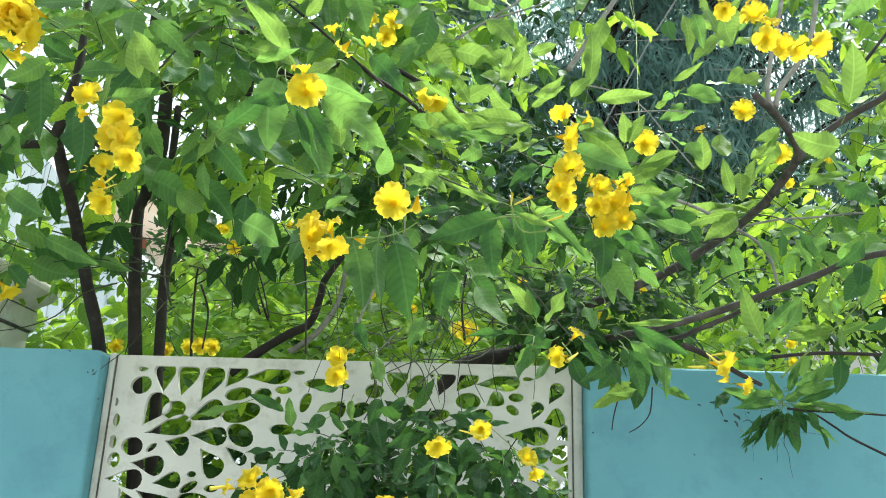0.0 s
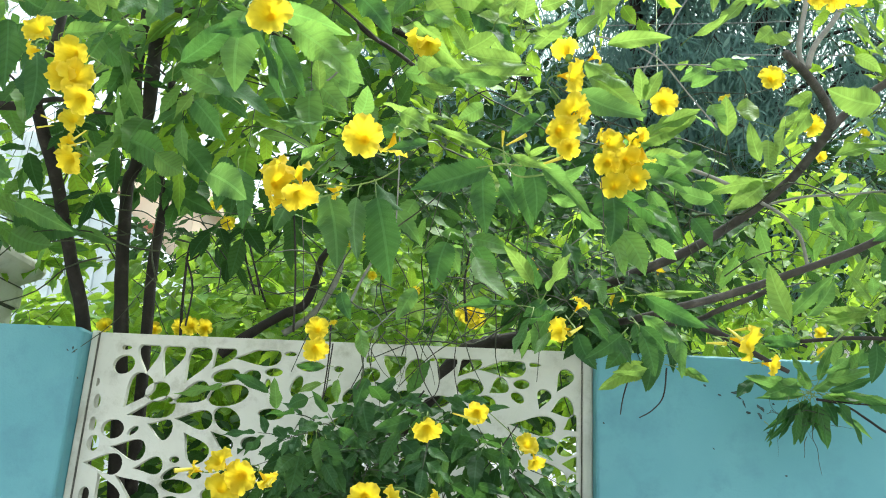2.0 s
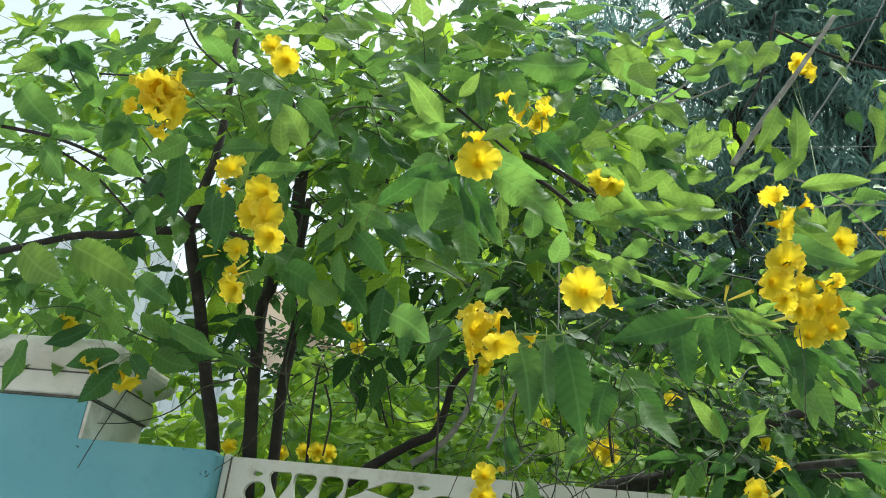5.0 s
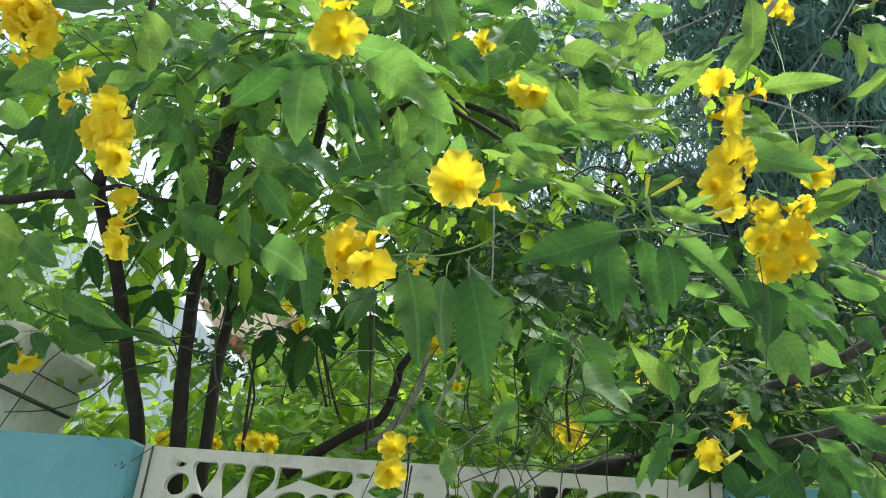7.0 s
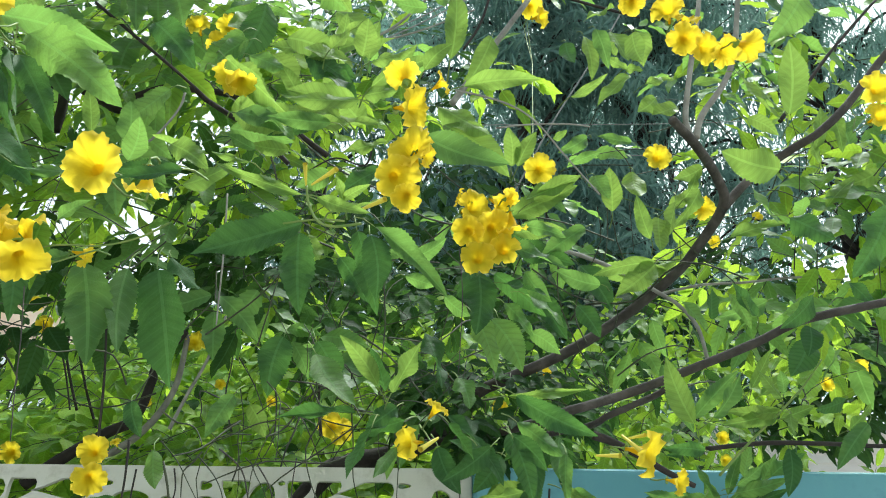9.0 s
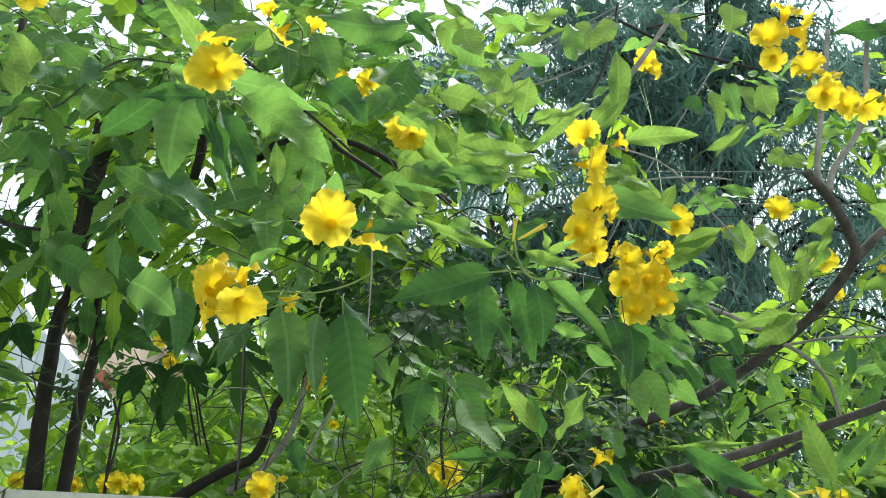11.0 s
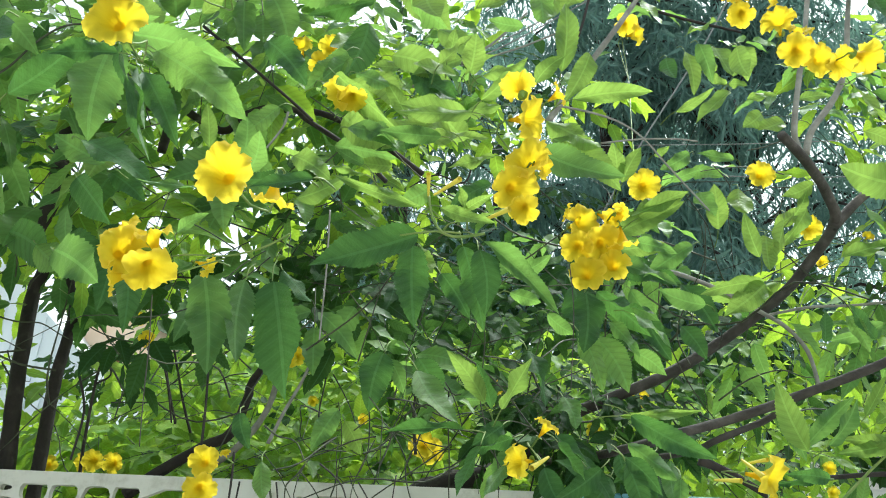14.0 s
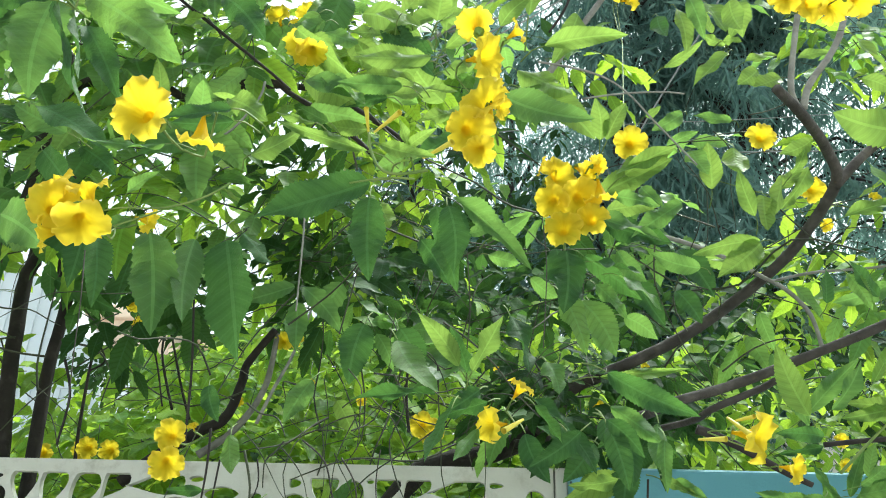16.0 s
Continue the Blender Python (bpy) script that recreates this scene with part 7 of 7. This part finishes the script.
def clad_house():
    """A shed clad in ribbed sheet whose roof edge falls towards one side."""
    root = thing("sheet_clad_building", (-5.0, 11.0, 0), "pale grey building clad in ribbed sheet with sloping roof", "building")
    bm = bmesh.new()
    outline = [(-1.6, 0.0), (1.12, 0.0), (1.12, 4.35), (0.35, 5.05), (-0.1, 5.55), (-1.6, 5.6)]
    ends = [[bm.verts.new((x, y, z)) for x, z in outline] for y in (-2.0, 1.8)]
    bm.faces.new(ends[0])
    bm.faces.new(ends[1][::-1])
    for i in range(len(outline)):
        j = (i + 1) % len(outline)
        bm.faces.new((ends[0][j], ends[0][i], ends[1][i], ends[1][j]))
    bmesh.ops.recalc_face_normals(bm, faces=bm.faces[:])
    part("wall", bm, SHEET, root, smooth=False)
    for k in range(17):
        x = -1.55 + 0.16 * k
        top = np.interp(x, [-1.6, -0.1, 0.35, 1.12], [5.6, 5.55, 5.05, 4.35]) - 0.04
        part("rib", box_bm(x - 0.015, x + 0.015, -2.02, -1.99, 2.2, top, 0.004), SHEET, root, smooth=False)
    part("rail", box_bm(-1.6, 1.12, -2.035, -1.99, 4.02, 4.09, 0.004), SHEET, root, smooth=False)


clad_house()


def feather_tree(name, at, height, spread, count, label, low=0.18):
    """A dark tree with arching limbs and drooping feathery foliage."""
    x, y, _ = at
    root = thing(name, (x, y, 0), label, "tree")
    tube("trunk", [(0, 0, -0.1), (0.1, 0, height * 0.3), (-0.05, 0.1, height * 0.65), (0.05, 0, height)], 0.16, 0.04, BARK, root)
    leaves, sticks = Batch(), Batch()
    for i in range(70):
        z = height * rng.uniform(low, 1.0)
        a = rng.uniform(0, 2 * math.pi)
        r = spread * (1.05 - 0.55 * z / height) * rng.uniform(0.6, 1.1)
        p0 = np.array((0, 0, z))
        p1 = p0 + np.array((math.cos(a) * r * 0.6, math.sin(a) * r * 0.6, 0.35 * r))
        p2 = p0 + np.array((math.cos(a) * r, math.sin(a) * r, 0.05 * r))
        sticks.twig([p0, p1, p2], 0.035, 0.008, 5, 4)
        path = smooth_path([p0, p1, p2], 12)
        for k in range(count):
            q = np.array(path[rng.integers(5, len(path))]) + rng.normal(0, 0.12, 3)
            w = unit(rng.normal(0, 0.5, 3) + np.array((0, 0, -1.0)))
            leaves.put(BLADE[rng.integers(3)], leaf_matrix(q, w, rng.normal(0, 1, 3), rng.uniform(0.12, 0.32), rng.uniform(0.6, 1.4)))
    sticks.link("limb_work", BARK, root)
    leaves.link("crown", LEAF_HAZED, root)


feather_tree("dark_tree", (-0.8, 10.6, 0), 9.8, 2.5, 330, "tall dark green tree with drooping feathery foliage")
feather_tree("dark_tree", (1.8, 9.2, 0), 11.0, 2.5, 380, "tall dark green tree with drooping feathery foliage")
feather_tree("dark_tree", (3.3, 9.3, 0), 11.0, 2.6, 360, "tall dark green tree with drooping feathery foliage", 0.37)
feather_tree("dark_tree", (5.9, 9.6, 0), 10.0, 3.0, 230, "tall dark green tree with drooping feathery foliage", 0.37)
feather_tree("dark_tree", (6.6, 17.2, 0), 16.0, 4.2, 170, "tall dark green tree with drooping feathery foliage", 0.2)
feather_tree("dark_tree", (8.6, 17.8, 0), 10.5, 3.4, 100, "tall dark green tree with drooping feathery foliage", 0.2)
feather_tree("dark_tree", (3.2, 12.5, 0), 12.5, 2.8, 290, "tall dark green tree with drooping feathery foliage")
feather_tree("dark_tree", (0.6, 14.5, 0), 13.5, 3.2, 300, "tall dark green tree with drooping feathery foliage")


def cable(points, r):
    return tagged(tube("overhead_cable", points, r, r, CABLE, None, sides=6, steps=6, rough=0.0), "thin grey overhead cable strung between the trees", "cable", "overhead cables")


cable([(-0.797, 6.0, 5.56), (0.026, 6.0, 6.08), (0.58, 6.0, 6.44), (1.37, 6.0, 7.037)], 0.006)
cable([(-0.789, 6.0, 5.475), (0.028, 6.0, 6.011), (0.603, 6.0, 6.393), (1.418, 6.0, 7.008)], 0.006)
cable([(0.194, 5.0, 4.536), (0.66, 5.0, 4.581), (1.28, 5.0, 4.611), (2.023, 5.0, 4.65), (2.788, 5.0, 4.721), (3.98, 5.0, 4.862)], 0.003)
cable([(1.629, 5.0, 4.395), (2.288, 5.0, 4.408), (2.74, 5.0, 4.451), (3.389, 5.0, 4.536), (4.312, 5.0, 4.651)], 0.004)
cable([(0.748, 4.0, 3.482), (0.976, 4.0, 3.932), (1.188, 4.0, 4.297), (1.382, 4.0, 4.643), (1.599, 4.0, 5.098)], 0.004)
